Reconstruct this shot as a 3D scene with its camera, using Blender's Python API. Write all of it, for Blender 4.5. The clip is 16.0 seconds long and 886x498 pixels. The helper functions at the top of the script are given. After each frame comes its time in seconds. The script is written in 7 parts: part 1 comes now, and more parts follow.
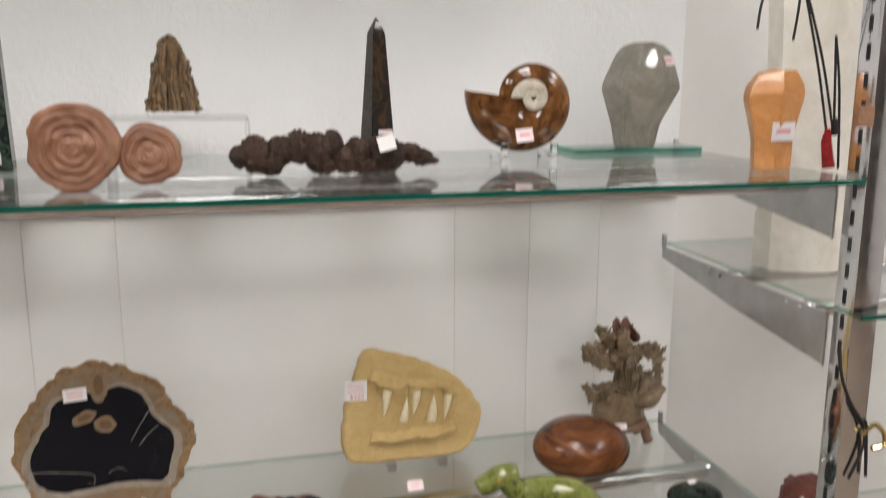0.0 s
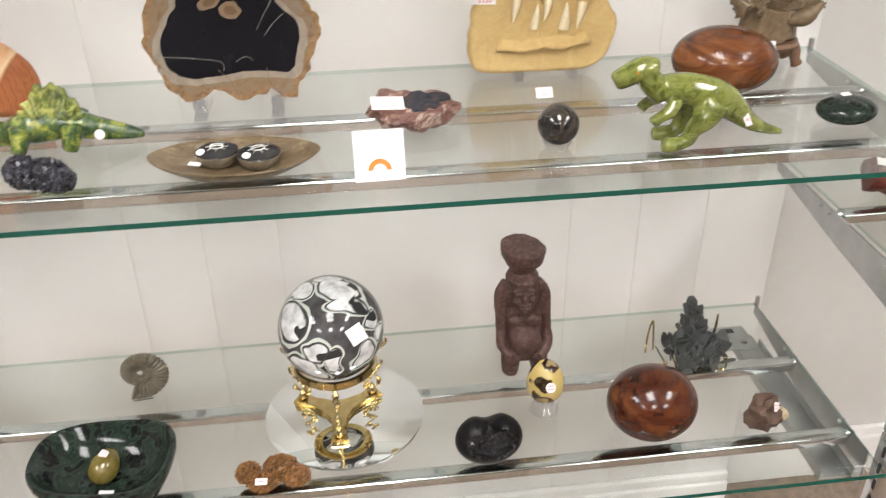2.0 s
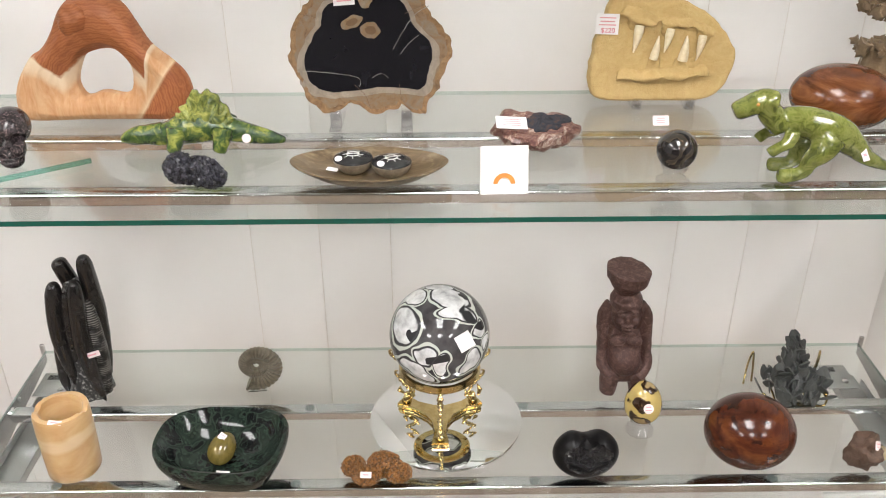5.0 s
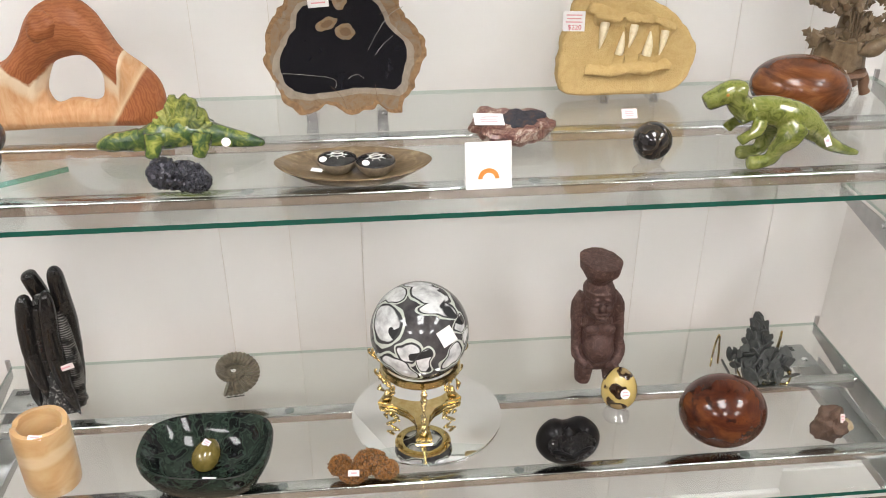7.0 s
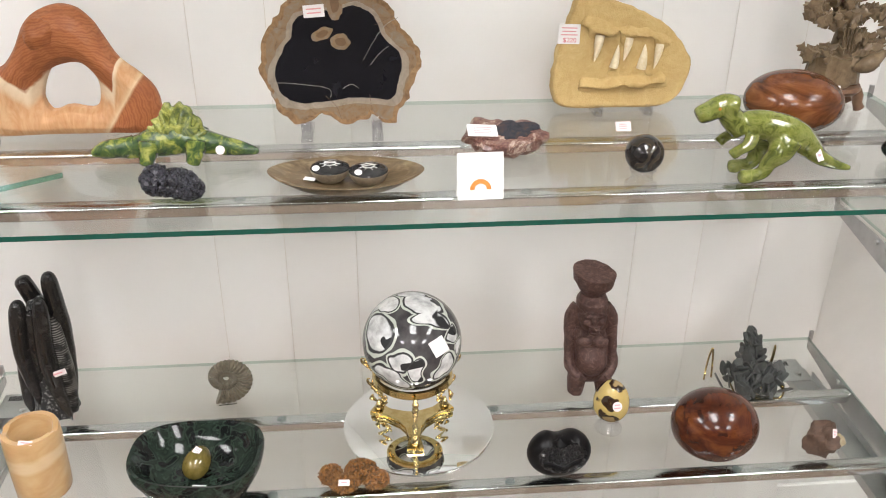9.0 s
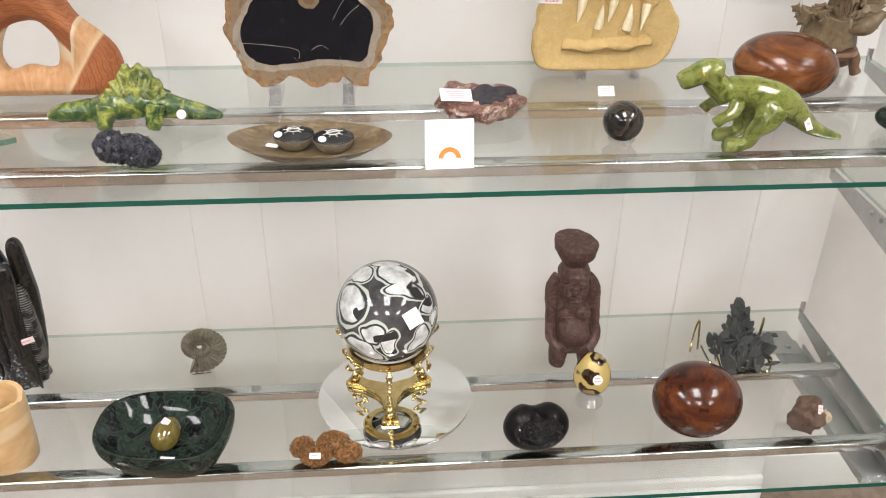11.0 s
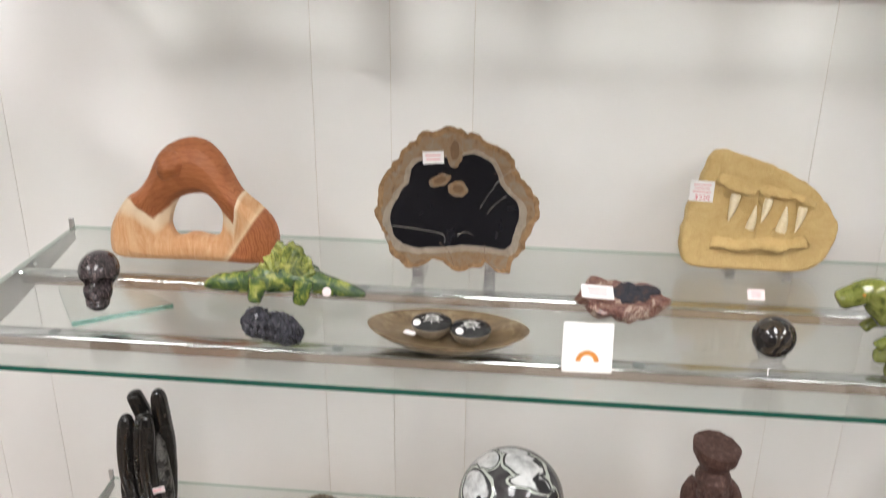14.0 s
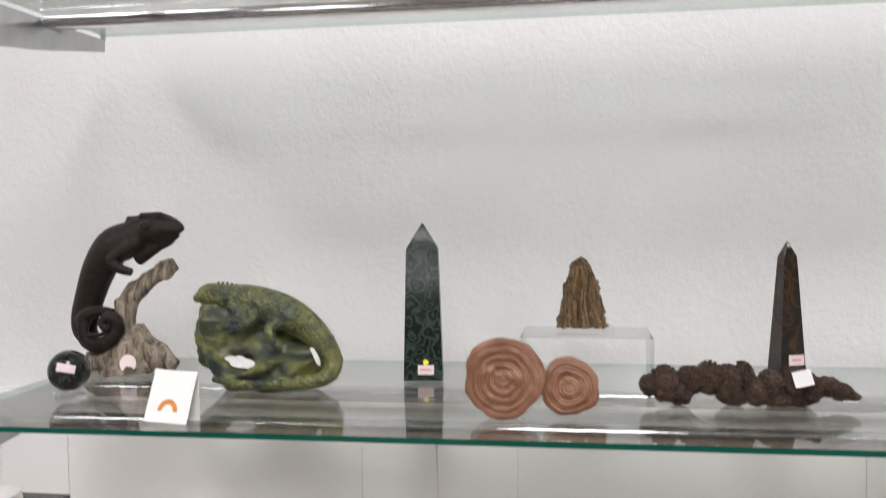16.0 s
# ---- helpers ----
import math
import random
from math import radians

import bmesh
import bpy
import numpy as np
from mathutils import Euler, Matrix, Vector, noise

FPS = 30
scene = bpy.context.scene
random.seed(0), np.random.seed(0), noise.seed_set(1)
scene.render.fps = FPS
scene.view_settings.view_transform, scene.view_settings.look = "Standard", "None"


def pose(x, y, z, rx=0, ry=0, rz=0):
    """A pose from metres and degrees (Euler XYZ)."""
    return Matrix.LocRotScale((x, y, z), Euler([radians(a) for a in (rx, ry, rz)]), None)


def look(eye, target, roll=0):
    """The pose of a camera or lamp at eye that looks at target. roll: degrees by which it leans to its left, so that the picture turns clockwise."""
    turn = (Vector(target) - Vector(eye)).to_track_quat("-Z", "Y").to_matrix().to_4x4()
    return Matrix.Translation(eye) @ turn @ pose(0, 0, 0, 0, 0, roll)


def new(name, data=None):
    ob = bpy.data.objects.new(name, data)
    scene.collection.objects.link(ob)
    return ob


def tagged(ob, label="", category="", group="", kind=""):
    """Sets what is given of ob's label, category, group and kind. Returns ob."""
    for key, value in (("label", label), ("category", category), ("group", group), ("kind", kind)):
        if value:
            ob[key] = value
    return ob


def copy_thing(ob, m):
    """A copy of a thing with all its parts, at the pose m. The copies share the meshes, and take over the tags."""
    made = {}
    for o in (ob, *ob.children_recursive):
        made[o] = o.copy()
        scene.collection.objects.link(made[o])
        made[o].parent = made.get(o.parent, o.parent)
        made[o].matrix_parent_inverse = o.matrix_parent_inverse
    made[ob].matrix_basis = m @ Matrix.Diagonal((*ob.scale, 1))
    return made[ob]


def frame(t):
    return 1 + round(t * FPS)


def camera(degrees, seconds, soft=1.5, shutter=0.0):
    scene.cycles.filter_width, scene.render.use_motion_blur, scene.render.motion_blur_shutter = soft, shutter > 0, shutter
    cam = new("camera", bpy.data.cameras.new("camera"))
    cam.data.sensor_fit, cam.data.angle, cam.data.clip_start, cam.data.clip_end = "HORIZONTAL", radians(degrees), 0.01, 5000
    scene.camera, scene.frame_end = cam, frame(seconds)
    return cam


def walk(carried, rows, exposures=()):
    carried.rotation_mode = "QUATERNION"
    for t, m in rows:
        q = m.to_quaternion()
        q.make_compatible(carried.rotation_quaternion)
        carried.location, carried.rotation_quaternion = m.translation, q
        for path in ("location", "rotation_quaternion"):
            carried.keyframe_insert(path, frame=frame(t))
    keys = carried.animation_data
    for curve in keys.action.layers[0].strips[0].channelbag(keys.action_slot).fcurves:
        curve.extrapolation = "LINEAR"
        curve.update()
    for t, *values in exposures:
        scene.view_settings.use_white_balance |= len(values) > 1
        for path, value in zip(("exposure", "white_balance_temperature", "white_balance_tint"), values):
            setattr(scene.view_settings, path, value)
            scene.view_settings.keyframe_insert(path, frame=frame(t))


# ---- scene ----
cam = camera(53.6, 16.0, soft=1.0, shutter=0.4)
PATH = [
    (0, (0.032, -1.074, 1.358), (0.517, 0.824, 0.955), 0.2),
    (0.5, (0.037, -1.078, 1.319), (0.467, 0.768, 0.681), -0.8),
    (1, (0.039, -1.075, 1.292), (0.402, 0.718, 0.485), -1.4),
    (1.5, (0.022, -1.069, 1.262), (0.319, 0.673, 0.325), -0.9),
    (2, (0.01, -1.065, 1.243), (0.215, 0.639, 0.215), -0.7),
    (2.5, (-0.009, -1.071, 1.243), (0.065, 0.615, 0.17), -0.2),
    (3, (-0.031, -1.082, 1.243), (-0.105, 0.614, 0.186), -0.0),
    (3.5, (-0.032, -1.092, 1.247), (-0.167, 0.621, 0.223), -0.3),
    (4, (-0.019, -1.099, 1.251), (-0.109, 0.629, 0.248), -0.6),
    (4.2, (-0.012, -1.105, 1.248), (-0.077, 0.634, 0.262), -0.6),
    (6.3, (-0.067, -1.119, 1.255), (0.052, 0.63, 0.293), -0.2),
    (4.2, (-0.012, -1.105, 1.248), (-0.077, 0.634, 0.262), -0.6),
    (6.3, (-0.067, -1.119, 1.255), (0.052, 0.63, 0.293), -0.2),
    (4.2, (-0.012, -1.105, 1.248), (-0.077, 0.634, 0.262), -0.6),
    (6.3, (-0.067, -1.119, 1.255), (0.052, 0.63, 0.293), -0.2),
    (4.2, (-0.012, -1.105, 1.248), (-0.077, 0.634, 0.262), -0.6),
    (6.3, (-0.067, -1.119, 1.255), (0.052, 0.63, 0.293), -0.2),
    (4.2, (-0.012, -1.105, 1.248), (-0.077, 0.634, 0.262), -0.6),
    (6.3, (-0.067, -1.119, 1.255), (0.052, 0.63, 0.293), -0.2),
    (4.2, (-0.012, -1.105, 1.248), (-0.077, 0.634, 0.262), -0.6),
    (6.3, (-0.067, -1.119, 1.255), (0.052, 0.63, 0.293), -0.2),
    (6.5, (-0.07, -1.123, 1.253), (0.063, 0.625, 0.29), -0.4),
    (7, (-0.076, -1.125, 1.252), (0.086, 0.619, 0.288), -0.1),
    (7.5, (-0.075, -1.128, 1.253), (0.082, 0.618, 0.29), -0.3),
    (8, (-0.08, -1.128, 1.255), (0.089, 0.624, 0.306), 0.5),
    (8.5, (-0.074, -1.127, 1.253), (0.089, 0.628, 0.309), 0.7),
    (9, (-0.066, -1.128, 1.252), (0.093, 0.629, 0.31), 0.5),
    (9.2, (-0.061, -1.127, 1.252), (0.097, 0.629, 0.307), 0.4),
    (11.3, (-0.022, -1.086, 1.244), (0.108, 0.622, 0.211), 0.7),
    (11.5, (-0.02, -1.08, 1.237), (0.103, 0.627, 0.203), 0.7),
    (12, (-0.012, -1.068, 1.235), (0.086, 0.64, 0.2), 0.4),
    (12.5, (-0.013, -1.068, 1.234), (0.038, 0.644, 0.201), 0.4),
    (13, (-0.019, -1.07, 1.237), (-0.052, 0.657, 0.229), 0.3),
    (13.5, (-0.03, -1.064, 1.264), (-0.151, 0.711, 0.35), 0.3),
    (14, (-0.027, -1.062, 1.294), (-0.197, 0.782, 0.54), 0.7),
    (14.5, (-0.02, -1.068, 1.337), (-0.226, 0.833, 0.751), 0.3),
    (15, (-0.016, -1.083, 1.383), (-0.264, 0.863, 0.994), -0.2),
    (15.5, (-0.014, -1.085, 1.416), (-0.286, 0.882, 1.177), -0.4),
    (16, (-0.015, -1.087, 1.444), (-0.317, 0.888, 1.352), -0.7),
]
EXPOSURE = [(0.0, 0.0, 6500, 10), (0.5, 0.40, 6500, 10), (1.0, 0.50, 6500, 10), (1.5, 0.60, 6500, 10), (2.0, 0.70, 6500, 10), (3.0, 0.66, 6480, 10), (4.0, 0.63, 6450, 10), (9.0, 0.63, 6430, 10), (11.5, 0.70, 6450, 10), (12.5, 0.68, 6450, 10), (13.5, 0.55, 6420, 10), (14.5, 0.33, 6360, 10), (15.0, 0.19, 6330, 10), (15.5, 0.03, 6300, 10), (16.0, -0.02, 6290, 10)]
walk(cam, [(t, look(eye, target, roll)) for t, eye, target, roll in PATH], EXPOSURE)

# ---- world and light ----
world = bpy.data.worlds.new("world")
scene.world = world
world.use_nodes = True
world.node_tree.nodes["Background"].inputs[0].default_value = (0.9, 0.93, 1.0, 1)
world.node_tree.nodes["Background"].inputs[1].default_value = 0.05
LAMP_POWER = 17.0          # emission of the fluorescent diffusers


# ---- materials ----
class Mat:
    """A small builder for a procedural material."""

    def __init__(self, name, rough=0.5, metal=0.0, spec=0.38, coat=0.0):
        self.m = bpy.data.materials.new(name)
        self.m.use_nodes = True
        self.t = self.m.node_tree
        self.b = self.t.nodes["Principled BSDF"]
        self.b.inputs["Roughness"].default_value = rough
        self.b.inputs["Metallic"].default_value = metal
        self.b.inputs["Specular IOR Level"].default_value = spec
        self.b.inputs["Coat Weight"].default_value = coat
        self.b.inputs["Coat Roughness"].default_value = 0.06
        self.co = self.t.nodes.new("ShaderNodeTexCoord").outputs["Object"]

    def node(self, kind, **sockets):
        n = self.t.nodes.new(kind)
        for k, v in sockets.items():
            self.put(n.inputs[k.replace("_", " ")], v)
        return n

    def put(self, socket, v):
        if hasattr(v, "is_output"):
            self.t.links.new(v, socket)
        else:
            socket.default_value = v

    def stretch(self, scale, rot=(0, 0, 0)):
        n = self.node("ShaderNodeMapping", Vector=self.co)
        n.inputs["Scale"].default_value = scale
        n.inputs["Rotation"].default_value = [radians(a) for a in rot]
        return n.outputs[0]

    def noise(self, scale, detail=4.0, rough=0.6, warp=0.0, at=None):
        n = self.node("ShaderNodeTexNoise", Vector=at or self.co, Scale=scale, Detail=detail, Roughness=rough, Distortion=warp)
        return n.outputs["Fac"]

    def cells(self, scale, feature="F1", at=None):
        n = self.t.nodes.new("ShaderNodeTexVoronoi")
        n.feature = feature
        self.put(n.inputs["Vector"], at or self.co)
        n.inputs["Scale"].default_value = scale
        return n.outputs["Distance"]

    def wave(self, scale, warp=2.0, kind="RINGS", axis="Z", detail=2.0, at=None, dscale=1.0):
        n = self.node("ShaderNodeTexWave", Vector=at or self.co, Scale=scale, Distortion=warp, Detail=detail)
        n.inputs["Detail Scale"].default_value = dscale
        n.wave_type = kind
        if kind == "RINGS":
            n.rings_direction = axis
        else:
            n.bands_direction = axis
        return n.outputs["Fac"]

    def ramp(self, fac, *stops, sharp=False):
        n = self.node("ShaderNodeValToRGB", Fac=fac)
        r = n.color_ramp
        if sharp:
            r.interpolation = "CONSTANT"
        while len(r.elements) < len(stops):
            r.elements.new(0.5)
        for e, (p, c) in zip(r.elements, stops):
            e.position = p
            e.color = (*c, 1) if len(c) == 3 else c
        return n.outputs["Color"]

    def mix(self, fac, a, b, how="MIX"):
        n = self.t.nodes.new("ShaderNodeMix")
        n.data_type = "RGBA"
        n.blend_type = how
        self.put(n.inputs[0], fac)
        self.put(n.inputs[6], (*a, 1) if isinstance(a, tuple) else a)
        self.put(n.inputs[7], (*b, 1) if isinstance(b, tuple) else b)
        return n.outputs[2]

    def math(self, op, a, b):
        n = self.t.nodes.new("ShaderNodeMath")
        n.operation = op
        self.put(n.inputs[0], a)
        self.put(n.inputs[1], b)
        return n.outputs[0]

    def base(self, c):
        self.put(self.b.inputs["Base Color"], (*c, 1) if isinstance(c, tuple) else c)
        return self

    def rough(self, c):
        self.put(self.b.inputs["Roughness"], c)
        return self

    def bump(self, height, dist=0.001, strength=0.6):
        n = self.node("ShaderNodeBump", Height=height, Strength=strength, Distance=dist)
        self.t.links.new(n.outputs[0], self.b.inputs["Normal"])
        return self


def G(v):
    """Grey."""
    return (v, v, v)


def plain(name, colour, rough=0.5, metal=0.0, vary=0.12, scale=40.0, bump=0.0, coat=0.0):
    """A surface of one colour with mottling at two scales."""
    m = Mat(name, rough, metal, coat=coat)
    n = m.mix(0.5, m.noise(scale, 3), m.noise(scale * 9, 3))
    lo = tuple(c * (1 - vary) for c in colour)
    hi = tuple(min(1, c * (1 + vary)) for c in colour)
    m.base(m.ramp(n, (0.35, lo), (0.65, hi)))
    if bump:
        m.bump(n, bump)
    return m.m


def clear(name, tint=(0.955, 0.972, 0.962), gloss=0.0, ior=1.5):
    """Clear glass: light goes through, gloss by Fresnel."""
    m = bpy.data.materials.new(name)
    m.use_nodes = True
    t = m.node_tree
    t.nodes.clear()
    out, mix = t.nodes.new("ShaderNodeOutputMaterial"), t.nodes.new("ShaderNodeMixShader")
    see, shine, fr = t.nodes.new("ShaderNodeBsdfTransparent"), t.nodes.new("ShaderNodeBsdfGlossy"), t.nodes.new("ShaderNodeLayerWeight")
    power, scale = t.nodes.new("ShaderNodeMath"), t.nodes.new("ShaderNodeMath")
    power.operation, scale.operation = "POWER", "MULTIPLY_ADD"
    power.inputs[1].default_value = 4.5
    f0 = ((ior - 1) / (ior + 1)) ** 2
    scale.inputs[1].default_value, scale.inputs[2].default_value = 1 - f0, f0
    see.inputs[0].default_value = (*tint, 1)
    shine.inputs["Roughness"].default_value = gloss
    fr.inputs[0].default_value = 0.5
    for a, b in ((fr.outputs["Facing"], power.inputs[0]), (power.outputs[0], scale.inputs[0]), (scale.outputs[0], mix.inputs[0]), (see.outputs[0], mix.inputs[1]), (shine.outputs[0], mix.inputs[2]), (mix.outputs[0], out.inputs[0])):
        t.links.new(a, b)
    return m


M = {}
mm = Mat("plaster", 0.75)
mm.base(mm.ramp(mm.noise(3, 4), (0.3, (0.74, 0.74, 0.745)), (0.7, (0.79, 0.79, 0.79))))
mm.bump(mm.mix(0.5, mm.noise(55, 6, 0.65), mm.noise(150, 3)), 0.005, 0.45)
M["plaster"] = mm.m
mm = Mat("panel_paint", 0.5)
mm.base(mm.mix(mm.ramp(mm.noise(90, 4, 0.7), (0.72, G(0)), (0.8, G(0.12))), mm.ramp(mm.noise(2.5, 5), (0.3, (0.73, 0.715, 0.70)), (0.7, (0.78, 0.77, 0.755))), (0.5, 0.47, 0.43)))
mm.bump(mm.mix(0.5, mm.noise(9, 4), mm.noise(220, 3, at=mm.stretch((1, 1, 0.5)))), 0.0004, 0.3)
M["panel"] = mm.m
# backing seen in the grooves: their shade is put into this darker, warmer colour
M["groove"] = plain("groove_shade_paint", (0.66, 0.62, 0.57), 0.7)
M["trim"] = plain("trim_paint", (0.80, 0.79, 0.77), 0.35, vary=0.04, scale=6)
M["side_wall"] = plain("side_wall_paint", (0.68, 0.665, 0.645), 0.6, vary=0.03, scale=3, bump=0.0005)
# unseen wall: kept dark so polished stones have little brightness to reflect
M["far_wall"] = plain("far_wall_dark", (0.10, 0.088, 0.078), 0.8, vary=0.4, scale=1.5)
M["ceiling"] = plain("ceiling_tile", (0.78, 0.78, 0.76), 0.8, vary=0.05, scale=30, bump=0.002)
M["carpet"] = plain("carpet", (0.22, 0.17, 0.13), 0.95, vary=0.35, scale=60, bump=0.004)
M["glass"] = clear("shelf_glass")
M["edge"] = Mat("glass_edge", 0.12).base((0.006, 0.070, 0.050)).m
M["side_edge"] = clear("glass_side_edge", (0.66, 0.78, 0.73))
mm = Mat("acrylic", 0.02, spec=0.5).base((0.97, 0.975, 0.985))
mm.b.inputs["Transmission Weight"].default_value = 1.0
mm.b.inputs["IOR"].default_value = 1.25
M["acrylic"] = mm.m
M["foot_acrylic"] = clear("foot_acrylic", (0.955, 0.957, 0.968), 0.0, 1.6)
M["thin_acrylic"] = clear("thin_acrylic", (0.997, 0.998, 0.998), 0.0, 1.06)
M["block_glass"] = clear("thick_glass", (0.78, 0.95, 0.89))
mm = Mat("chrome", 0.12, 1.0)
mm.base((0.72, 0.72, 0.73)).rough(mm.ramp(mm.noise(60, 4), (0.4, G(0.08)), (0.7, G(0.22))))
M["chrome"] = mm.m
mm = Mat("satin_steel", 0.35, 1.0)
mm.base(mm.ramp(mm.noise(20, 4), (0.3, G(0.42)), (0.7, G(0.55)))).rough(mm.ramp(mm.noise(50, 4), (0.4, G(0.28)), (0.7, G(0.42))))
M["steel"] = mm.m
M["dark"] = plain("dark_gap", (0.015, 0.015, 0.016), 0.6)
M["pad"] = plain("grey_pad", (0.14, 0.155, 0.15), 0.3)
M["lamp_frame"] = plain("lamp_frame", (0.8, 0.8, 0.8), 0.5)
lamp = bpy.data.materials.new("lamp_diffuser")
lamp.use_nodes = True
lamp.node_tree.nodes["Principled BSDF"].inputs["Emission Color"].default_value = (1.0, 0.968, 0.956, 1)
lamp.node_tree.nodes["Principled BSDF"].inputs["Emission Strength"].default_value = LAMP_POWER
M["lamp"] = lamp


# ---- mesh helpers ----
def part(name, bm, material, parent=None, label="", smooth=True):
    """Links a bmesh as one mesh object, under a thing or a part."""
    me = bpy.data.meshes.new(name)
    bm.normal_update()
    bm.to_mesh(me)
    bm.free()
    for m in material if isinstance(material, (list, tuple)) else (material,):
        me.materials.append(m)
    if smooth:
        me.shade_smooth()
        me.set_sharp_from_angle(angle=radians(38))
    ob = new(name, me)
    if parent is not None:
        ob.parent = parent
    if label:
        tagged(ob, label)
    return ob


def thing(name, label, category, at=(0, 0, 0), turn=0.0, group="", kind=""):
    """An empty at the thing's base, which parents its parts."""
    ob = new(name)
    ob.empty_display_size = 0.01
    ob.matrix_basis = pose(*at, 0, 0, turn)
    return tagged(ob, label, category, group, kind)


def box(x0, y0, z0, x1, y1, z1, bevel=0.0, bm=None):
    bm = bm or bmesh.new()
    v = bmesh.ops.create_cube(bm, size=1.0)["verts"]
    for p in v:
        p.co = Vector(((x0 + x1) / 2 + p.co.x * (x1 - x0), (y0 + y1) / 2 + p.co.y * (y1 - y0), (z0 + z1) / 2 + p.co.z * (z1 - z0)))
    if bevel:
        es = {e for p in v for e in p.link_edges}
        bmesh.ops.bevel(bm, geom=list(es), offset=bevel, segments=3, affect="EDGES", profile=0.5)
    return bm


def ball(bm, c, r, sub=3, turn=None):
    """An ellipsoid at c with radii r."""
    v = bmesh.ops.create_icosphere(bm, subdivisions=sub, radius=1.0)["verts"]
    r = r if isinstance(r, (tuple, list)) else (r, r, r)
    m = Matrix.Translation(c) @ (turn.to_4x4() if turn else Matrix()) @ Matrix.Diagonal((*r, 1))
    bmesh.ops.transform(bm, matrix=m, verts=v)
    return v


def tube(bm, pts, radii, n=10, flat=1.0):
    """A tapering round limb along points, closed at both ends."""
    pts = [Vector(p) for p in pts]
    radii = radii if isinstance(radii, (list, tuple)) else [radii] * len(pts)
    rings = []
    side = None
    for i, p in enumerate(pts):
        d = (pts[min(i + 1, len(pts) - 1)] - pts[max(i - 1, 0)]).normalized()
        if side is None:
            side = d.orthogonal().normalized()
        side = (side - d * side.dot(d)).normalized()
        up = d.cross(side)
        rings.append([bm.verts.new(p + (side * math.cos(a) + up * math.sin(a) * flat) * radii[i]) for a in [2 * math.pi * k / n for k in range(n)]])
    for a, b in zip(rings, rings[1:]):
        for k in range(n):
            bm.faces.new((a[k], a[(k + 1) % n], b[(k + 1) % n], b[k]))
    bm.faces.new(rings[0][::-1])
    bm.faces.new(rings[-1])
    return bm


def smooth_path(pts, n=6):
    """A Catmull-Rom curve through points."""
    pts = [Vector(p) for p in pts]
    out = []
    for i in range(len(pts) - 1):
        a, b, c, d = pts[max(i - 1, 0)], pts[i], pts[i + 1], pts[min(i + 2, len(pts) - 1)]
        for k in range(n):
            t = k / n
            out.append(0.5 * (2 * b + (c - a) * t + (2 * a - 5 * b + 4 * c - d) * t * t + (3 * b - a - 3 * c + d) * t ** 3))
    return out + [pts[-1]]


def lathe(prof, n=32, bm=None, cap=True):
    """A turned body from (radius, height) pairs, bottom to top."""
    bm = bm or bmesh.new()
    rings = [[bm.verts.new((r * math.cos(2 * math.pi * k / n), r * math.sin(2 * math.pi * k / n), z)) for k in range(n)] for r, z in prof]
    for a, b in zip(rings, rings[1:]):
        for k in range(n):
            bm.faces.new((a[k], a[(k + 1) % n], b[(k + 1) % n], b[k]))
    if cap:
        bm.faces.new(rings[0][::-1])
        bm.faces.new(rings[-1])
    return bm


def slab(outline, depth, bevel=0.0, bm=None):
    """A plate standing upright: an outline in x, z with its face to -y, depth along y."""
    bm = bm or bmesh.new()
    f = bm.faces.new([bm.verts.new((x, 0, z)) for x, z in outline])
    if f.normal.y > 0 or (f.normal_update() or f.normal.y > 0):
        f.normal_flip()
    ex = bmesh.ops.extrude_face_region(bm, geom=[f])["geom"]
    bmesh.ops.translate(bm, vec=(0, depth, 0), verts=[v for v in ex if isinstance(v, bmesh.types.BMVert)])
    bmesh.ops.recalc_face_normals(bm, faces=bm.faces)
    if bevel:
        es = [e for e in bm.edges if abs(e.verts[0].co.y - e.verts[1].co.y) < 1e-6]
        bmesh.ops.bevel(bm, geom=es, offset=bevel, segments=2, affect="EDGES")
    return bm


def roughen(bm, amount, scale, seed=0.0, octaves=3):
    """Moves each vertex along its normal by fractal noise."""
    bm.normal_update()
    off = Vector((seed, seed * 1.7, seed * 0.3))
    moved = [(v, v.normal * amount * noise.fractal(v.co * scale + off, 1.0, 2.0, octaves)) for v in bm.verts]
    for v, d in moved:
        v.co += d
    return bm


def fuse(ob, voxel, smooth=2, factor=0.5):
    """Melts the joined limbs of a carving into one skin."""
    r = ob.modifiers.new("fuse", "REMESH")
    r.mode, r.voxel_size, r.use_smooth_shade = "VOXEL", voxel, True
    if smooth:
        s = ob.modifiers.new("ease", "SMOOTH")
        s.iterations, s.factor = smooth, factor
    return ob


# ---- the room ----
WALL_L, WALL_R = -0.87, 0.64
GROOVES = [-0.80, -0.70, -0.29, -0.192, -0.09, 0.322, 0.424, 0.524]
A, B, C = 1.262, 0.893, 0.505          # tops of the three glass shelves
GL, GR, GF, GB = -0.594, 0.594, -0.409, -0.060
CAP = 1.205

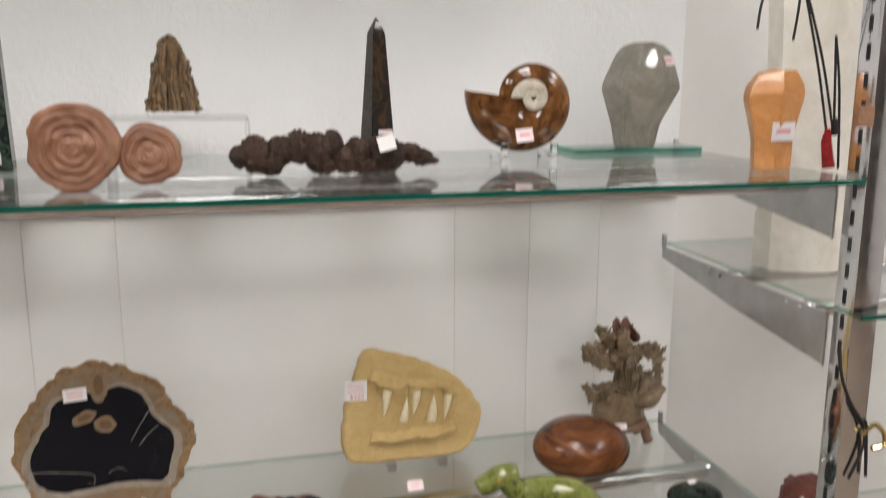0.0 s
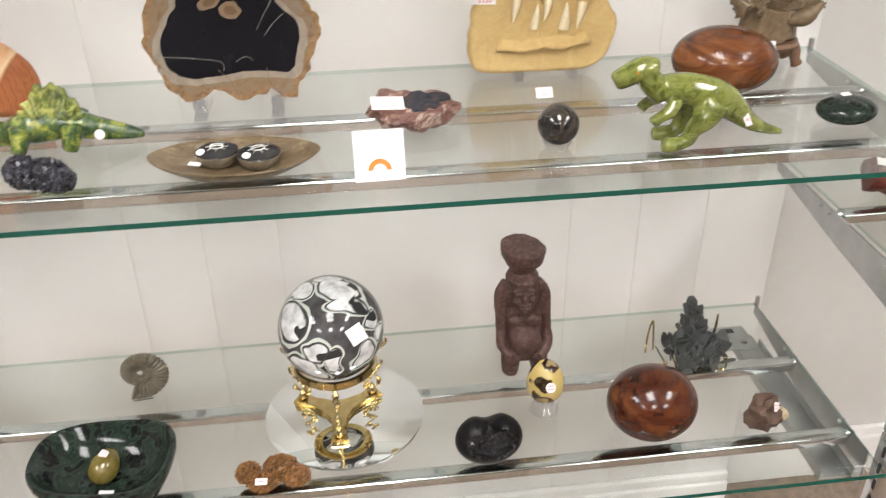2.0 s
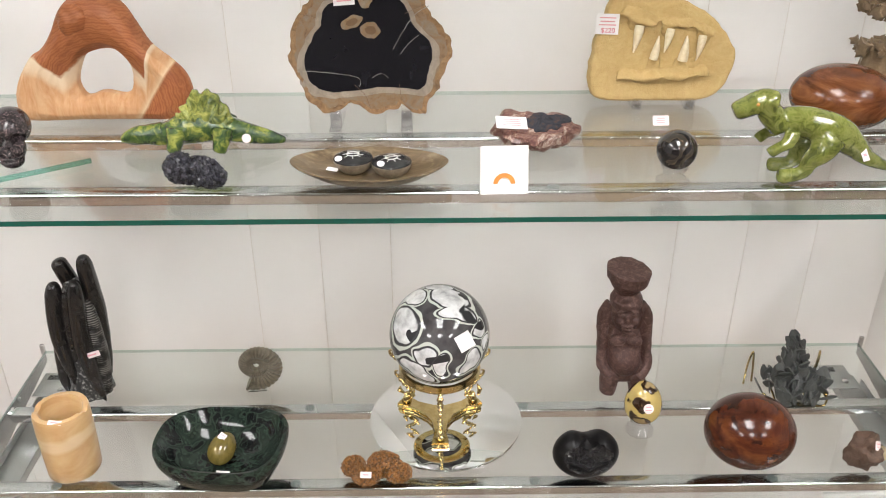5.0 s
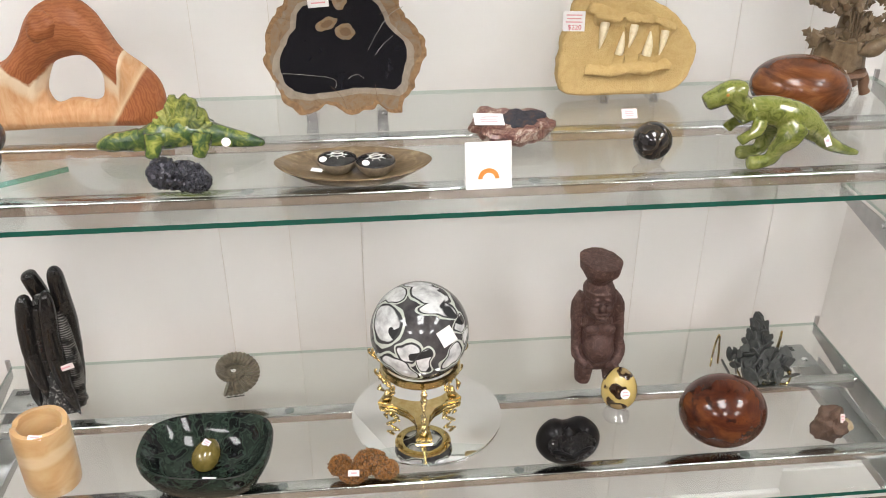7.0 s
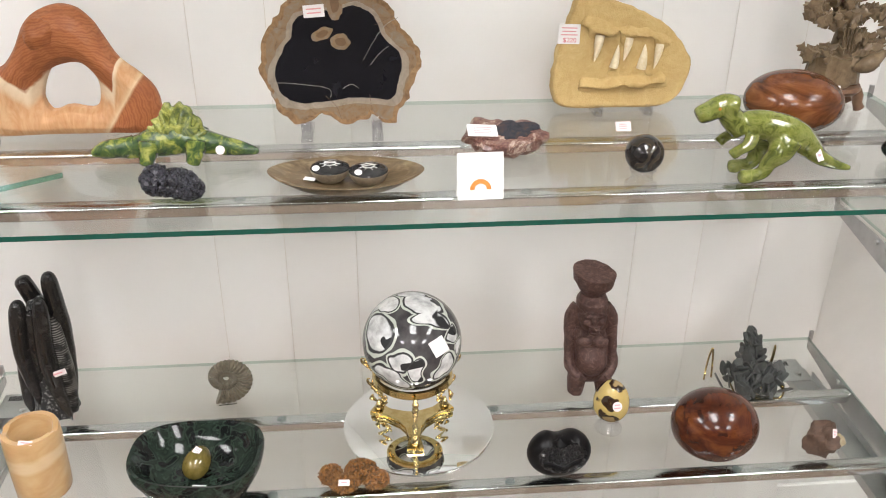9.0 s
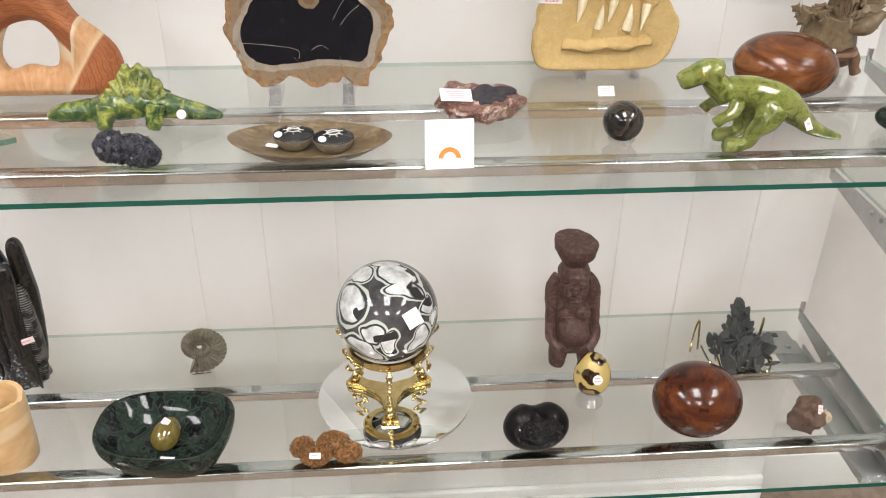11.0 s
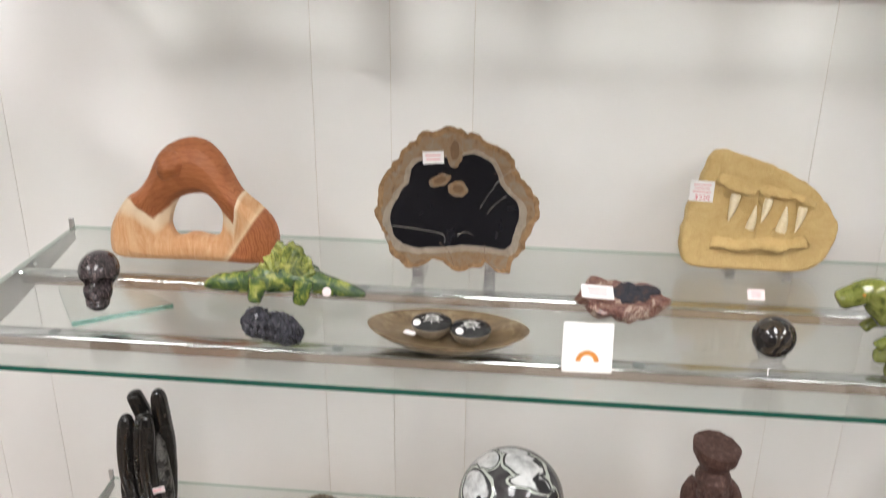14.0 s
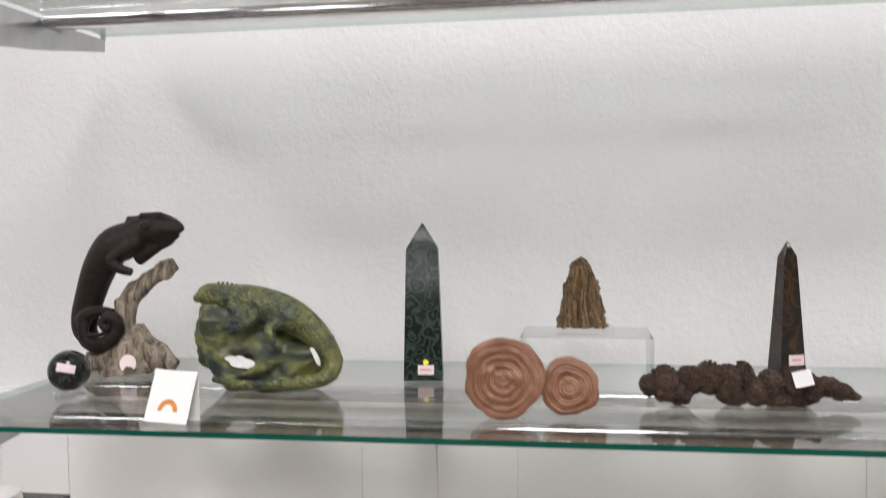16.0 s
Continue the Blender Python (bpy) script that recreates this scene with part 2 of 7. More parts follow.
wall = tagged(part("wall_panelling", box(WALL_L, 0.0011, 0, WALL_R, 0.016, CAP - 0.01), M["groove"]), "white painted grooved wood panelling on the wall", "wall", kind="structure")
xs = [WALL_L] + GROOVES + [WALL_R]
for a, b in zip(xs, xs[1:]):
    part("panel", box(a + 0.0004, 0.0, 0.06, b - 0.0004, 0.0010, CAP - 0.0125, 0.0003), M["panel"], wall)
tagged(part("wall_north", box(WALL_L, 0.010, CAP - 0.01, WALL_R, 0.16, 2.75), M["plaster"]), "white textured plaster wall above the panelling", "wall", kind="structure")
tagged(part("wall_core", box(WALL_L, 0.0165, 0, WALL_R, 0.16, CAP - 0.011), M["plaster"]), "wall behind the panelling", "wall", kind="structure")
tagged(part("chair_rail", box(WALL_L, -0.012, CAP - 0.012, WALL_R, 0.0095, CAP, 0.002), M["trim"]), "narrow white cap moulding on the panelling", "trim", kind="structure")
tagged(part("wall_recess_east", box(WALL_R, 0.075, 0, 4.2, 0.16, 2.75), M["side_wall"]), "smooth cream painted wall", "wall", kind="structure")
tagged(part("wall_recess_west", box(-4.2, 0.075, 0, WALL_L, 0.16, 2.75), M["side_wall"]), "smooth cream painted wall", "wall", kind="structure")


def baseboard(x0, x1, y):
    bm = box(x0, y - 0.016, 0, x1, y, 0.085, 0.002)
    box(x0, y - 0.011, 0.0855, x1, y, 0.105, 0.003, bm)
    tagged(part("baseboard", bm, M["trim"]), "white painted baseboard along the wall", "trim", kind="structure")


baseboard(WALL_L + 0.001, WALL_R - 0.001, -0.001)
baseboard(WALL_R + 0.001, 4.19, 0.074)
baseboard(-4.19, WALL_L - 0.001, 0.074)
tagged(part("wall_east", box(4.2, -5.2, 0, 4.35, 0.16, 2.75), M["side_wall"]), "cream painted side wall of the shop", "wall", kind="structure")
tagged(part("wall_west", box(-4.35, -5.2, 0, -4.2, 0.16, 2.75), M["side_wall"]), "cream painted side wall of the shop", "wall", kind="structure")
# added out of view behind the camera; its darkness shapes the reflections
tagged(part("wall_south", box(-4.35, -5.35, 0, 4.35, -5.2, 2.75), M["far_wall"]), "unseen wall closing the shop, kept dark for the reflections", "wall", kind="structure")
tagged(part("floor", box(-4.35, -5.35, -0.1, 4.35, 0.16, 0.0), M["carpet"]), "brown carpeted shop floor", "floor", kind="structure")
tagged(part("ceiling", box(-4.35, -5.35, 2.75, 4.35, 0.16, 2.85), M["ceiling"]), "white tiled shop ceiling", "ceiling", kind="structure")

# fluorescent troffers
troffer = thing("ceiling_light", "recessed fluorescent ceiling light with white diffuser", "ceiling light", (0, 0, 2.74), group="ceiling lights")
bm = bmesh.new()
for x0, y0, x1, y1 in ((-0.31, -0.61, 0.31, -0.585), (-0.31, 0.585, 0.31, 0.61), (-0.31, -0.585, -0.285, 0.585), (0.285, -0.585, 0.31, 0.585)):
    box(x0, y0, -0.012, x1, y1, 0.008, 0, bm)
part("frame", bm, M["lamp_frame"], troffer)
part("diffuser", box(-0.284, -0.584, -0.004, 0.284, 0.584, 0.006), M["lamp"], troffer)
troffer.matrix_basis = pose(0.0, -1.55, 2.74)
for x, y in ((-1.9, -1.55), (1.9, -1.55), (0.0, -3.9), (-1.9, -3.9), (1.9, -3.9)):
    copy_thing(troffer, pose(x, y, 2.74))


# ---- shelving ----
def glass_pane(name, x0, y0, x1, y1, top, label, edge="edge", thick=0.0048):
    """A glass shelf: the pane and its polished front edge."""
    sh = thing(name, label, "glass shelf", (0, 0, top), group="glass shelves")
    bm = box(x0, y0 + 0.001, -thick, x1, y1, 0.0)
    bm.normal_update()
    for f in bm.faces:
        f.material_index = 0 if abs(f.normal.z) > 0.5 else (2 if edge == "edge" else 1)
    part("pane", bm, (M["glass"], M[edge], M["side_edge"]), sh, smooth=False)
    part("front_edge", box(x0, y0, -thick, x1, y0 + 0.0009, 0.0), M[edge], sh, "polished dark green front edge" if edge == "edge" else "dark front edge", smooth=False)
    return sh


def rail(y, top, x0, x1):
    """A square chrome tube under the glass, with end plugs."""
    r = thing("shelf_rail", "chrome square tube rail under the glass shelf", "shelf rail", (0, y, top), group="shelf rails")
    part("tube", box(x0, -0.010, -0.0140, x1, 0.010, -0.0005, 0.0030), M["chrome"], r)
    for x in (x0, x1):
        bm = bmesh.new()
        tube(bm, [(x - 0.004, 0, -0.0055), (x + 0.004, 0, -0.0055)], 0.0052, 12)
        part("end_plug", bm, M["chrome"], r)
    for x in (-0.480, -0.195, 0.091, 0.377):
        bm = lathe([(0.0062, -0.0004), (0.0062, 0.0), (0.0055, 0.0004)], 20)
        p = part("pad", bm, M["pad"], r, "grey rubber pad on the rail")
        p.location = ((x0 + x1) / 2 + x, 0, -0.0002)
    return r


def bracket(x, top, flip=1, y_front=-0.366, y_back=-0.055):
    """A tapering steel side bracket: deep at the post, thin at the wall."""
    b = thing("shelf_bracket", "grey steel tapered shelf bracket with chrome bolts", "shelf bracket", (x, 0, top), group="shelf brackets")
    prof = [(y_front, -0.008), (y_back, -0.008), (y_back, -0.022), (-0.20, -0.045), (y_front, -0.062)]
    bm = bmesh.new()
    f = bm.faces.new([bm.verts.new((0, y, z)) for y, z in prof])
    ex = bmesh.ops.extrude_face_region(bm, geom=[f])["geom"]
    bmesh.ops.translate(bm, vec=(0.0025, 0, 0), verts=[v for v in ex if isinstance(v, bmesh.types.BMVert)])
    bmesh.ops.recalc_face_normals(bm, faces=bm.faces)
    part("plate", bm, M["steel"], b, smooth=False)
    for y in (-0.315, -0.165):
        for dy in (-0.011, 0.011):
            bm = bmesh.new()
            tube(bm, [(-0.004, y + dy, -0.014), (0.0065, y + dy, -0.014)], 0.0034, 10)
            part("bolt", bm, M["steel"], b, "small dull steel bolt")
    bm = box(-0.002, y_back - 0.004, -0.009, 0.0045, y_back, 0.009, 0.001)
    part("hook", bm, M["steel"], b)
    return b


def post(x):
    """A square slotted upright."""
    p = thing("shelf_post", "chrome square upright post with slots for brackets", "shelf post", (x, -0.381, 0), group="shelf posts")
    part("tube", box(-0.014, -0.014, 0, 0.014, 0.014, 2.2, 0.0015), M["chrome"], p)
    bm = bmesh.new()
    z = 0.3
    while z < 2.1:
        for sx in (-1, 1):
            box(sx * 0.0143 - 0.0004, -0.002, z, sx * 0.0143 + 0.0004, 0.002, z + 0.0145, 0, bm)
        z += 0.0254
    tagged(part("slot", bm, M["dark"], p, "dark bracket slots", smooth=False), kind="stuff")
    return p


post(0.620)
post(-0.620)
for top in (A, B, C):
    glass_pane("glass_shelf", GL, GF, GR, GB, top, "clear glass shelf with green edge on chrome rails")
    for y in (-0.328, -0.187):
        rail(y, top - 0.0067, GL + 0.003, GR - 0.003)
    bracket(GL - 0.006, top, -1)
    bracket(GR + 0.0035, top, 1)
for s in (-1, 1):
    arm = thing("base_arm", "flat grey steel base arm under the lowest glass shelf", "shelf bracket", (s * 0.566, 0, C - 0.046), group="base arms")
    part("bar", box(-0.021, -0.366, 0, 0.021, -0.080, 0.003, 0.0008), M["steel"], arm)
    for e in (-1, 1):
        part("fold", box(e * 0.0205 - 0.001, -0.366, 0.0032, e * 0.0205 + 0.001, -0.105, 0.014, 0.0004), M["steel"], arm)
    part("end_plate", box(-0.040 - s * 0.016, -0.135, 0.0200, 0.018 - s * 0.016, -0.082, 0.0225, 0.0006), M["steel"], arm)
    part("slot", box(-0.026 - s * 0.010, -0.098, 0.0226, -0.006 - s * 0.010, -0.088, 0.0230), M["dark"], arm, "dark slot in the plate")
    bm = lathe([(0.0050, 0.0226), (0.0048, 0.0245), (0.003, 0.0258), (0.0005, 0.0262)], 14)
    sc = part("screw", bm, M["chrome"], arm, "round screw head")
    sc.location = (0.0 - s * 0.012, -0.122, 0)
# the shelf above
TOP = 1.667
glass_pane("glass_shelf", GL, GF, GR, GB, TOP, "clear glass shelf with green edge above the others")
for y in (-0.328, -0.187):
    rail(y, TOP - 0.0067, GL + 0.003, GR - 0.003)
bracket(GL - 0.006, TOP, -1)
bracket(GR + 0.0035, TOP, 1)
# the neighbouring bays
for top in (1.134, 0.732):
    glass_pane("glass_shelf", 0.604, GF + 0.0, 1.75, GB + 0.02, top, "clear glass shelf of the next shelving bay")
    for y in (-0.328, -0.187):
        rail(y, top - 0.0067, 0.607, 1.74)
    bracket(0.600, top, 1, y_back=-0.035)
M["black_edge"] = plain("black_edge", (0.012, 0.012, 0.013), 0.4)
glass_pane("glass_shelf", -1.75, GF, -0.652, -0.075, 1.088, "glass shelf with dark edge of the next shelving bay", "black_edge", 0.010)


# ---- materials of the exhibits ----
def stone(name, stops, scale=30.0, warp=1.5, rough=0.25, coat=0.25, bump=0.0, detail=5.0, veins=None, island=0.0, spec=0.38):
    """Polished or raw stone with clouded colour and optional veins (colour, scale, width)."""
    m = Mat(name, rough, coat=coat, spec=spec)
    c = m.ramp(m.mix(0.25, m.noise(scale, detail, 0.6, warp), m.noise(scale * 7, 3)), *stops)
    if veins:
        col, vs, w = veins
        e = m.cells(vs, "DISTANCE_TO_EDGE", m.mix(0.12, m.co, m.node("ShaderNodeTexNoise", Scale=vs * 0.8, Vector=m.co).outputs["Color"]))
        c = m.mix(m.ramp(e, (0.0, G(1)), (w, G(0))), c, col)
    if island:
        r = m.t.nodes.new("ShaderNodeNewGeometry").outputs["Random Per Island"]
        c = m.mix(1.0, c, m.ramp(r, (0.0, G(1 - island)), (1.0, G(1 + island))), "MULTIPLY")
    m.base(c)
    if bump:
        m.bump(m.mix(0.5, m.noise(scale * 2, 5), m.noise(scale * 12, 3)), bump)
    return m.m


M["tag"] = plain("tag_paper", (0.72, 0.70, 0.69), 0.6, vary=0.03)
M["pink_tag"] = plain("pink_tag_paper", (0.74, 0.63, 0.63), 0.6, vary=0.04)
M["ink"] = plain("red_ink", (0.62, 0.13, 0.17), 0.6)
M["faint_ink"] = plain("faint_red_ink", (0.66, 0.30, 0.32), 0.6)
M["card"] = plain("card_stock", (0.74, 0.74, 0.72), 0.55, vary=0.02)
M["orange_print"] = plain("orange_print", (0.56, 0.22, 0.045), 0.5)
M["yellow_dot"] = plain("yellow_dot", (0.85, 0.72, 0.05), 0.5)

mm = Mat("brass", 0.14, 1.0)
mm.base(mm.ramp(mm.noise(90, 4), (0.3, (0.55, 0.41, 0.17)), (0.7, (0.74, 0.60, 0.30)))).rough(mm.ramp(mm.noise(120, 3), (0.4, G(0.10)), (0.7, G(0.26))))
M["brass"] = mm.m
mm = Mat("mirror_glass", 0.01, 1.0)
M["mirror"] = mm.base((0.86, 0.88, 0.87)).m

# black marble with white and grey shells, each an oval section with a dark inner line and a pale outer ring
mm = Mat("shell_marble", 0.07, coat=0.1)
shift = mm.t.nodes.new("ShaderNodeVectorMath")
shift.operation = "MULTIPLY_ADD"
mm.put(shift.inputs[0], mm.node("ShaderNodeTexNoise", Scale=30.0, Detail=1.2, Vector=mm.co).outputs["Color"])
shift.inputs[1].default_value = (0.026, 0.026, 0.026)
mm.put(shift.inputs[2], mm.co)
MARBLE_R = 0.0615
facing = Vector((-0.049, -0.827, 0.561)).normalized()
side = Vector((0.998, -0.06, 0)).normalized()
above = facing.cross(side).normalized()
shells = [(0.27, 0.70, 0.46, 0.27, -14), (0.36, 0.38, 0.42, 0.17, 8), (-0.68, 0.12, 0.35, 0.48, -8), (-0.24, -0.42, 0.25, 0.27, -20), (0.12, -0.59, 0.18, 0.30, 8), (0.63, -0.56, 0.17, 0.35, -38), (0.75, 0.17, 0.13, 0.24, 0), (0.92, -0.10, 0.11, 0.20, -15), (-0.47, 0.70, 0.27, 0.20, 15), (-0.45, -0.70, 0.52, 0.17, -30)]
rng = random.Random(8)
nearest = None
for k in range(28):
    if k < len(shells):
        u, v, a, b, turn = shells[k]
        basis = (side, above, facing)
        depth = math.sqrt(max(0.02, 1 - u * u - v * v))
        centre = side * u + above * v + facing * depth
        sizes = (1.06 * a, 1.06 * b, 0.5)
    else:
        centre = Vector((rng.uniform(-1, 1), rng.uniform(0.1, 1.0), rng.uniform(-1, 0.9)) if k % 3 else (rng.uniform(-0.7, 0.7), rng.uniform(-0.5, 0.6), -1.0)).normalized()
        n_ = centre
        s_ = n_.cross(Vector((0.3, 0.2, 1))).normalized()
        basis, turn = (s_, n_.cross(s_), n_), rng.uniform(0, 180)
        sizes = (rng.uniform(0.2, 0.42), rng.uniform(0.16, 0.30), 0.5)
    frame_ = Matrix((basis[0], basis[1], basis[2])).transposed() @ Matrix.Rotation(radians(turn), 3, "Z")
    mp = mm.node("ShaderNodeMapping", Vector=shift.outputs[0])
    mp.vector_type = "TEXTURE"
    mp.inputs["Location"].default_value = centre * MARBLE_R + Vector((0.013, 0.013, 0.059 + 0.013))
    mp.inputs["Rotation"].default_value = frame_.to_euler()
    mp.inputs["Scale"].default_value = [q * MARBLE_R for q in sizes]
    ln = mm.t.nodes.new("ShaderNodeVectorMath")
    ln.operation = "LENGTH"
    mm.put(ln.inputs[0], mp.outputs[0])
    nearest = ln.outputs["Value"] if nearest is None else mm.math("MINIMUM", nearest, ln.outputs["Value"])
uneven = mm.math("MULTIPLY", mm.math("SUBTRACT", mm.noise(34, 1.5, 0.5, 0.6), 0.5), 0.30)
nearest = mm.math("MULTIPLY", mm.math("ADD", nearest, uneven), 0.5)
milk = mm.ramp(mm.noise(60, 4), (0.32, (0.36, 0.36, 0.37)), (0.62, (0.72, 0.73, 0.73)))
filled = mm.mix(mm.ramp(mm.noise(24, 1.2, 0.5, 1.0), (0.585, G(0)), (0.60, G(1))), milk, (0.028, 0.028, 0.030))
ground = mm.ramp(mm.noise(45, 4), (0.35, (0.040, 0.038, 0.040)), (0.7, (0.090, 0.086, 0.088)))
c = mm.mix(mm.ramp(nearest, (0.36, G(0)), (0.385, G(1))), filled, (0.045, 0.045, 0.047))
c = mm.mix(mm.ramp(nearest, (0.425, G(0)), (0.44, G(1))), c, (0.50, 0.53, 0.48))
M["shell_marble"] = mm.base(mm.mix(mm.ramp(nearest, (0.495, G(0)), (0.51, G(1))), c, ground)).m

M["black_fossil"] = stone("black_fossil", ((0.3, (0.006, 0.006, 0.006)), (0.62, (0.020, 0.018, 0.017)), (0.75, (0.07, 0.065, 0.06))), 35, rough=0.14)
mm = Mat("speckled_matrix", 0.4)
M["speckled"] = mm.base(mm.ramp(mm.noise(260, 3, 0.55), (0.50, (0.018, 0.018, 0.019)), (0.58, (0.09, 0.09, 0.088)), (0.66, (0.34, 0.34, 0.32)))).bump(mm.noise(200, 2), 0.001).m
mm = Mat("ribbed_fossil", 0.25)
ribs = mm.wave(95, 3.0, "BANDS", "Z", 3, dscale=1.0)
M["ribbed_fossil"] = mm.base(mm.mix(mm.ramp(mm.noise(60, 3), (0.42, G(0)), (0.55, G(1))), (0.012, 0.011, 0.011), mm.ramp(ribs, (0.35, (0.018, 0.017, 0.016)), (0.85, (0.20, 0.19, 0.175))))).bump(ribs, 0.001).m
mm = Mat("onyx", 0.3, coat=0.3)
mm.b.inputs["Subsurface Weight"].default_value = 0.25
mm.b.inputs["Subsurface Radius"].default_value = (0.02, 0.012, 0.006)
cloud = mm.ramp(mm.noise(22, 5, 0.6, 0.8, at=mm.stretch((0.6, 0.6, 1.4), (18, 10, 0))), (0.30, (0.42, 0.25, 0.105)), (0.5, (0.50, 0.325, 0.155)), (0.72, (0.57, 0.41, 0.23)))
vein = mm.wave(3.1, 2.2, "BANDS", "Z", 3, dscale=2.0, at=mm.stretch((1, 1, 1), (10, 14, 0)))
M["onyx"] = mm.base(mm.mix(mm.ramp(vein, (0.93, G(0)), (0.985, G(0.55))), cloud, (0.66, 0.54, 0.36))).m
mm = Mat("green_marble", 0.09, spec=0.24)
warp = mm.mix(0.05, mm.co, mm.node("ShaderNodeTexNoise", Scale=26.0, Vector=mm.co).outputs["Color"])
blob = mm.ramp(mm.cells(58, "F1", warp), (0.0, (0.024, 0.026, 0.027)), (0.16, (0.006, 0.007, 0.007)), (0.36, (0.007, 0.008, 0.008)), (0.46, (0.024, 0.037, 0.028)), (0.54, (0.010, 0.015, 0.012)), (0.75, (0.017, 0.026, 0.020)))
M["green_marble"] = mm.base(mm.mix(mm.ramp(mm.noise(75, 4, 0.6, 2.5), (0.55, G(0)), (0.62, G(0.6))), blob, (0.034, 0.055, 0.040))).m
M["olive_egg"] = stone("olive_stone", ((0.3, (0.07, 0.055, 0.012)), (0.6, (0.15, 0.115, 0.03)), (0.8, (0.22, 0.17, 0.07))), 50, rough=0.1, coat=0.4)
M["pyrite_shell"] = stone("grey_brown_fossil", ((0.3, (0.030, 0.024, 0.015)), (0.55, (0.13, 0.11, 0.075)), (0.8, (0.28, 0.24, 0.18))), 130, rough=0.4, coat=0.1, bump=0.001)
M["rust_crystal"] = stone("rust_crystal", ((0.3, (0.085, 0.036, 0.010)), (0.6, (0.20, 0.090, 0.024)), (0.8, (0.32, 0.16, 0.05))), 120, rough=0.4, coat=0.1, bump=0.001, island=0.6)
M["red_clay"] = stone("red_brown_clay", ((0.3, (0.036, 0.017, 0.015)), (0.50, (0.078, 0.038, 0.031)), (0.60, (0.125, 0.072, 0.060)), (0.74, (0.23, 0.16, 0.14))), 95, rough=0.6, coat=0.0, bump=0.0016)
mm = Mat("septarian", 0.08, coat=0.4)
patch = mm.ramp(mm.cells(40, "F1", mm.mix(0.03, mm.co, mm.node("ShaderNodeTexNoise", Scale=40.0, Vector=mm.co).outputs["Color"])), (0.0, (0.30, 0.22, 0.10)), (0.30, (0.26, 0.19, 0.09)), (0.36, (0.025, 0.012, 0.006)), (0.50, (0.03, 0.014, 0.006)), (0.55, (0.44, 0.33, 0.115)))
M["septarian"] = mm.base(patch).m
mm = Mat("geode_skin", 0.3, spec=0.16)
M["geode_skin"] = mm.base(mm.ramp(mm.noise(45, 4, 0.6, 1.0), (0.35, (0.003, 0.003, 0.0035)), (0.75, (0.013, 0.012, 0.012)))).m
M["flecked"] = stone("black_flecked_stone", ((0.3, (0.005, 0.006, 0.006)), (0.58, (0.016, 0.018, 0.017)), (0.66, (0.09, 0.10, 0.095))), 70, rough=0.08, coat=0.2)
M["black_druse"] = stone("black_druse", ((0.3, (0.006, 0.006, 0.006)), (0.7, (0.028, 0.026, 0.025))), 300, rough=0.28, coat=0.4, bump=0.003)
mm = Mat("burl_wood", 0.22, coat=0.3, spec=0.25)
burl = mm.ramp(mm.noise(17, 6, 0.62, 1.4, at=mm.stretch((1, 1, 1.7))), (0.34, (0.018, 0.005, 0.003)), (0.47, (0.056, 0.013, 0.005)), (0.60, (0.100, 0.027, 0.008)), (0.8, (0.16, 0.052, 0.014)))
spots = mm.math("MULTIPLY", mm.ramp(mm.noise(95, 3, 0.55, 0.5), (0.50, G(0)), (0.58, G(1))), mm.ramp(mm.noise(24, 3, 0.6, 1.0), (0.50, G(0)), (0.60, G(0.9))))
M["burl"] = mm.base(mm.mix(spots, burl, (0.018, 0.006, 0.004))).m
mm = Mat("banded_wood", 0.25, coat=0.25, spec=0.25)
M["banded_wood"] = mm.base(mm.ramp(mm.noise(14, 6, 0.62, 2.0, at=mm.stretch((0.7, 0.7, 2.4))), (0.33, (0.035, 0.010, 0.004)), (0.5, (0.115, 0.036, 0.012)), (0.7, (0.21, 0.082, 0.028)))).m
M["grey_leaf"] = stone("grey_mineral", ((0.3, (0.045, 0.048, 0.046)), (0.6, (0.095, 0.10, 0.095)), (0.8, (0.17, 0.17, 0.16))), 70, rough=0.55, coat=0.0, bump=0.0008)
M["brown_lump"] = stone("brown_rock", ((0.3, (0.05, 0.028, 0.018)), (0.6, (0.10, 0.06, 0.04)), (0.8, (0.17, 0.12, 0.08))), 80, rough=0.6, coat=0.0, bump=0.002)
M["cream_rock"] = stone("cream_crust", ((0.3, (0.35, 0.27, 0.15)), (0.7, (0.6, 0.52, 0.36))), 120, rough=0.7, coat=0.0, bump=0.002)

# banded desert sandstone: pale foot, rust-red cap and one rust corner
mm = Mat("banded_sandstone", 0.6, coat=0.05)
sep = mm.node("ShaderNodeSeparateXYZ", Vector=mm.co)
X, Z = sep.outputs[0], sep.outputs[2]
wob = mm.math("MULTIPLY", mm.math("SUBTRACT", mm.noise(60, 4, 0.6), 0.5), 0.012)
away = mm.math("ABSOLUTE", mm.math("ADD", X, 0.040), 0.0)
left_foot = mm.math("ADD", 0.052, mm.math("MULTIPLY", away, 0.85))
inner_side = mm.math("SUBTRACT", 0.074, mm.math("MULTIPLY", mm.math("SUBTRACT", X, 0.030), 0.9))
right_side = mm.math("ADD", 0.052, mm.math("MULTIPLY", mm.math("MAXIMUM", mm.math("SUBTRACT", X, 0.055), 0.0), 4.2))
foot_line = mm.math("MAXIMUM", mm.math("MINIMUM", mm.math("MINIMUM", left_foot, 0.074), inner_side), right_side)
high = mm.math("ADD", mm.math("SUBTRACT", Z, foot_line), wob)
corner = mm.math("ADD", mm.math("SUBTRACT", mm.math("SUBTRACT", X, 0.039), mm.math("MULTIPLY", Z, 0.68)), mm.math("MULTIPLY", wob, 0.25))
centre = mm.node("ShaderNodeMapping", Vector=mm.co)
centre.inputs["Location"].default_value = (-0.010, 0, -0.020)
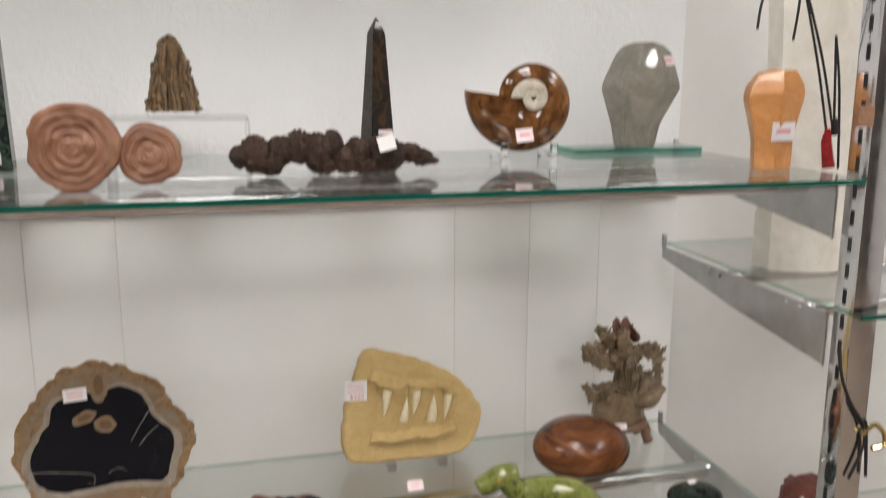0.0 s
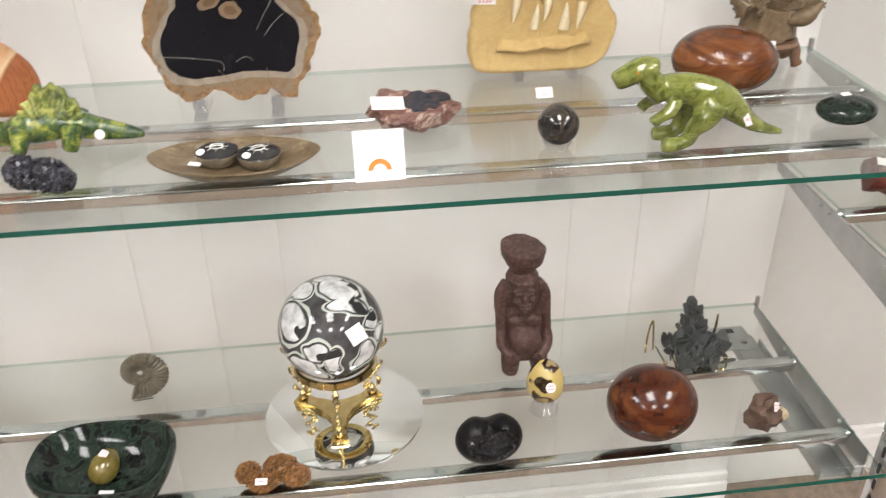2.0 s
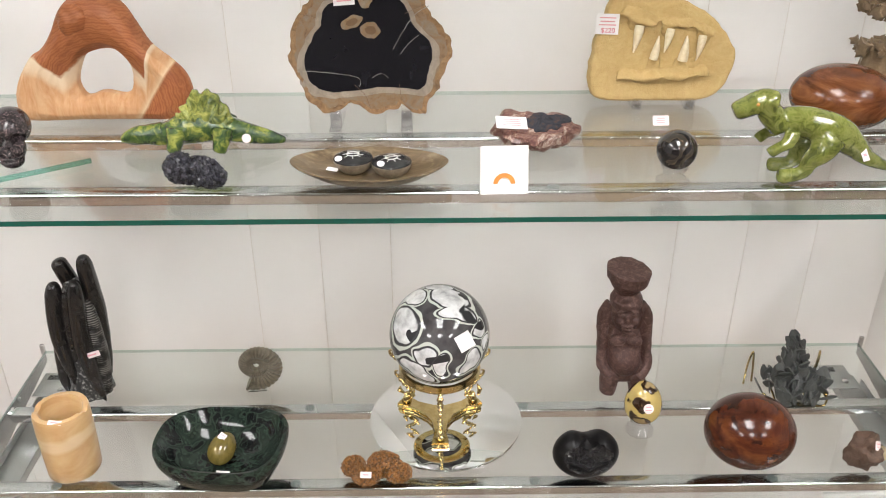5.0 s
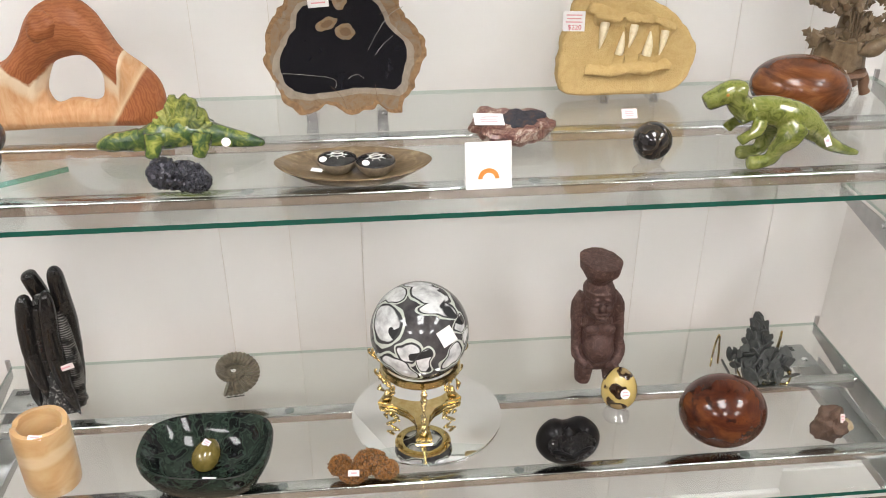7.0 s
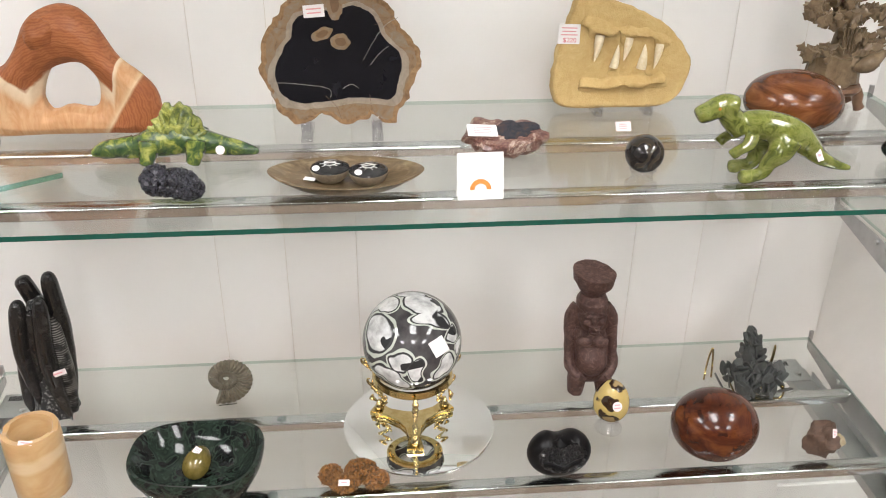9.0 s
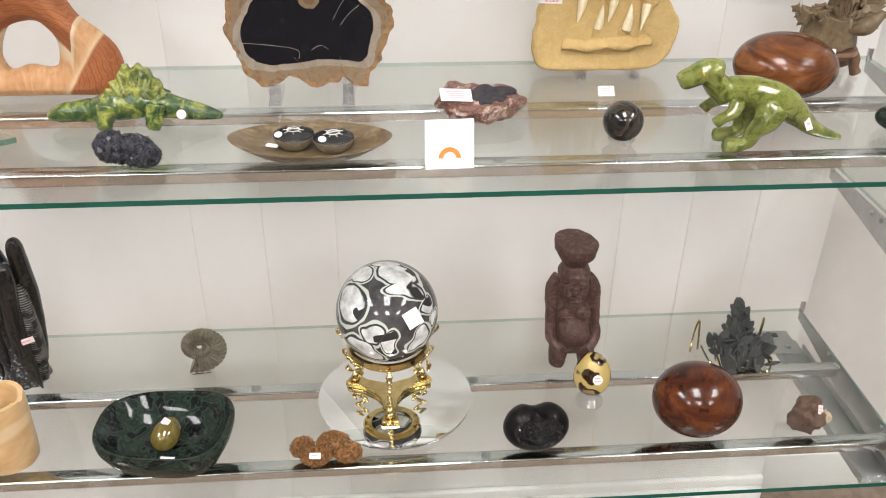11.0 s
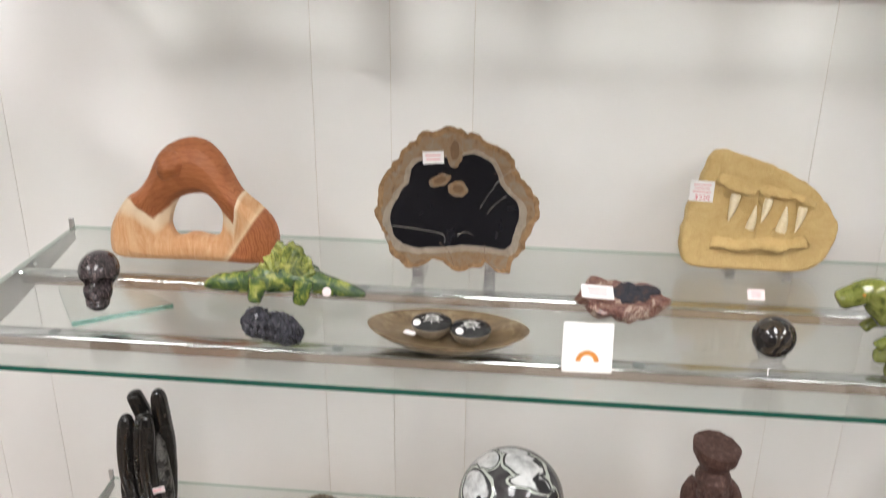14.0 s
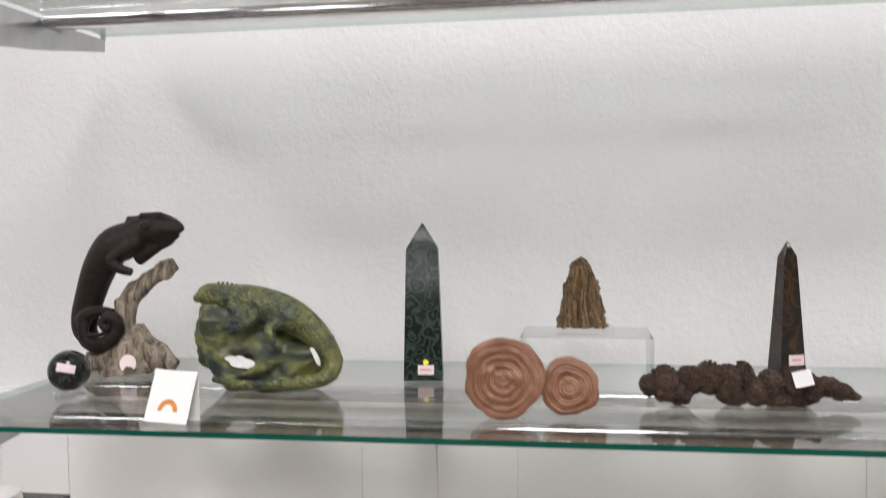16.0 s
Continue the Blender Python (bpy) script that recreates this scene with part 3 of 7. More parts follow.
stripe = mm.wave(52, 5.5, "RINGS", "Y", 3, dscale=1.5, at=centre.outputs[0])
rust = mm.ramp(stripe, (0.0, (0.27, 0.082, 0.026)), (0.25, (0.335, 0.112, 0.038)), (0.8, (0.37, 0.132, 0.047)), (1.0, (0.30, 0.095, 0.031)))
deep = mm.mix(mm.ramp(mm.noise(26, 4, 0.6, 0.8, at=mm.stretch((1.2, 1, 1.2), (0, 35, 0))), (0.45, G(0)), (0.62, G(0.55))), rust, (0.235, 0.068, 0.022))
pale = mm.ramp(mm.noise(34, 5, 0.62, 1.6, at=mm.stretch((2.6, 1, 0.6), (0, 28, 0))), (0.3, (0.43, 0.205, 0.085)), (0.5, (0.50, 0.275, 0.13)), (0.72, (0.57, 0.36, 0.20)))
cream = mm.ramp(mm.math("ABSOLUTE", high, 0.0), (0.0, G(0.95)), (0.010, G(0.75)), (0.020, G(0)))
low = mm.mix(cream, pale, (0.66, 0.54, 0.38))
rind = mm.ramp(mm.math("ABSOLUTE", corner, 0.0), (0.0, G(0.9)), (0.006, G(0)))
c = mm.mix(rind, mm.mix(mm.ramp(high, (0.0, G(0)), (0.002, G(1))), low, deep), (0.62, 0.46, 0.29))
M["sandstone"] = mm.base(mm.mix(mm.ramp(corner, (0.0, G(0)), (0.002, G(1))), c, deep)).bump(mm.mix(0.65, stripe, mm.noise(60, 5)), 0.0009, 0.45).m

M["petrified_rim"] = stone("petrified_rim", ((0.3, (0.09, 0.050, 0.024)), (0.45, (0.21, 0.130, 0.066)), (0.6, (0.20, 0.155, 0.112)), (0.8, (0.32, 0.24, 0.165))), 60, rough=0.3, coat=0.3, bump=0.0008)
M["petrified_bark"] = stone("petrified_bark", ((0.3, (0.085, 0.045, 0.018)), (0.5, (0.22, 0.125, 0.055)), (0.8, (0.36, 0.24, 0.13))), 80, rough=0.65, coat=0.0, bump=0.002)
M["petrified_core"] = stone("petrified_core", ((0.3, (0.004, 0.004, 0.006)), (0.7, (0.011, 0.011, 0.014))), 25, rough=0.12, coat=0.0)
M["white_vein"] = plain("white_vein", (0.26, 0.24, 0.21), 0.3, vary=0.5, scale=150)
M["brown_vein"] = plain("brown_vein", (0.13, 0.075, 0.035), 0.4)
M["plaque"] = stone("sandy_matrix", ((0.3, (0.44, 0.30, 0.115)), (0.6, (0.53, 0.38, 0.165)), (0.8, (0.58, 0.44, 0.22))), 50, rough=0.85, coat=0.0, bump=0.0045)
M["jaw"] = stone("jaw_bone", ((0.3, (0.49, 0.33, 0.115)), (0.6, (0.57, 0.41, 0.165)), (0.8, (0.64, 0.49, 0.24))), 60, rough=0.6, coat=0.0, bump=0.0015)
M["tooth"] = stone("fossil_tooth", ((0.3, (0.60, 0.48, 0.28)), (0.7, (0.76, 0.68, 0.50))), 70, rough=0.35, coat=0.2)
mm = Mat("green_glaze", 0.1, coat=0.5)
M["dark_green_glaze"] = mm.base(mm.ramp(mm.noise(70, 5, 0.65, 1.0), (0.36, (0.018, 0.045, 0.018)), (0.5, (0.055, 0.095, 0.022)), (0.58, (0.17, 0.20, 0.035)), (0.72, (0.34, 0.35, 0.085)))).bump(mm.noise(150, 4), 0.0035).m
mm = Mat("sail_glaze", 0.15, coat=0.3)
M["sail_glaze"] = mm.base(mm.ramp(mm.noise(85, 5, 0.65, 0.8), (0.34, (0.030, 0.052, 0.020)), (0.46, (0.12, 0.145, 0.030)), (0.58, (0.28, 0.29, 0.065)), (0.75, (0.40, 0.39, 0.12)))).bump(mm.noise(180, 4), 0.0040).m
mm = Mat("lime_glaze", 0.12, coat=0.5)
M["lime_glaze"] = mm.base(mm.ramp(mm.noise(75, 5, 0.6, 1.2), (0.34, (0.060, 0.074, 0.014)), (0.46, (0.125, 0.145, 0.028)), (0.56, (0.17, 0.185, 0.045)), (0.66, (0.10, 0.12, 0.022)), (0.78, (0.26, 0.27, 0.085)))).bump(mm.noise(130, 3), 0.0007).m
M["eye"] = plain("amber_eye", (0.35, 0.16, 0.03), 0.1)
M["indigo_crystal"] = stone("indigo_crystal", ((0.3, (0.014, 0.014, 0.018)), (0.6, (0.042, 0.042, 0.052)), (0.8, (0.13, 0.13, 0.15))), 150, rough=0.2, coat=0.2, bump=0.001, island=0.75)
mm = Mat("dish_stone", 0.3, coat=0.4)
M["dish"] = mm.base(mm.ramp(mm.noise(26, 6, 0.65, 2.0, at=mm.stretch((1, 2.0, 2.0))), (0.35, (0.075, 0.052, 0.026)), (0.55, (0.14, 0.10, 0.055)), (0.66, (0.21, 0.165, 0.10)), (0.7, (0.12, 0.085, 0.045)))).m
M["dome_stone"] = stone("dark_dome", ((0.3, (0.012, 0.012, 0.013)), (0.7, (0.035, 0.034, 0.033))), 60, rough=0.12, coat=0.0, spec=0.25)
M["dome_side"] = stone("dome_side", ((0.3, (0.12, 0.095, 0.065)), (0.7, (0.26, 0.215, 0.15))), 120, rough=0.5, coat=0.1)
M["shell_white"] = plain("white_inlay", (0.55, 0.55, 0.52), 0.15)
M["agate_skin"] = stone("agate_skin", ((0.3, (0.040, 0.014, 0.012)), (0.44, (0.10, 0.036, 0.028)), (0.54, (0.20, 0.11, 0.08)), (0.62, (0.46, 0.38, 0.32)), (0.72, (0.16, 0.07, 0.05))), 62, rough=0.4, coat=0.3, bump=0.004)
M["agate_face"] = stone("agate_face", ((0.3, (0.008, 0.008, 0.010)), (0.5, (0.03, 0.03, 0.038)), (0.60, (0.05, 0.035, 0.03)), (0.72, (0.16, 0.09, 0.07))), 45, 2.5, rough=0.14, coat=0.0, spec=0.2)
mm = Mat("swirl_sphere", 0.08, coat=0.4)
M["swirl"] = mm.base(mm.ramp(mm.wave(18, 16, "BANDS", "X", 3, dscale=1.6), (0.66, (0.012, 0.011, 0.011)), (0.76, (0.10, 0.072, 0.044)), (0.84, (0.03, 0.025, 0.02)))).m
M["skull_stone"] = stone("skull_stone", ((0.35, (0.010, 0.009, 0.010)), (0.52, (0.035, 0.028, 0.03)), (0.60, (0.10, 0.075, 0.075)), (0.68, (0.24, 0.18, 0.17))), 190, rough=0.22, coat=0.15)
M["soapstone"] = stone("tan_soapstone", ((0.3, (0.10, 0.066, 0.037)), (0.6, (0.21, 0.15, 0.088)), (0.8, (0.31, 0.235, 0.145))), 55, rough=0.4, coat=0.1)
M["red_soapstone"] = stone("red_soapstone", ((0.3, (0.085, 0.028, 0.02)), (0.7, (0.19, 0.085, 0.06))), 55, rough=0.4, coat=0.1)
M["brown_soapstone"] = stone("brown_soapstone", ((0.3, (0.11, 0.055, 0.03)), (0.7, (0.20, 0.115, 0.07))), 55, rough=0.4, coat=0.1)


# ---- helpers for the exhibits ----
from mathutils.bvhtree import BVHTree
VIEW = {"A": Vector((0, 1, -0.08)), "B": Vector((0, 0.94, -0.34)), "C": Vector((0, 0.8, -0.6))}


def bars(tag, w, h, rows, red="faint_ink"):
    """Plain strips in place of writing that cannot be read."""
    bm = bmesh.new()
    rng = random.Random(rows * 7 + int(w * 1e4))
    for k in range(rows):
        z = h * (0.32 - 0.64 * (k + 0.5) / rows) + h * 0.02
        l = w * rng.uniform(0.25, 0.36)
        box(-l, -0.00065, z - h * 0.038 * 3 / rows, l, -0.0004, z + h * 0.038 * 3 / rows, 0, bm)
    part("writing", bm, M[red], tag, smooth=False)


def tag(host, at, w, h, turn=(0, 0, 0), rows=2, round_=False, mat="tag", name="price_tag"):
    """A small paper price tag with its face to -y, turned in degrees."""
    if round_:
        bm = bmesh.new()
        v = bmesh.ops.create_circle(bm, cap_ends=True, segments=20, radius=w / 2)["verts"]
        bmesh.ops.transform(bm, matrix=pose(0, 0, 0, 90, 0, 0), verts=v)
        f = bm.faces[:]
        ex = bmesh.ops.extrude_face_region(bm, geom=f)["geom"]
        bmesh.ops.translate(bm, vec=(0, -0.0004, 0), verts=[q for q in ex if isinstance(q, bmesh.types.BMVert)])
        bmesh.ops.recalc_face_normals(bm, faces=bm.faces)
    else:
        bm = box(-w / 2, -0.0004, -h / 2, w / 2, 0.0, h / 2)
    t = part(name, bm, M[mat], host, "small paper price tag with red writing", smooth=False)
    t.matrix_basis = pose(*at, *turn)
    if rows:
        bars(t, w, h, rows)
    return t


def stick(host, target, level, at, w, h, spin=0.0, rows=2, round_=False, mat="tag", lift=0.0006):
    """A price tag stuck where the line of sight of that shelf through the point meets the thing's surface."""
    me = target.data
    tree = BVHTree.FromPolygons([v.co for v in me.vertices], [p.vertices for p in me.polygons])
    d = VIEW[level].normalized()
    hit, nor, _, _ = tree.ray_cast(Vector(at) - d * 0.6, d)
    if hit is None:
        hit, nor = Vector(at), -d
    nor = (nor - d * 0.8).normalized()
    q = (-nor).to_track_quat("Y", "Z").to_matrix().to_4x4()
    t = tag(host, (0, 0, 0), w, h, rows=rows, round_=round_, mat=mat)
    t.matrix_basis = Matrix.Translation(hit + nor * lift) @ q @ pose(0, 0, 0, 0, spin, 0)
    return t


def scatter(bm, lobes, count, size, rng, shape="cube", squash=1.0):
    """Small crystals standing out of the surface of ellipsoid lobes (centre, radii)."""
    for c, r in lobes:
        c, r = Vector(c), Vector(r)
        for _ in range(count):
            d = Vector((rng.gauss(0, 1), rng.gauss(0, 1), rng.gauss(0, 1))).normalized()
            p = c + Vector((d.x * r.x, d.y * r.y, d.z * r.z))
            if p.z < size * 0.3:
                p.z = size * rng.uniform(0.3, 0.6)
            s = size * rng.uniform(0.55, 1.15)
            q = Euler((rng.uniform(0, 6), rng.uniform(0, 6), rng.uniform(0, 6))).to_matrix().to_4x4()
            if shape == "cube":
                v = bmesh.ops.create_cube(bm, size=s)["verts"]
            elif shape == "bead":
                v = bmesh.ops.create_icosphere(bm, subdivisions=1, radius=s * 0.62)["verts"]
            else:
                v = bmesh.ops.create_cone(bm, cap_ends=True, segments=6, radius1=s * 0.5, radius2=s * 0.12, depth=s * 2.2)["verts"]
                q = d.to_track_quat("Z", "Y").to_matrix().to_4x4()
            bmesh.ops.transform(bm, matrix=Matrix.Translation(p) @ q @ Matrix.Diagonal((1, 1, squash, 1)), verts=v)


def coil(bm, turns, r_out, growth, tube_r, ribs=0, rib_depth=0.1, steps=150, n=14, thick=1.0, start=0.0, way=1):
    """A flat spiral shell in the x, z plane about the origin; its tube widens outward."""
    rings = []
    for i in range(steps + 1):
        t = i / steps
        a = start + way * turns * 2 * math.pi * t
        k = growth ** (turns * (t - 1))
        tr = tube_r * k * (1 + (rib_depth * math.sin(ribs * turns * 2 * math.pi * t) if ribs else 0))
        rr = r_out * k
        c = Vector((rr * math.cos(a), 0, rr * math.sin(a)))
        u = Vector((math.cos(a), 0, math.sin(a)))
        rings.append([bm.verts.new(c + (u * math.cos(b) + Vector((0, 1, 0)) * math.sin(b) * thick) * tr) for b in [2 * math.pi * j / n for j in range(n)]])
    for p, q in zip(rings, rings[1:]):
        for j in range(n):
            bm.faces.new((p[j], p[(j + 1) % n], q[(j + 1) % n], q[j]))
    bm.faces.new(rings[0][::-1])
    bm.faces.new(rings[-1])
    bmesh.ops.recalc_face_normals(bm, faces=bm.faces)
    return bm


def egg(rx, ry, rz, point=0.12, sub=4):
    """An egg standing on its blunt end."""
    bm = bmesh.new()
    ball(bm, (0, 0, 0), 1.0, sub)
    for v in bm.verts:
        k = 1 - point * v.co.z
        v.co = Vector((v.co.x * rx * k, v.co.y * ry * k, v.co.z * rz + rz))
    return bm


def ring_stand(name, at, r, h, label):
    """A small clear acrylic ring that holds a ball."""
    s = thing(name, label, "display stand", at, group="acrylic stands")
    part("base", lathe([(r, 0), (r, 0.003), (r * 0.62, h * 0.45), (r * 0.60, h * 0.6), (r * 0.78, h)], 24), M["foot_acrylic"], s)
    part("rim", lathe([(r * 0.78, h - 0.0015), (r * 0.84, h - 0.001), (r * 0.84, h), (r * 0.66, h)], 24, cap=False), M["foot_acrylic"], s)
    return s


def arch_card(at, turn, label, lean=12):
    """A folded white card with a printed orange arch."""
    c = thing("display_card", label, "display card", at, turn, group="folded white cards")
    foot = 0.046 * math.sin(radians(lean))
    front = part("front", box(-0.0225, -0.0003, 0, 0.0225, 0.0, 0.046), M["card"], c, smooth=False)
    front.matrix_basis = pose(0, -foot - 0.0004, 0, -lean, 0, 0)
    part("back", box(-0.0225, 0.0002, 0, 0.0225, 0.0005, 0.046 * math.cos(radians(lean))), M["card"], c, smooth=False)
    bm = bmesh.new()
    ring = []
    for k in range(17):
        a = math.pi * k / 16
        ring.append([bm.verts.new((r * math.cos(a), -0.0007, 0.010 + r * math.sin(a))) for r in (0.0060, 0.0105)])
    for p, q in zip(ring, ring[1:]):
        bm.faces.new((p[0], p[1], q[1], q[0]))
    part("arch_mark", bm, M["orange_print"], front, "printed orange arch", smooth=False)
    return c


# ---- things on the lowest shelf ----
# tall black fossil carving of grouped spindles
w = thing("fossil_carving", "polished black fossil carving of tall pointed spindles", "stone carving", (-0.498, -0.155, C))
bm = lathe([(0.026, 0), (0.031, 0.003), (0.030, 0.020), (0.027, 0.05), (0.021, 0.10), (0.016, 0.150), (0.010, 0.186), (0.004, 0.190)], 40)
bmesh.ops.subdivide_edges(bm, edges=[e for e in bm.edges if e.calc_length() > 0.012], cuts=3, use_grid_fill=True)
for v in bm.verts:
    v.co.x += 0.006 + 0.02 * v.co.z
roughen(bm, 0.004, 70, 3, 4)
for v in bm.verts:
    v.co.z = max(v.co.z, 0)
core = part("base", bm, M["speckled"], w, "rough grey speckled stone core")


def spindle(name, pts, radii, mat, flat=0.85, ribs=0, label=""):
    """A blunt-topped fossil spindle that runs to a point at its foot; ribs: rings round it."""
    path = smooth_path(pts, 60 // (len(pts) - 1))
    n = len(path) - 1
    rad = []
    for i in range(n + 1):
        t = i / n
        k = t * (len(radii) - 1)
        a = min(int(k), len(radii) - 2)
        r = radii[a] + (radii[a + 1] - radii[a]) * (k - a)
        if t > 0.84:
            r *= math.sqrt(max(0.01, 1 - ((t - 0.84) / 0.162) ** 2))
        rad.append(r * (1 + (0.05 * math.sin(2 * math.pi * ribs * t) if ribs else 0)))
    bm = bmesh.new()
    tube(bm, path, rad, 22, flat)
    for v in bm.verts:
        v.co += Vector((0.0007 * noise.noise(v.co * 40), 0.0007 * noise.noise(v.co * 45), 0))
    return part(name, bm, mat, w, label)


spindle("spindle", [(-0.004, -0.026, 0.030), (-0.009, -0.025, 0.085), (-0.011, -0.021, 0.140), (-0.006, -0.015, 0.192)], [0.001, 0.009, 0.0125, 0.0132, 0.0125, 0.0112], M["black_fossil"])
spindle("spindle", [(0.036, -0.029, 0.004), (0.026, -0.031, 0.060), (0.021, -0.026, 0.120), (0.024, -0.016, 0.196)], [0.001, 0.0085, 0.0120, 0.0130, 0.0125, 0.0110], M["black_fossil"])
spindle("spindle", [(0.016, 0.006, 0.140), (0.008, 0.006, 0.182), (-0.002, 0.002, 0.217)], [0.010, 0.0125, 0.0125, 0.0115], M["black_fossil"])
spindle("spindle", [(0.034, 0.004, 0.030), (0.037, 0.006, 0.120), (0.036, 0.004, 0.170), (0.035, 0.001, 0.224)], [0.006, 0.012, 0.0132, 0.0128, 0.0108], M["black_fossil"])
spindle("spindle", [(-0.022, -0.016, 0.003), (-0.023, -0.014, 0.045), (-0.017, -0.014, 0.110)], [0.001, 0.0080, 0.0095, 0.0090], M["black_fossil"])
spindle("spindle", [(0.004, -0.022, 0.055), (0.004, -0.020, 0.110), (0.007, -0.013, 0.175)], [0.001, 0.0075, 0.0095, 0.0085], M["black_fossil"])
spindle("ribbed_shell", [(0.036, -0.014, 0.010), (0.038, -0.016, 0.065), (0.036, -0.014, 0.110), (0.033, -0.009, 0.160)], [0.006, 0.0105, 0.0120, 0.0105, 0.007], M["ribbed_fossil"], 0.9, 30, "ribbed grey fossil flank")
w.scale = (0.90, 0.90, 0.945)
tag(w, (0.033, -0.0365, 0.088), 0.024, 0.0085, (-4, -10, 16), 1, mat="pink_tag")

# onyx cup
cup = thing("onyx_cup", "honey-coloured banded onyx cup on the glass shelf", "cup", (-0.464, -0.303, C))
bm = lathe([(0.0300, 0), (0.0325, 0.003), (0.0335, 0.02), (0.0340, 0.07), (0.0338, 0.086), (0.0325, 0.0895), (0.0265, 0.0895), (0.0250, 0.086), (0.0240, 0.03), (0.0225, 0.026)], 48)
for v in bm.verts:
    a = math.atan2(v.co.y, v.co.x)
    if v.co.z > 0.084 and abs(v.co.y + 0.002) < 0.006:
        v.co.z -= 0.0035
roughen(bm, 0.0008, 30, 1)
bmesh.ops.transform(bm, matrix=Matrix.Diagonal((0.94, 0.94, 1.02, 1)), verts=bm.verts)
body = part("body", bm, M["onyx"], cup)
tag(cup, (0.004, -0.0275, 0.0916), 0.015, 0.0055, (-62, 8, 0), 1, mat="pink_tag")

# dark green stone bowl
bowl = thing("stone_bowl", "dark green mottled polished stone bowl, square with rounded corners", "bowl", (-0.282, -0.308, C), -4)
bm = bmesh.new()
rings = []
for s, z in ((0.45, 0.0), (0.62, 0.002), (0.86, 0.014), (0.985, 0.034), (1.0, 0.044), (0.985, 0.0485), (0.93, 0.0475), (0.80, 0.032), (0.60, 0.016), (0.30, 0.010), (0.04, 0.0095)):
    ring = []
    for k in range(56):
        a = 2 * math.pi * k / 56
        ca, sa = math.cos(a), math.sin(a)
        e = 2 / 2.8
        wx = 0.078 * s * math.copysign(abs(ca) ** e, ca)
        wy = 0.060 * s * math.copysign(abs(sa) ** e, sa)
        ring.append(bm.verts.new((wx * (1 + 0.015 * math.sin(3 * a)), wy * (1 + 0.02 * math.cos(2 * a + 1)), z + (0.003 * math.sin(2 * a + 0.5) if s > 0.85 else 0))))
    rings.append(ring)
for p, q in zip(rings, rings[1:]):
    for k in range(56):
        bm.faces.new((p[k], p[(k + 1) % 56], q[(k + 1) % 56], q[k]))
bm.faces.new(rings[0][::-1])
bm.faces.new(rings[-1])
body = part("body", bm, M["green_marble"], bowl)
tag(bowl, (0.006, -0.027, 0.0168), 0.016, 0.007, (-68, 3, 0), 0)
e = thing("stone_egg", "polished olive-brown stone egg lying in the green bowl", "stone egg", (-0.284, -0.302, C + 0.0095))
bm = egg(0.0165, 0.0165, 0.0215, 0.10)
bmesh.ops.transform(bm, matrix=pose(0, 0.0, 0.0165, 0, 0, 0) @ pose(0, 0, 0, -62, 0, -25) @ pose(0, 0, -0.0215), verts=bm.verts)
body = part("body", bm, M["olive_egg"], e)
stick(e, body, "C", (0.002, 0.006, 0.030), 0.009, 0.008, 35, 2, mat="pink_tag")

# ribbed ammonite
am = thing("ammonite", "grey-brown ribbed fossil ammonite standing on edge", "fossil", (-0.269, -0.154, C), 6)
bm = bmesh.new()
coil(bm, 2.7, 0.0235, 2.05, 0.0105, 32, 0.085, 420, 16, 0.75, start=radians(245 + 972), way=-1)
body = part("shell", bm, M["pyrite_shell"], am)
body.location = (0.002, 0, 0.0400)
body.scale = (1.24, 1.24, 1.24)
part("foot", box(-0.012, -0.006, 0, 0.012, 0.006, 0.0015), M["acrylic"], am, "clear acrylic foot")

# rusty crystal cluster
cl = thing("crystal_cluster", "rust-brown crystal cluster of many small crystals", "mineral", (-0.097, -0.325, C), 0)
rng = random.Random(5)
lobes = [((-0.028, 0.004, 0.013), (0.013, 0.012, 0.011)), ((-0.012, -0.008, 0.010), (0.017, 0.013, 0.009)), ((0.008, 0.006, 0.015), (0.019, 0.014, 0.013)), ((0.025, -0.004, 0.010), (0.015, 0.013, 0.009))]
bm = bmesh.new()
for c, r in lobes:
    ball(bm, c, r, 2)
scatter(bm, lobes, 520, 0.0028, rng)
scatter(bm, lobes, 110, 0.0030, rng, "spike")
body = tagged(part("crystal_crust", bm, M["rust_crystal"], cl, smooth=False), kind="stuff")
tag(cl, (-0.012, -0.020, 0.0215), 0.013, 0.007, (-42, 4, 0), 1, mat="pink_tag")

# round mirror with the sphere on its brass stand
mr = tagged(part("round_mirror", lathe([(0.0965, 0), (0.098, 0.0008), (0.098, 0.0022), (0.0965, 0.003)], 96), M["mirror"]), "round mirror plate lying on the glass shelf", "mirror")
mr.location = (-0.014, -0.222, C + 0.0002)
st = thing("sphere_stand", "polished brass three-legged sphere stand on the mirror", "display stand", (-0.0215, -0.222, C + 0.0034))
part("ring", lathe([(0.036, 0.0765), (0.048, 0.0750), (0.0515, 0.079), (0.0505, 0.0865), (0.0470, 0.0872), (0.036, 0.0775)], 48, cap=False), M["brass"], st)
bm = bmesh.new()
star = []
for k in range(3):
    a = radians(-90 + 120 * k)
    u, v = Vector((math.cos(a), math.sin(a))), Vector((-math.sin(a), math.cos(a)))
    m2 = radians(-30 + 120 * k)
    star += [u * 0.036 - v * 0.0055, u * 0.050 - v * 0.0085, u * 0.0505 - v * 0.0105, u * 0.059 - v * 0.0105, u * 0.059 + v * 0.0105, u * 0.0505 + v * 0.0105, u * 0.050 + v * 0.0085, u * 0.036 + v * 0.0055, Vector((math.cos(m2 - 0.45), math.sin(m2 - 0.45))) * 0.0165, Vector((math.cos(m2 + 0.45), math.sin(m2 + 0.45))) * 0.0165]
lo = [bm.verts.new((p.x, p.y, 0.0004)) for p in star]
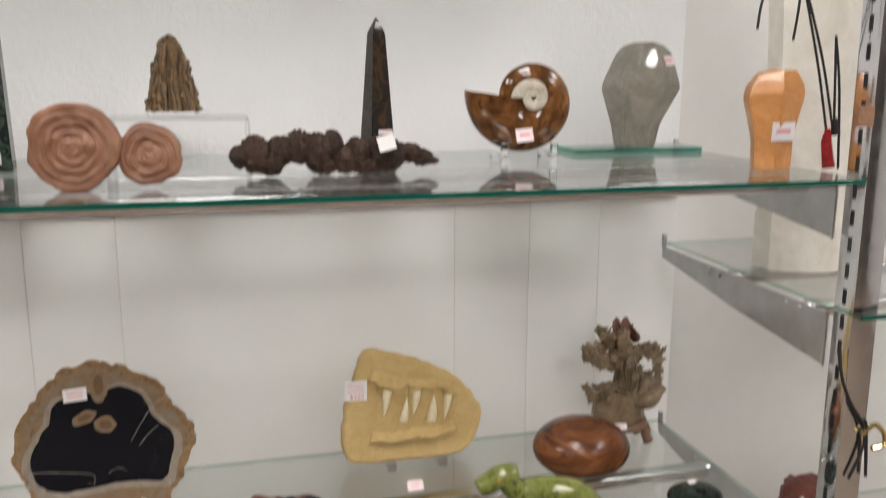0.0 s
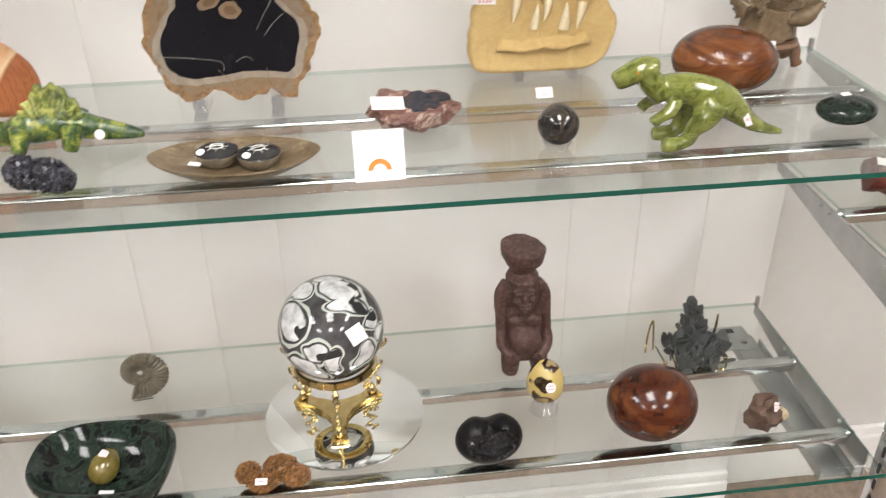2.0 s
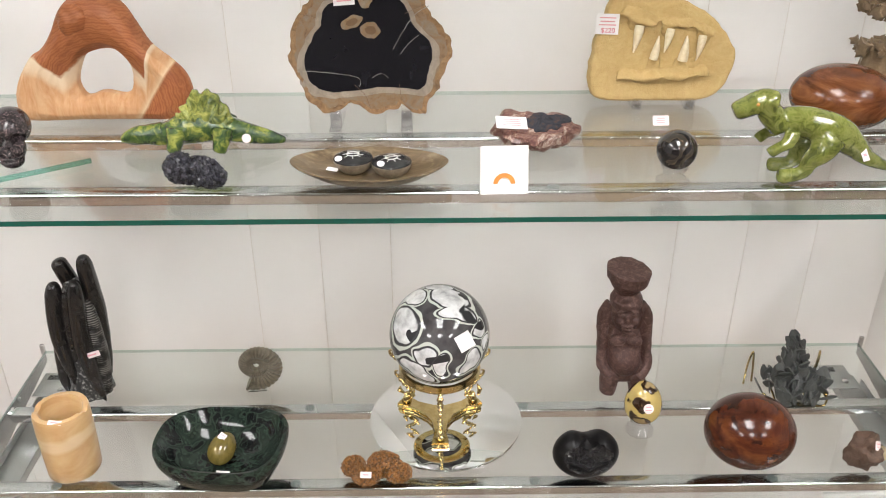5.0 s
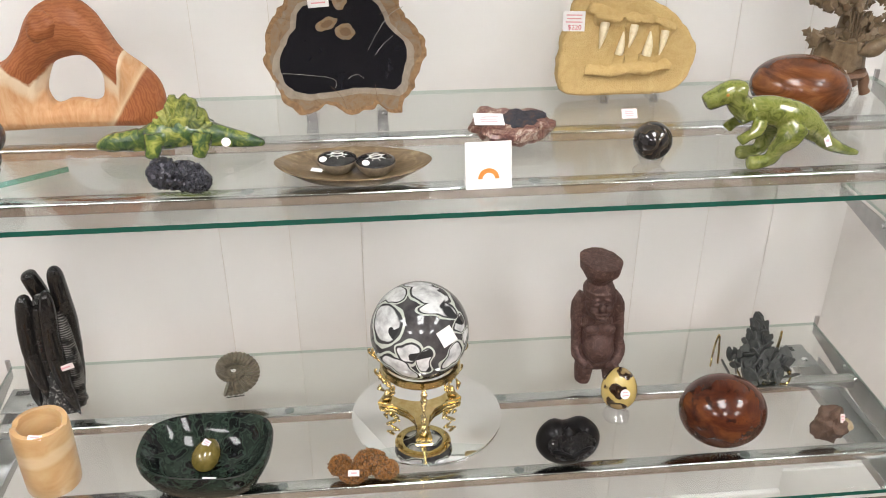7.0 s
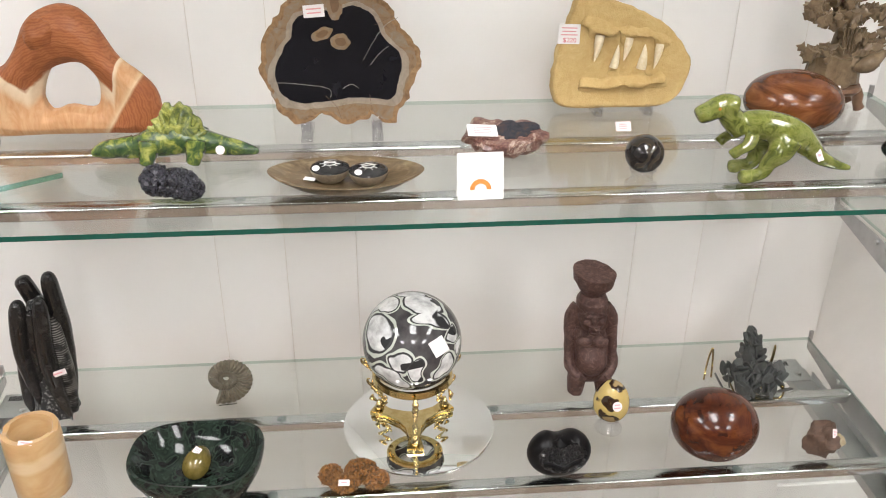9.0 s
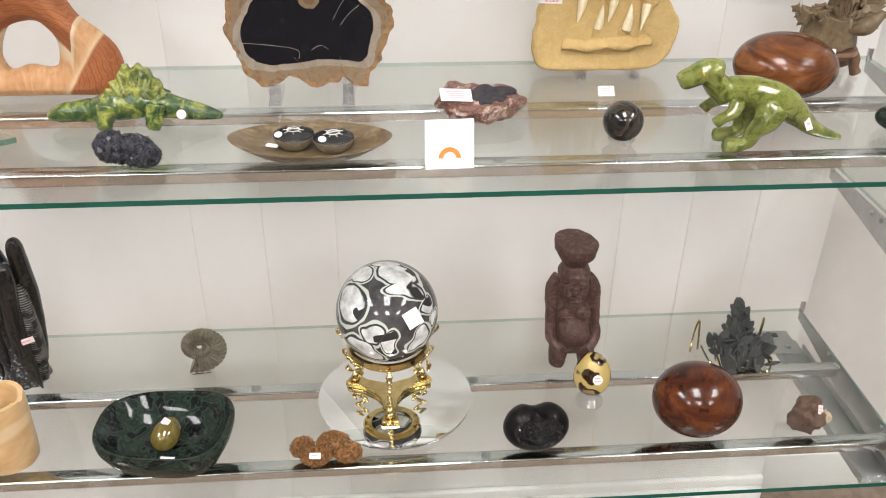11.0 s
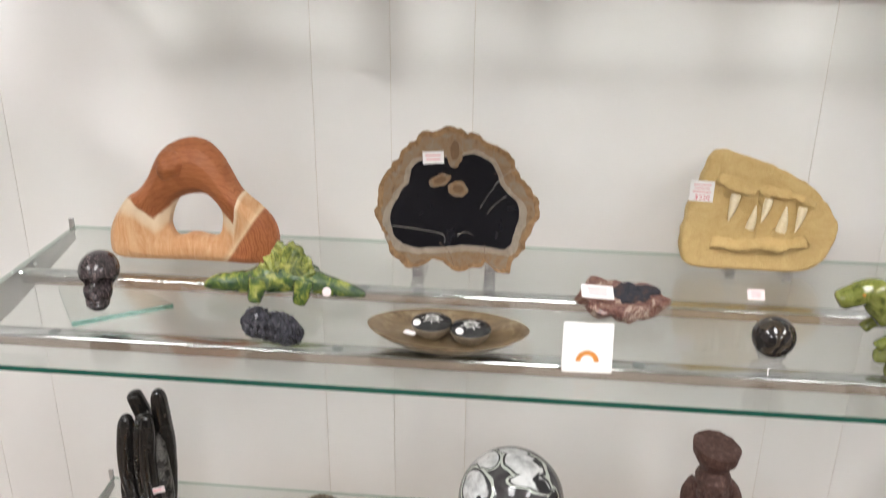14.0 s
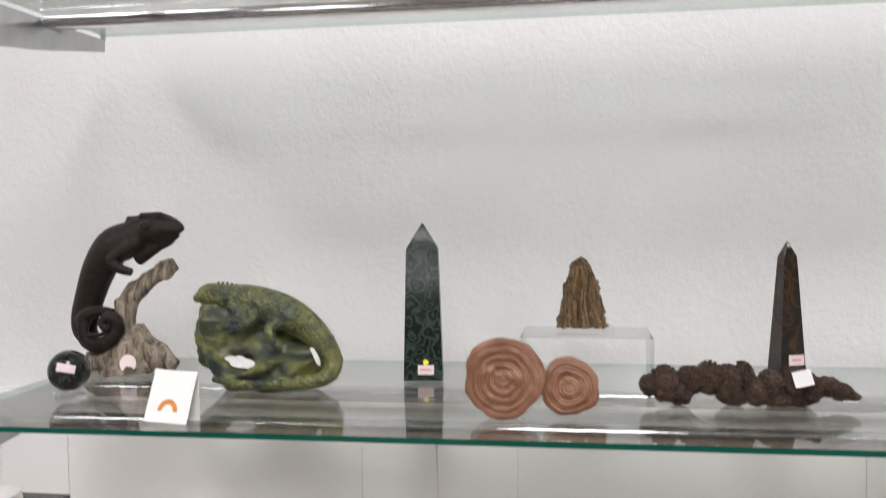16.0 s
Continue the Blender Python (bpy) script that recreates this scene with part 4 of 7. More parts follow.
hi = [bm.verts.new((p.x, p.y, 0.0075)) for p in star]
bm.faces.new(lo[::-1])
bm.faces.new(hi)
for k in range(30):
    bm.faces.new((lo[k], lo[(k + 1) % 30], hi[(k + 1) % 30], hi[k]))
bmesh.ops.bevel(bm, geom=bm.edges[:], offset=0.0012, segments=2, affect="EDGES")
part("web", bm, M["brass"], st)
for k in range(3):
    a = radians(-90 + 120 * k)
    leg = new("leg")
    leg.parent = st
    leg.matrix_basis = pose(0, 0, 0, 0, 0, -90 + 120 * k)
    bm = bmesh.new()
    spine = smooth_path([(0.052, 0, 0.0075), (0.048, 0, 0.016), (0.044, 0, 0.026), (0.050, 0, 0.035), (0.059, 0, 0.042), (0.058, 0, 0.051), (0.052, 0, 0.057), (0.054, 0, 0.066), (0.064, 0, 0.070), (0.068, 0, 0.078), (0.062, 0, 0.087)], 6)
    tube(bm, spine, [0.0030 + 0.0009 * math.sin(i * 1.7) + 0.0010 * math.sin(i * 0.35 + 1) for i in range(len(spine))], 10, 0.75)
    tube(bm, [(0.050, 0, 0.0075), (0.050, 0, 0.013), (0.049, 0, 0.022)], [0.0068, 0.0050, 0.0028], 12)
    for x, z, d in ((0.045, 0.026, -1), (0.060, 0.046, 1), (0.052, 0.060, -1), (0.068, 0.076, 1)):
        tube(bm, smooth_path([(x, 0, z - 0.003), (x + d * 0.005, 0, z - 0.001), (x + d * 0.0065, 0, z + 0.004), (x + d * 0.003, 0, z + 0.006)], 5), [0.0024 - 0.0001 * i for i in range(16)], 8)
    tube(bm, [(0.056, -0.004, 0.016), (0.061, 0, 0.022), (0.058, 0.002, 0.030)], [0.0015, 0.0036, 0.0008], 8)
    tube(bm, [(0.044, 0.002, 0.014), (0.040, 0, 0.021), (0.044, -0.002, 0.029)], [0.0015, 0.0032, 0.0008], 8)
    me = bpy.data.meshes.new("leg")
    bm.to_mesh(me)
    bm.free()
    me.materials.append(M["brass"])
    me.shade_smooth()
    bpy.data.objects.remove(leg)
    leg = new("leg", me)
    leg.parent = st
    leg.matrix_basis = pose(0, 0, 0, 0, 0, -90 + 120 * k)
sp = thing("marble_sphere", "large polished black and white marbled stone sphere on a brass stand", "stone sphere", (-0.0215, -0.222, C + 0.0752))
bm = bmesh.new()
ball(bm, (0, 0, 0.0590), 0.0615, 5)
body = part("body", bm, M["shell_marble"], sp)
stick(sp, body, "C", (0.0285, -0.044, 0.078), 0.0195, 0.0200, -20, 0, lift=0.0022)

# kneeling figure carrying a bowl: one plain shape
bm = bmesh.new()
ball(bm, (0, 0.002, 0.080), (0.027, 0.020, 0.048))
ball(bm, (0, -0.007, 0.066), (0.0245, 0.023, 0.024))
ball(bm, (0, 0.004, 0.122), (0.030, 0.017, 0.025))
ball(bm, (0, 0.000, 0.046), (0.030, 0.020, 0.018))
ball(bm, (0, -0.006, 0.132), (0.0215, 0.020, 0.026))
ball(bm, (0, -0.004, 0.150), (0.0222, 0.0205, 0.017))
tube(bm, [(0, -0.003, 0.144), (0, -0.003, 0.152)], [0.0236, 0.0232], 20)
tube(bm, [(0, -0.002, 0.160), (0, -0.002, 0.168), (0.001, -0.002, 0.177), (0.002, -0.002, 0.190)], [0.0150, 0.0215, 0.0290, 0.0315], 24)
for s in (-1, 1):
    tube(bm, smooth_path([(s * 0.021, 0.003, 0.138), (s * 0.0300, 0.002, 0.124), (s * 0.0315, 0.001, 0.098), (s * 0.0325, -0.002, 0.074), (s * 0.0325, -0.008, 0.056), (s * 0.020, -0.021, 0.044)], 3), [0.0085, 0.0092, 0.0095, 0.0096, 0.0094, 0.0090, 0.0086, 0.0084, 0.0080, 0.0078, 0.0080, 0.0082, 0.0084, 0.0078, 0.0068, 0.0055], 12)
    tube(bm, [(s * 0.018, -0.002, 0.046), (s * 0.021, -0.005, 0.028), (s * 0.022, -0.003, 0.0125)], [0.0145, 0.0140, 0.0120], 14)
    ball(bm, (s * 0.0090, -0.0245, 0.1385), (0.0062, 0.0030, 0.0024), 2)
    ball(bm, (s * 0.0090, -0.0250, 0.1440), (0.0078, 0.0030, 0.0016), 2, Euler((0, radians(s * 14), 0)).to_matrix())
    ball(bm, (s * 0.0105, -0.0225, 0.1290), (0.0060, 0.0040, 0.0050), 2)
    ball(bm, (s * 0.0120, -0.0160, 0.0965), (0.0125, 0.0060, 0.0070), 2)
    ball(bm, (s * 0.0225, -0.004, 0.136), (0.0035, 0.005, 0.009), 2)
    for k in range(4):
        tube(bm, [(s * (0.026 - 0.0035 * k), -0.0165 - 0.0018 * k, 0.056 - 0.002 * k), (s * (0.020 - 0.0035 * k), -0.0225, 0.040 + 0.001 * k)], 0.0019, 8)
ball(bm, (0, -0.0285, 0.1345), (0.0048, 0.0042, 0.0058), 2)
ball(bm, (0, -0.0262, 0.1245), (0.0105, 0.0040, 0.0020), 2)
ball(bm, (0, -0.0255, 0.1200), (0.0095, 0.0040, 0.0018), 2)
ball(bm, (0, -0.0220, 0.1130), (0.0080, 0.0050, 0.0040), 2)
ball(bm, (0, -0.0295, 0.0660), (0.0026, 0.0020, 0.0026), 2)
for v in bm.verts:
    z = v.co.z * 1.048
    v.co.x, v.co.z = v.co.x * 0.88 - 0.002 - 0.011 * z / 0.2, z
roughen(bm, 0.0012, 130, 5, 3)
fig = part("figurine", bm, M["red_clay"])
tagged(fig, "dark red-brown carved stone figurine holding a bowl overhead", "figurine")
fig.matrix_basis = pose(0.224, -0.181, C + 0.0018, 0, 0, -4)
fuse(fig, 0.00095, 1, 0.4)

# striped egg on a clear ring
ring_stand("egg_stand", (0.233, -0.247, C + 0.0002), 0.0175, 0.020, "clear acrylic ring stand under the patterned egg")
e = thing("stone_egg", "yellow and dark brown patterned polished stone egg on a clear stand", "stone egg", (0.233, -0.247, C + 0.0165))
body = part("body", egg(0.0232, 0.0232, 0.0295, 0.13), M["septarian"], e)
stick(e, body, "C", (0.001, -0.01, 0.027), 0.0125, 0.0125, 0, 2, True, "pink_tag")

# black geode half
g = thing("geode", "black polished geode with an open heart-shaped druzy hollow", "geode", (0.150, -0.322, C), 3)
bm = bmesh.new()
ball(bm, (0, 0, 0.027), (0.0395, 0.026, 0.0275), 4)
for v in bm.verts:
    v.co.z -= 0.010 * math.exp(-(v.co.x / 0.012) ** 2) * max(0, (v.co.z - 0.027) / 0.0275)
    q = Vector((v.co.x / 0.029, (v.co.z - 0.032) / 0.015))
    if v.co.y < 0 and q.length < 1:
        v.co.y += 0.015 * (1 - q.length ** 4)
body = part("skin", bm, M["geode_skin"], g)
rng = random.Random(9)
bm = bmesh.new()
for k in range(340):
    a, r = rng.uniform(0, 6.283), math.sqrt(rng.uniform(0, 1))
    x, z = 0.029 * r * math.cos(a), 0.032 + 0.0150 * r * math.sin(a)
    if z > 0.045 - 0.008 * math.exp(-(x / 0.012) ** 2):
        continue
    y = -0.0262 * math.sqrt(max(0.05, 1 - (x / 0.038) ** 2 - ((z - 0.027) / 0.0275) ** 2)) + 0.014 * (1 - r ** 4)
    v = bmesh.ops.create_cube(bm, size=rng.uniform(0.0016, 0.0030))["verts"]
    bmesh.ops.transform(bm, matrix=Matrix.Translation((x, y, z)) @ Euler((rng.uniform(0, 6), rng.uniform(0, 6), 0)).to_matrix().to_4x4(), verts=v)
tagged(part("druse", bm, M["black_druse"], g, "glittering black crystals in the hollow", smooth=False), kind="stuff")
g.scale = (1.0, 1.02, 1.19)
bm = bmesh.new()
tube(bm, [(x, -0.0225 + 0.18 * x * x * 60, 0.019 + 0.006 * abs(math.sin(x * 90))) for x in [-0.030 + 0.06 * k / 16 for k in range(17)]], 0.0028, 8)
part("lip", bm, M["geode_skin"], g)

# burl wood ball
b = thing("wooden_egg", "large glossy red-brown burl wood egg lying on the shelf", "wooden egg", (0.349, -0.303, C))
bm = bmesh.new()
ball(bm, (0, 0, 0.0455), (0.0540, 0.047, 0.0455), 5, Euler((0, radians(4), 0)).to_matrix())
part("body", bm, M["burl"], b)

# grey bladed mineral on a brass easel
gm = thing("mineral_cluster", "grey bladed mineral cluster like petals on a brass easel", "mineral", (0.450, -0.176, C + 0.003))
rng = random.Random(21)
bm = bmesh.new()
ball(bm, (0, 0, 0.020), (0.028, 0.018, 0.017), 2)
ball(bm, (-0.006, 0.002, 0.048), (0.012, 0.010, 0.026), 2)
part("core", bm, M["grey_leaf"], gm)
for k in range(120):
    t = k / 119
    z = 0.003 + 0.084 * t ** 2.2
    wdt = 0.054 * (1 - t ** 1.3) + 0.003
    a = rng.uniform(0, 6.283)
    x, y = -0.008 * t + wdt * math.cos(a) * rng.uniform(0.45, 1), 0.55 * wdt * math.sin(a) - 0.003
    r = rng.uniform(0.010, 0.0165) * (1 - 0.45 * t)
    bm = bmesh.new()
    out = [(r * q * rng.uniform(0.9, 1.1), r * h) for q, h in ((0.30, 0.0), (0.62, 0.45), (0.66, 0.95), (0.42, 1.45), (0.10, 1.80))]
    loop = [(q, h) for q, h in out] + [(-q, h) for q, h in out[::-1]]
    curl = rng.uniform(4, 16)
    for thick in (-0.00075, 0.00075):
        bm.faces.new([bm.verts.new((q * (0.96 if thick < 0 else 1), thick + curl * (q * q + 0.5 * (h - r) ** 2), h)) for q, h in loop])
    bm.verts.ensure_lookup_table()
    m_ = len(loop)
    for i_ in range(m_):
        bm.faces.new((bm.verts[i_], bm.verts[(i_ + 1) % m_], bm.verts[m_ + (i_ + 1) % m_], bm.verts[m_ + i_]))
    bmesh.ops.recalc_face_normals(bm, faces=bm.faces)
    ob = part("blade", bm, M["grey_leaf"], gm, smooth=False)
    lean = rng.uniform(-1.1, 1.2) * (1.0 - 0.5 * t)
    ob.matrix_basis = Matrix.Translation((x, y, z)) @ Euler((0, 0, a + 1.57 + rng.uniform(-1.2, 1.2))).to_matrix().to_4x4() @ Euler((lean, rng.uniform(-0.5, 0.5), 0)).to_matrix().to_4x4()
ez = thing("easel", "small brass wire easel holding the grey mineral", "display stand", (0.447, -0.168, C))
for s in (-1, 1):
    bm = bmesh.new()
    tube(bm, smooth_path([(s * 0.018, 0.030, 0.0016), (s * 0.020, 0.0, 0.004), (s * 0.024, -0.032, 0.0018), (s * 0.038, -0.036, 0.0018), (s * 0.042, -0.034, 0.010), (s * 0.041, -0.03, 0.015)], 6), 0.0014, 8)
    part("foot", bm, M["brass"], ez)
    bm = bmesh.new()
    ball(bm, (s * 0.041, -0.030, 0.0155), 0.003, 2)
    part("knob", bm, M["brass"], ez)
for s in (-1, 1):
    bm = bmesh.new()
    tube(bm, smooth_path([(s * 0.045 - 0.008, 0.012, 0.002), (s * 0.047 - 0.006, 0.010, 0.035), (s * 0.045 - 0.003, 0.012, 0.055), (s * 0.043, 0.016, 0.03), (s * 0.040, 0.018, 0.0016)], 6), 0.0014, 8)
    part("upright", bm, M["brass"], ez)

# brown rock lump
lp = thing("rock_specimen", "small dark brown rough rock specimen with pale crust", "mineral", (0.489, -0.313, C))
bm = bmesh.new()
ball(bm, (0, 0, 0.021), (0.022, 0.018, 0.0215), 4)
for v in bm.verts:
    v.co.x *= 1 - 0.28 * max(0, (v.co.z - 0.02) / 0.02)
roughen(bm, 0.008, 70, 4, 5)
for v in bm.verts:
    v.co.z = max(v.co.z, 0)
body = part("body", bm, M["brown_lump"], lp)
bm = bmesh.new()
ball(bm, (0.019, -0.002, 0.019), (0.008, 0.008, 0.011), 3)
roughen(bm, 0.005, 120, 2)
part("crust", bm, M["cream_rock"], lp, "pale yellowish crust")
stick(lp, body, "C", (0.007, -0.008, 0.036), 0.008, 0.011, 25, 2, mat="pink_tag", lift=0.0012)


# ---- things on the middle shelf ----
def closed(pts, n=5):
    """A smooth closed outline through (x, z) pairs."""
    k = len(pts)
    out = []
    for i in range(k):
        a, b, c, d = (Vector(pts[(i + j) % k]) for j in (-1, 0, 1, 2))
        for s in range(n):
            t = s / n
            out.append(tuple(0.5 * (2 * b + (c - a) * t + (2 * a - 5 * b + 4 * c - d) * t * t + (3 * b - a - 3 * c + d) * t ** 3)))
    return out


def jagged(pts, amount, scale, seed=0.0):
    """Makes an outline uneven."""
    out = []
    for x, z in pts:
        k = 1 + amount * noise.fractal(Vector((x * scale, z * scale, seed)), 1.0, 2.0, 3)
        out.append((x * k, z * k))
    return out


# sandstone arch
ar = thing("sandstone_arch", "banded orange and cream sandstone slab with an arched opening", "rock specimen", (-0.400, -0.157, B))
outer = closed([(-0.092, 0.001), (-0.101, 0.020), (-0.095, 0.045), (-0.076, 0.073), (-0.061, 0.083), (-0.047, 0.101), (-0.034, 0.125), (-0.018, 0.139), (0.004, 0.146), (0.024, 0.142), (0.039, 0.128), (0.048, 0.112), (0.062, 0.087), (0.084, 0.068), (0.098, 0.050), (0.102, 0.026), (0.094, 0.003), (0.044, 0.001), (-0.03, 0.001)], 5)
hole = closed([(-0.026, 0.045), (-0.018, 0.069), (-0.008, 0.079), (0.012, 0.084), (0.026, 0.081), (0.038, 0.064), (0.036, 0.039), (0.024, 0.031), (0.001, 0.035), (-0.018, 0.029)], 5)
HC = (0.006, 0.056)
bm = bmesh.new()
n1, n2 = len(outer), len(hole)


def ring_at(pts, y):
    return [bm.verts.new((x, y(x, z) if callable(y) else y, z)) for x, z in pts]


def bearing(p):
    return math.atan2(p[1] - HC[1], p[0] - HC[0])


hole_a = [min(hole, key=lambda h: abs((bearing(h) - bearing(o) + math.pi) % (2 * math.pi) - math.pi)) for o in outer]


def between(f):
    return [(o[0] + (h[0] - o[0]) * f, o[1] + (h[1] - o[1]) * f) for o, h in zip(outer, hole_a)]


def swell(x, z):
    """The rust cap stands proud of the pale foot and carries its own ledge."""
    return -0.014 - 0.007 * max(0.0, min(1.0, (z - 0.060) / 0.03)) - 0.004 * max(0.0, min(1.0, (x - 0.05) / 0.01))


loops = [ring_at(outer, 0.002), ring_at(between(0.12), lambda x, z: swell(x, z) * 0.62), ring_at(between(0.35), swell), ring_at(between(0.6), swell), ring_at(between(0.85), lambda x, z: swell(x, z) * 0.75), ring_at(hole_a, -0.002), ring_at(hole_a, 0.012), ring_at(between(0.5), 0.022), ring_at(outer, 0.012)]
for p, q in zip(loops, loops[1:] + loops[:1]):
    for k in range(n1):
        vs = (p[k], p[(k + 1) % n1], q[(k + 1) % n1], q[k])
        if len({v.co.to_tuple(6) for v in vs}) >= 3:
            bm.faces.new(vs)
bmesh.ops.remove_doubles(bm, verts=bm.verts, dist=0.00005)
bmesh.ops.recalc_face_normals(bm, faces=bm.faces)
body = part("body", bm, M["sandstone"], ar)
body.matrix_basis = pose(0, 0, 0.001, -3, 0, 0) @ Matrix.Diagonal((0.985, 1, 0.99, 1))
fuse(body, 0.0016, 3, 0.5)
bm = bmesh.new()
ball(bm, (-0.012, -0.010, 0.119), (0.015, 0.0115, 0.0185), 4, Euler((0, radians(38), 0)).to_matrix())
roughen(bm, 0.003, 60, 3, 4)
part("knob", bm, M["sandstone"], ar, "rust-red weathered knob on the crown")

# crystal skull carving on its glass wedge
sk = thing("skull_carving", "small dark speckled polished stone skull carving", "stone carving", (-0.447, -0.290, B + 0.0062), 12)
bm = bmesh.new()
ball(bm, (0, 0.006, 0.041), (0.0205, 0.026, 0.0215), 4)
ball(bm, (0, -0.008, 0.022), (0.0145, 0.015, 0.017), 4)
ball(bm, (0, -0.012, 0.009), (0.0115, 0.012, 0.009), 3)
for v in bm.verts:
    for s in (-1, 1):
        d = ((v.co.x - s * 0.0088) / 0.0078) ** 2 + ((v.co.z - 0.032) / 0.0075) ** 2
        if d < 1 and v.co.y < 0:
            v.co.y += 0.012 * (1 - d)
    d = (v.co.x / 0.004) ** 2 + ((v.co.z - 0.0235) / 0.005) ** 2
    if d < 1 and v.co.y < 0:
        v.co.y += 0.004 * (1 - d)
sk.scale = (0.97, 0.97, 0.90)
body = part("body", bm, M["skull_stone"], sk)
for z in (0.014, 0.0095):
    bm = bmesh.new()
    tube(bm, [(0.0105 * math.sin(a), -0.0125 - 0.0115 * math.cos(a), z) for a in [-1.2 + 2.4 * k / 14 for k in range(15)]], [0.0018 + 0.0005 * (k % 2) for k in range(15)], 6)
    part("teeth", bm, M["skull_stone"], sk)
wd = thing("glass_wedge", "green-edged clear glass offcut lying under the skull carving", "glass plate", (-0.447, -0.290, B))
bm = bmesh.new()
tri = [(-0.066, 0.036), (-0.013, -0.040), (0.070, 0.012), (0.010, 0.050)]
lo = [bm.verts.new((x, y, 0.0002)) for x, y in tri]
hi = [bm.verts.new((x, y, 0.006)) for x, y in tri]
bm.faces.new(lo[::-1]), bm.faces.new(hi)
for k in range(4):
    f = bm.faces.new((lo[k], lo[(k + 1) % 4], hi[(k + 1) % 4], hi[k]))
    f.material_index = 1 if k < 2 else 0
M["wedge_edge"] = clear("wedge_edge", (0.34, 0.66, 0.58), 0.05)
part("plate", bm, (M["glass"], M["wedge_edge"]), wd, smooth=False)

# sail-backed dinosaur, green glaze
tr = thing("dinosaur_figurine", "green and yellow glazed sail-backed dinosaur figurine", "figurine", (-0.272, -0.236, B))
bm = bmesh.new()
tube(bm, smooth_path([(-0.080, 0, 0.010), (-0.060, 0, 0.013), (-0.035, 0, 0.016), (-0.012, 0, 0.022), (0.012, 0, 0.024), (0.034, 0, 0.019), (0.055, 0, 0.014), (0.075, 0, 0.010), (0.088, 0, 0.007)], 4), [0.005, 0.0075, 0.0085, 0.009, 0.0095, 0.0105, 0.012, 0.012, 0.013, 0.0145, 0.016, 0.017, 0.018, 0.018, 0.018, 0.0175, 0.017, 0.016, 0.015, 0.014, 0.0135, 0.0125, 0.0115, 0.011, 0.0105, 0.0095, 0.009, 0.008, 0.0072, 0.006, 0.005, 0.004, 0.003], 16)
for s in (-1, 1):
    for x in (-0.022, 0.026):
        tube(bm, [(x, s * 0.014, 0.026), (x - 0.002, s * 0.020, 0.012), (x - 0.005, s * 0.021, 0.003)], [0.011, 0.009, 0.0075], 10)
body = part("body", bm, M["dark_green_glaze"], tr)
fuse(body, 0.0017, 3)
bm = bmesh.new()
fan = jagged(closed([(-0.040, 0.012), (-0.030, 0.026), (-0.020, 0.038), (-0.010, 0.052), (-0.002, 0.061), (0.004, 0.060), (0.009, 0.063), (0.016, 0.060), (0.022, 0.053), (0.031, 0.044), (0.036, 0.030), (0.042, 0.014)], 4), 0.06, 110, 6.0)
slab(fan, 0.009, 0.0015, bm)
for k in range(9):
    a = radians(-58 + 14 * k)
    u = Vector((math.sin(a), 0, math.cos(a)))
    l = 0.046 - 0.009 * abs(math.sin(a))
    o = Vector((0.005, -0.001, 0.012))
    tube(bm, [o + u * 0.006, o + u * l * 0.6 + Vector((0, -0.003, 0)), o + u * l], [0.0062, 0.0046, 0.0022], 8)
bmesh.ops.translate(bm, vec=(0, -0.005, 0), verts=bm.verts)
ball(bm, (0.002, -0.003, 0.026), (0.028, 0.013, 0.014), 3)
roughen(bm, 0.0034, 150, 4)
fr = part("sail", bm, M["sail_glaze"], tr, "ribbed yellow-green back sail")
fuse(fr, 0.0011, 1)
bm = bmesh.new()
tube(bm, smooth_path([(-0.084, -0.002, 0.010), (-0.070, -0.004, 0.015), (-0.056, -0.004, 0.016), (-0.040, -0.002, 0.018)], 4), [0.004, 0.0055, 0.007, 0.008, 0.009, 0.010, 0.0105, 0.0105, 0.0105, 0.011, 0.011, 0.011, 0.011], 12)
hd = part("head", bm, M["dark_green_glaze"], tr)
tag(tr, (0.050, -0.0165, 0.016), 0.0095, 0.0095, (-18, 10, 0), 0, True, mat="pink_tag")

# indigo crystal cluster
ic = thing("crystal_cluster", "dark grey-blue crystal cluster with sparkling cubes", "mineral", (-0.255, -0.337, B))
rng = random.Random(12)
lobes = [((-0.018, 0.004, 0.018), (0.015, 0.012, 0.014)), ((0.004, 0, 0.016), (0.022, 0.014, 0.014)), ((0.018, -0.004, 0.012), (0.014, 0.012, 0.010))]
bm = bmesh.new()
for c, r in lobes:
    ball(bm, c, r, 2)
scatter(bm, lobes[:1], 120, 0.0042, rng)
scatter(bm, lobes, 420, 0.0027, rng)
scatter(bm, [(c, [1.05 * w_ for w_ in r]) for c, r in lobes], 90, 0.0024, rng, "spike")
ic.scale = (0.90, 0.95, 1.0)
tagged(part("crystal_crust", bm, M["indigo_crystal"], ic, smooth=False), kind="stuff")

# boat-shaped dish with two polished domes
ds = thing("stone_dish", "brown veined boat-shaped stone dish on the glass shelf", "dish", (-0.090, -0.318, B), -2)
bm = bmesh.new()
rings = []
for s, z in ((0.50, 0.0), (0.75, 0.004), (0.96, 0.0125), (1.0, 0.0150), (0.97, 0.0155), (0.75, 0.0085), (0.40, 0.0045), (0.03, 0.004)):
    ring = []
    for k in range(64):
        a = 2 * math.pi * k / 64
        ca, sa = math.cos(a), math.sin(a)
        ring.append(bm.verts.new((0.078 * s * math.copysign(abs(ca) ** 0.94, ca), 0.043 * s * math.copysign(abs(sa) ** 1.12, sa), z + 0.003 * abs(ca) ** 3 * s)))
    rings.append(ring)
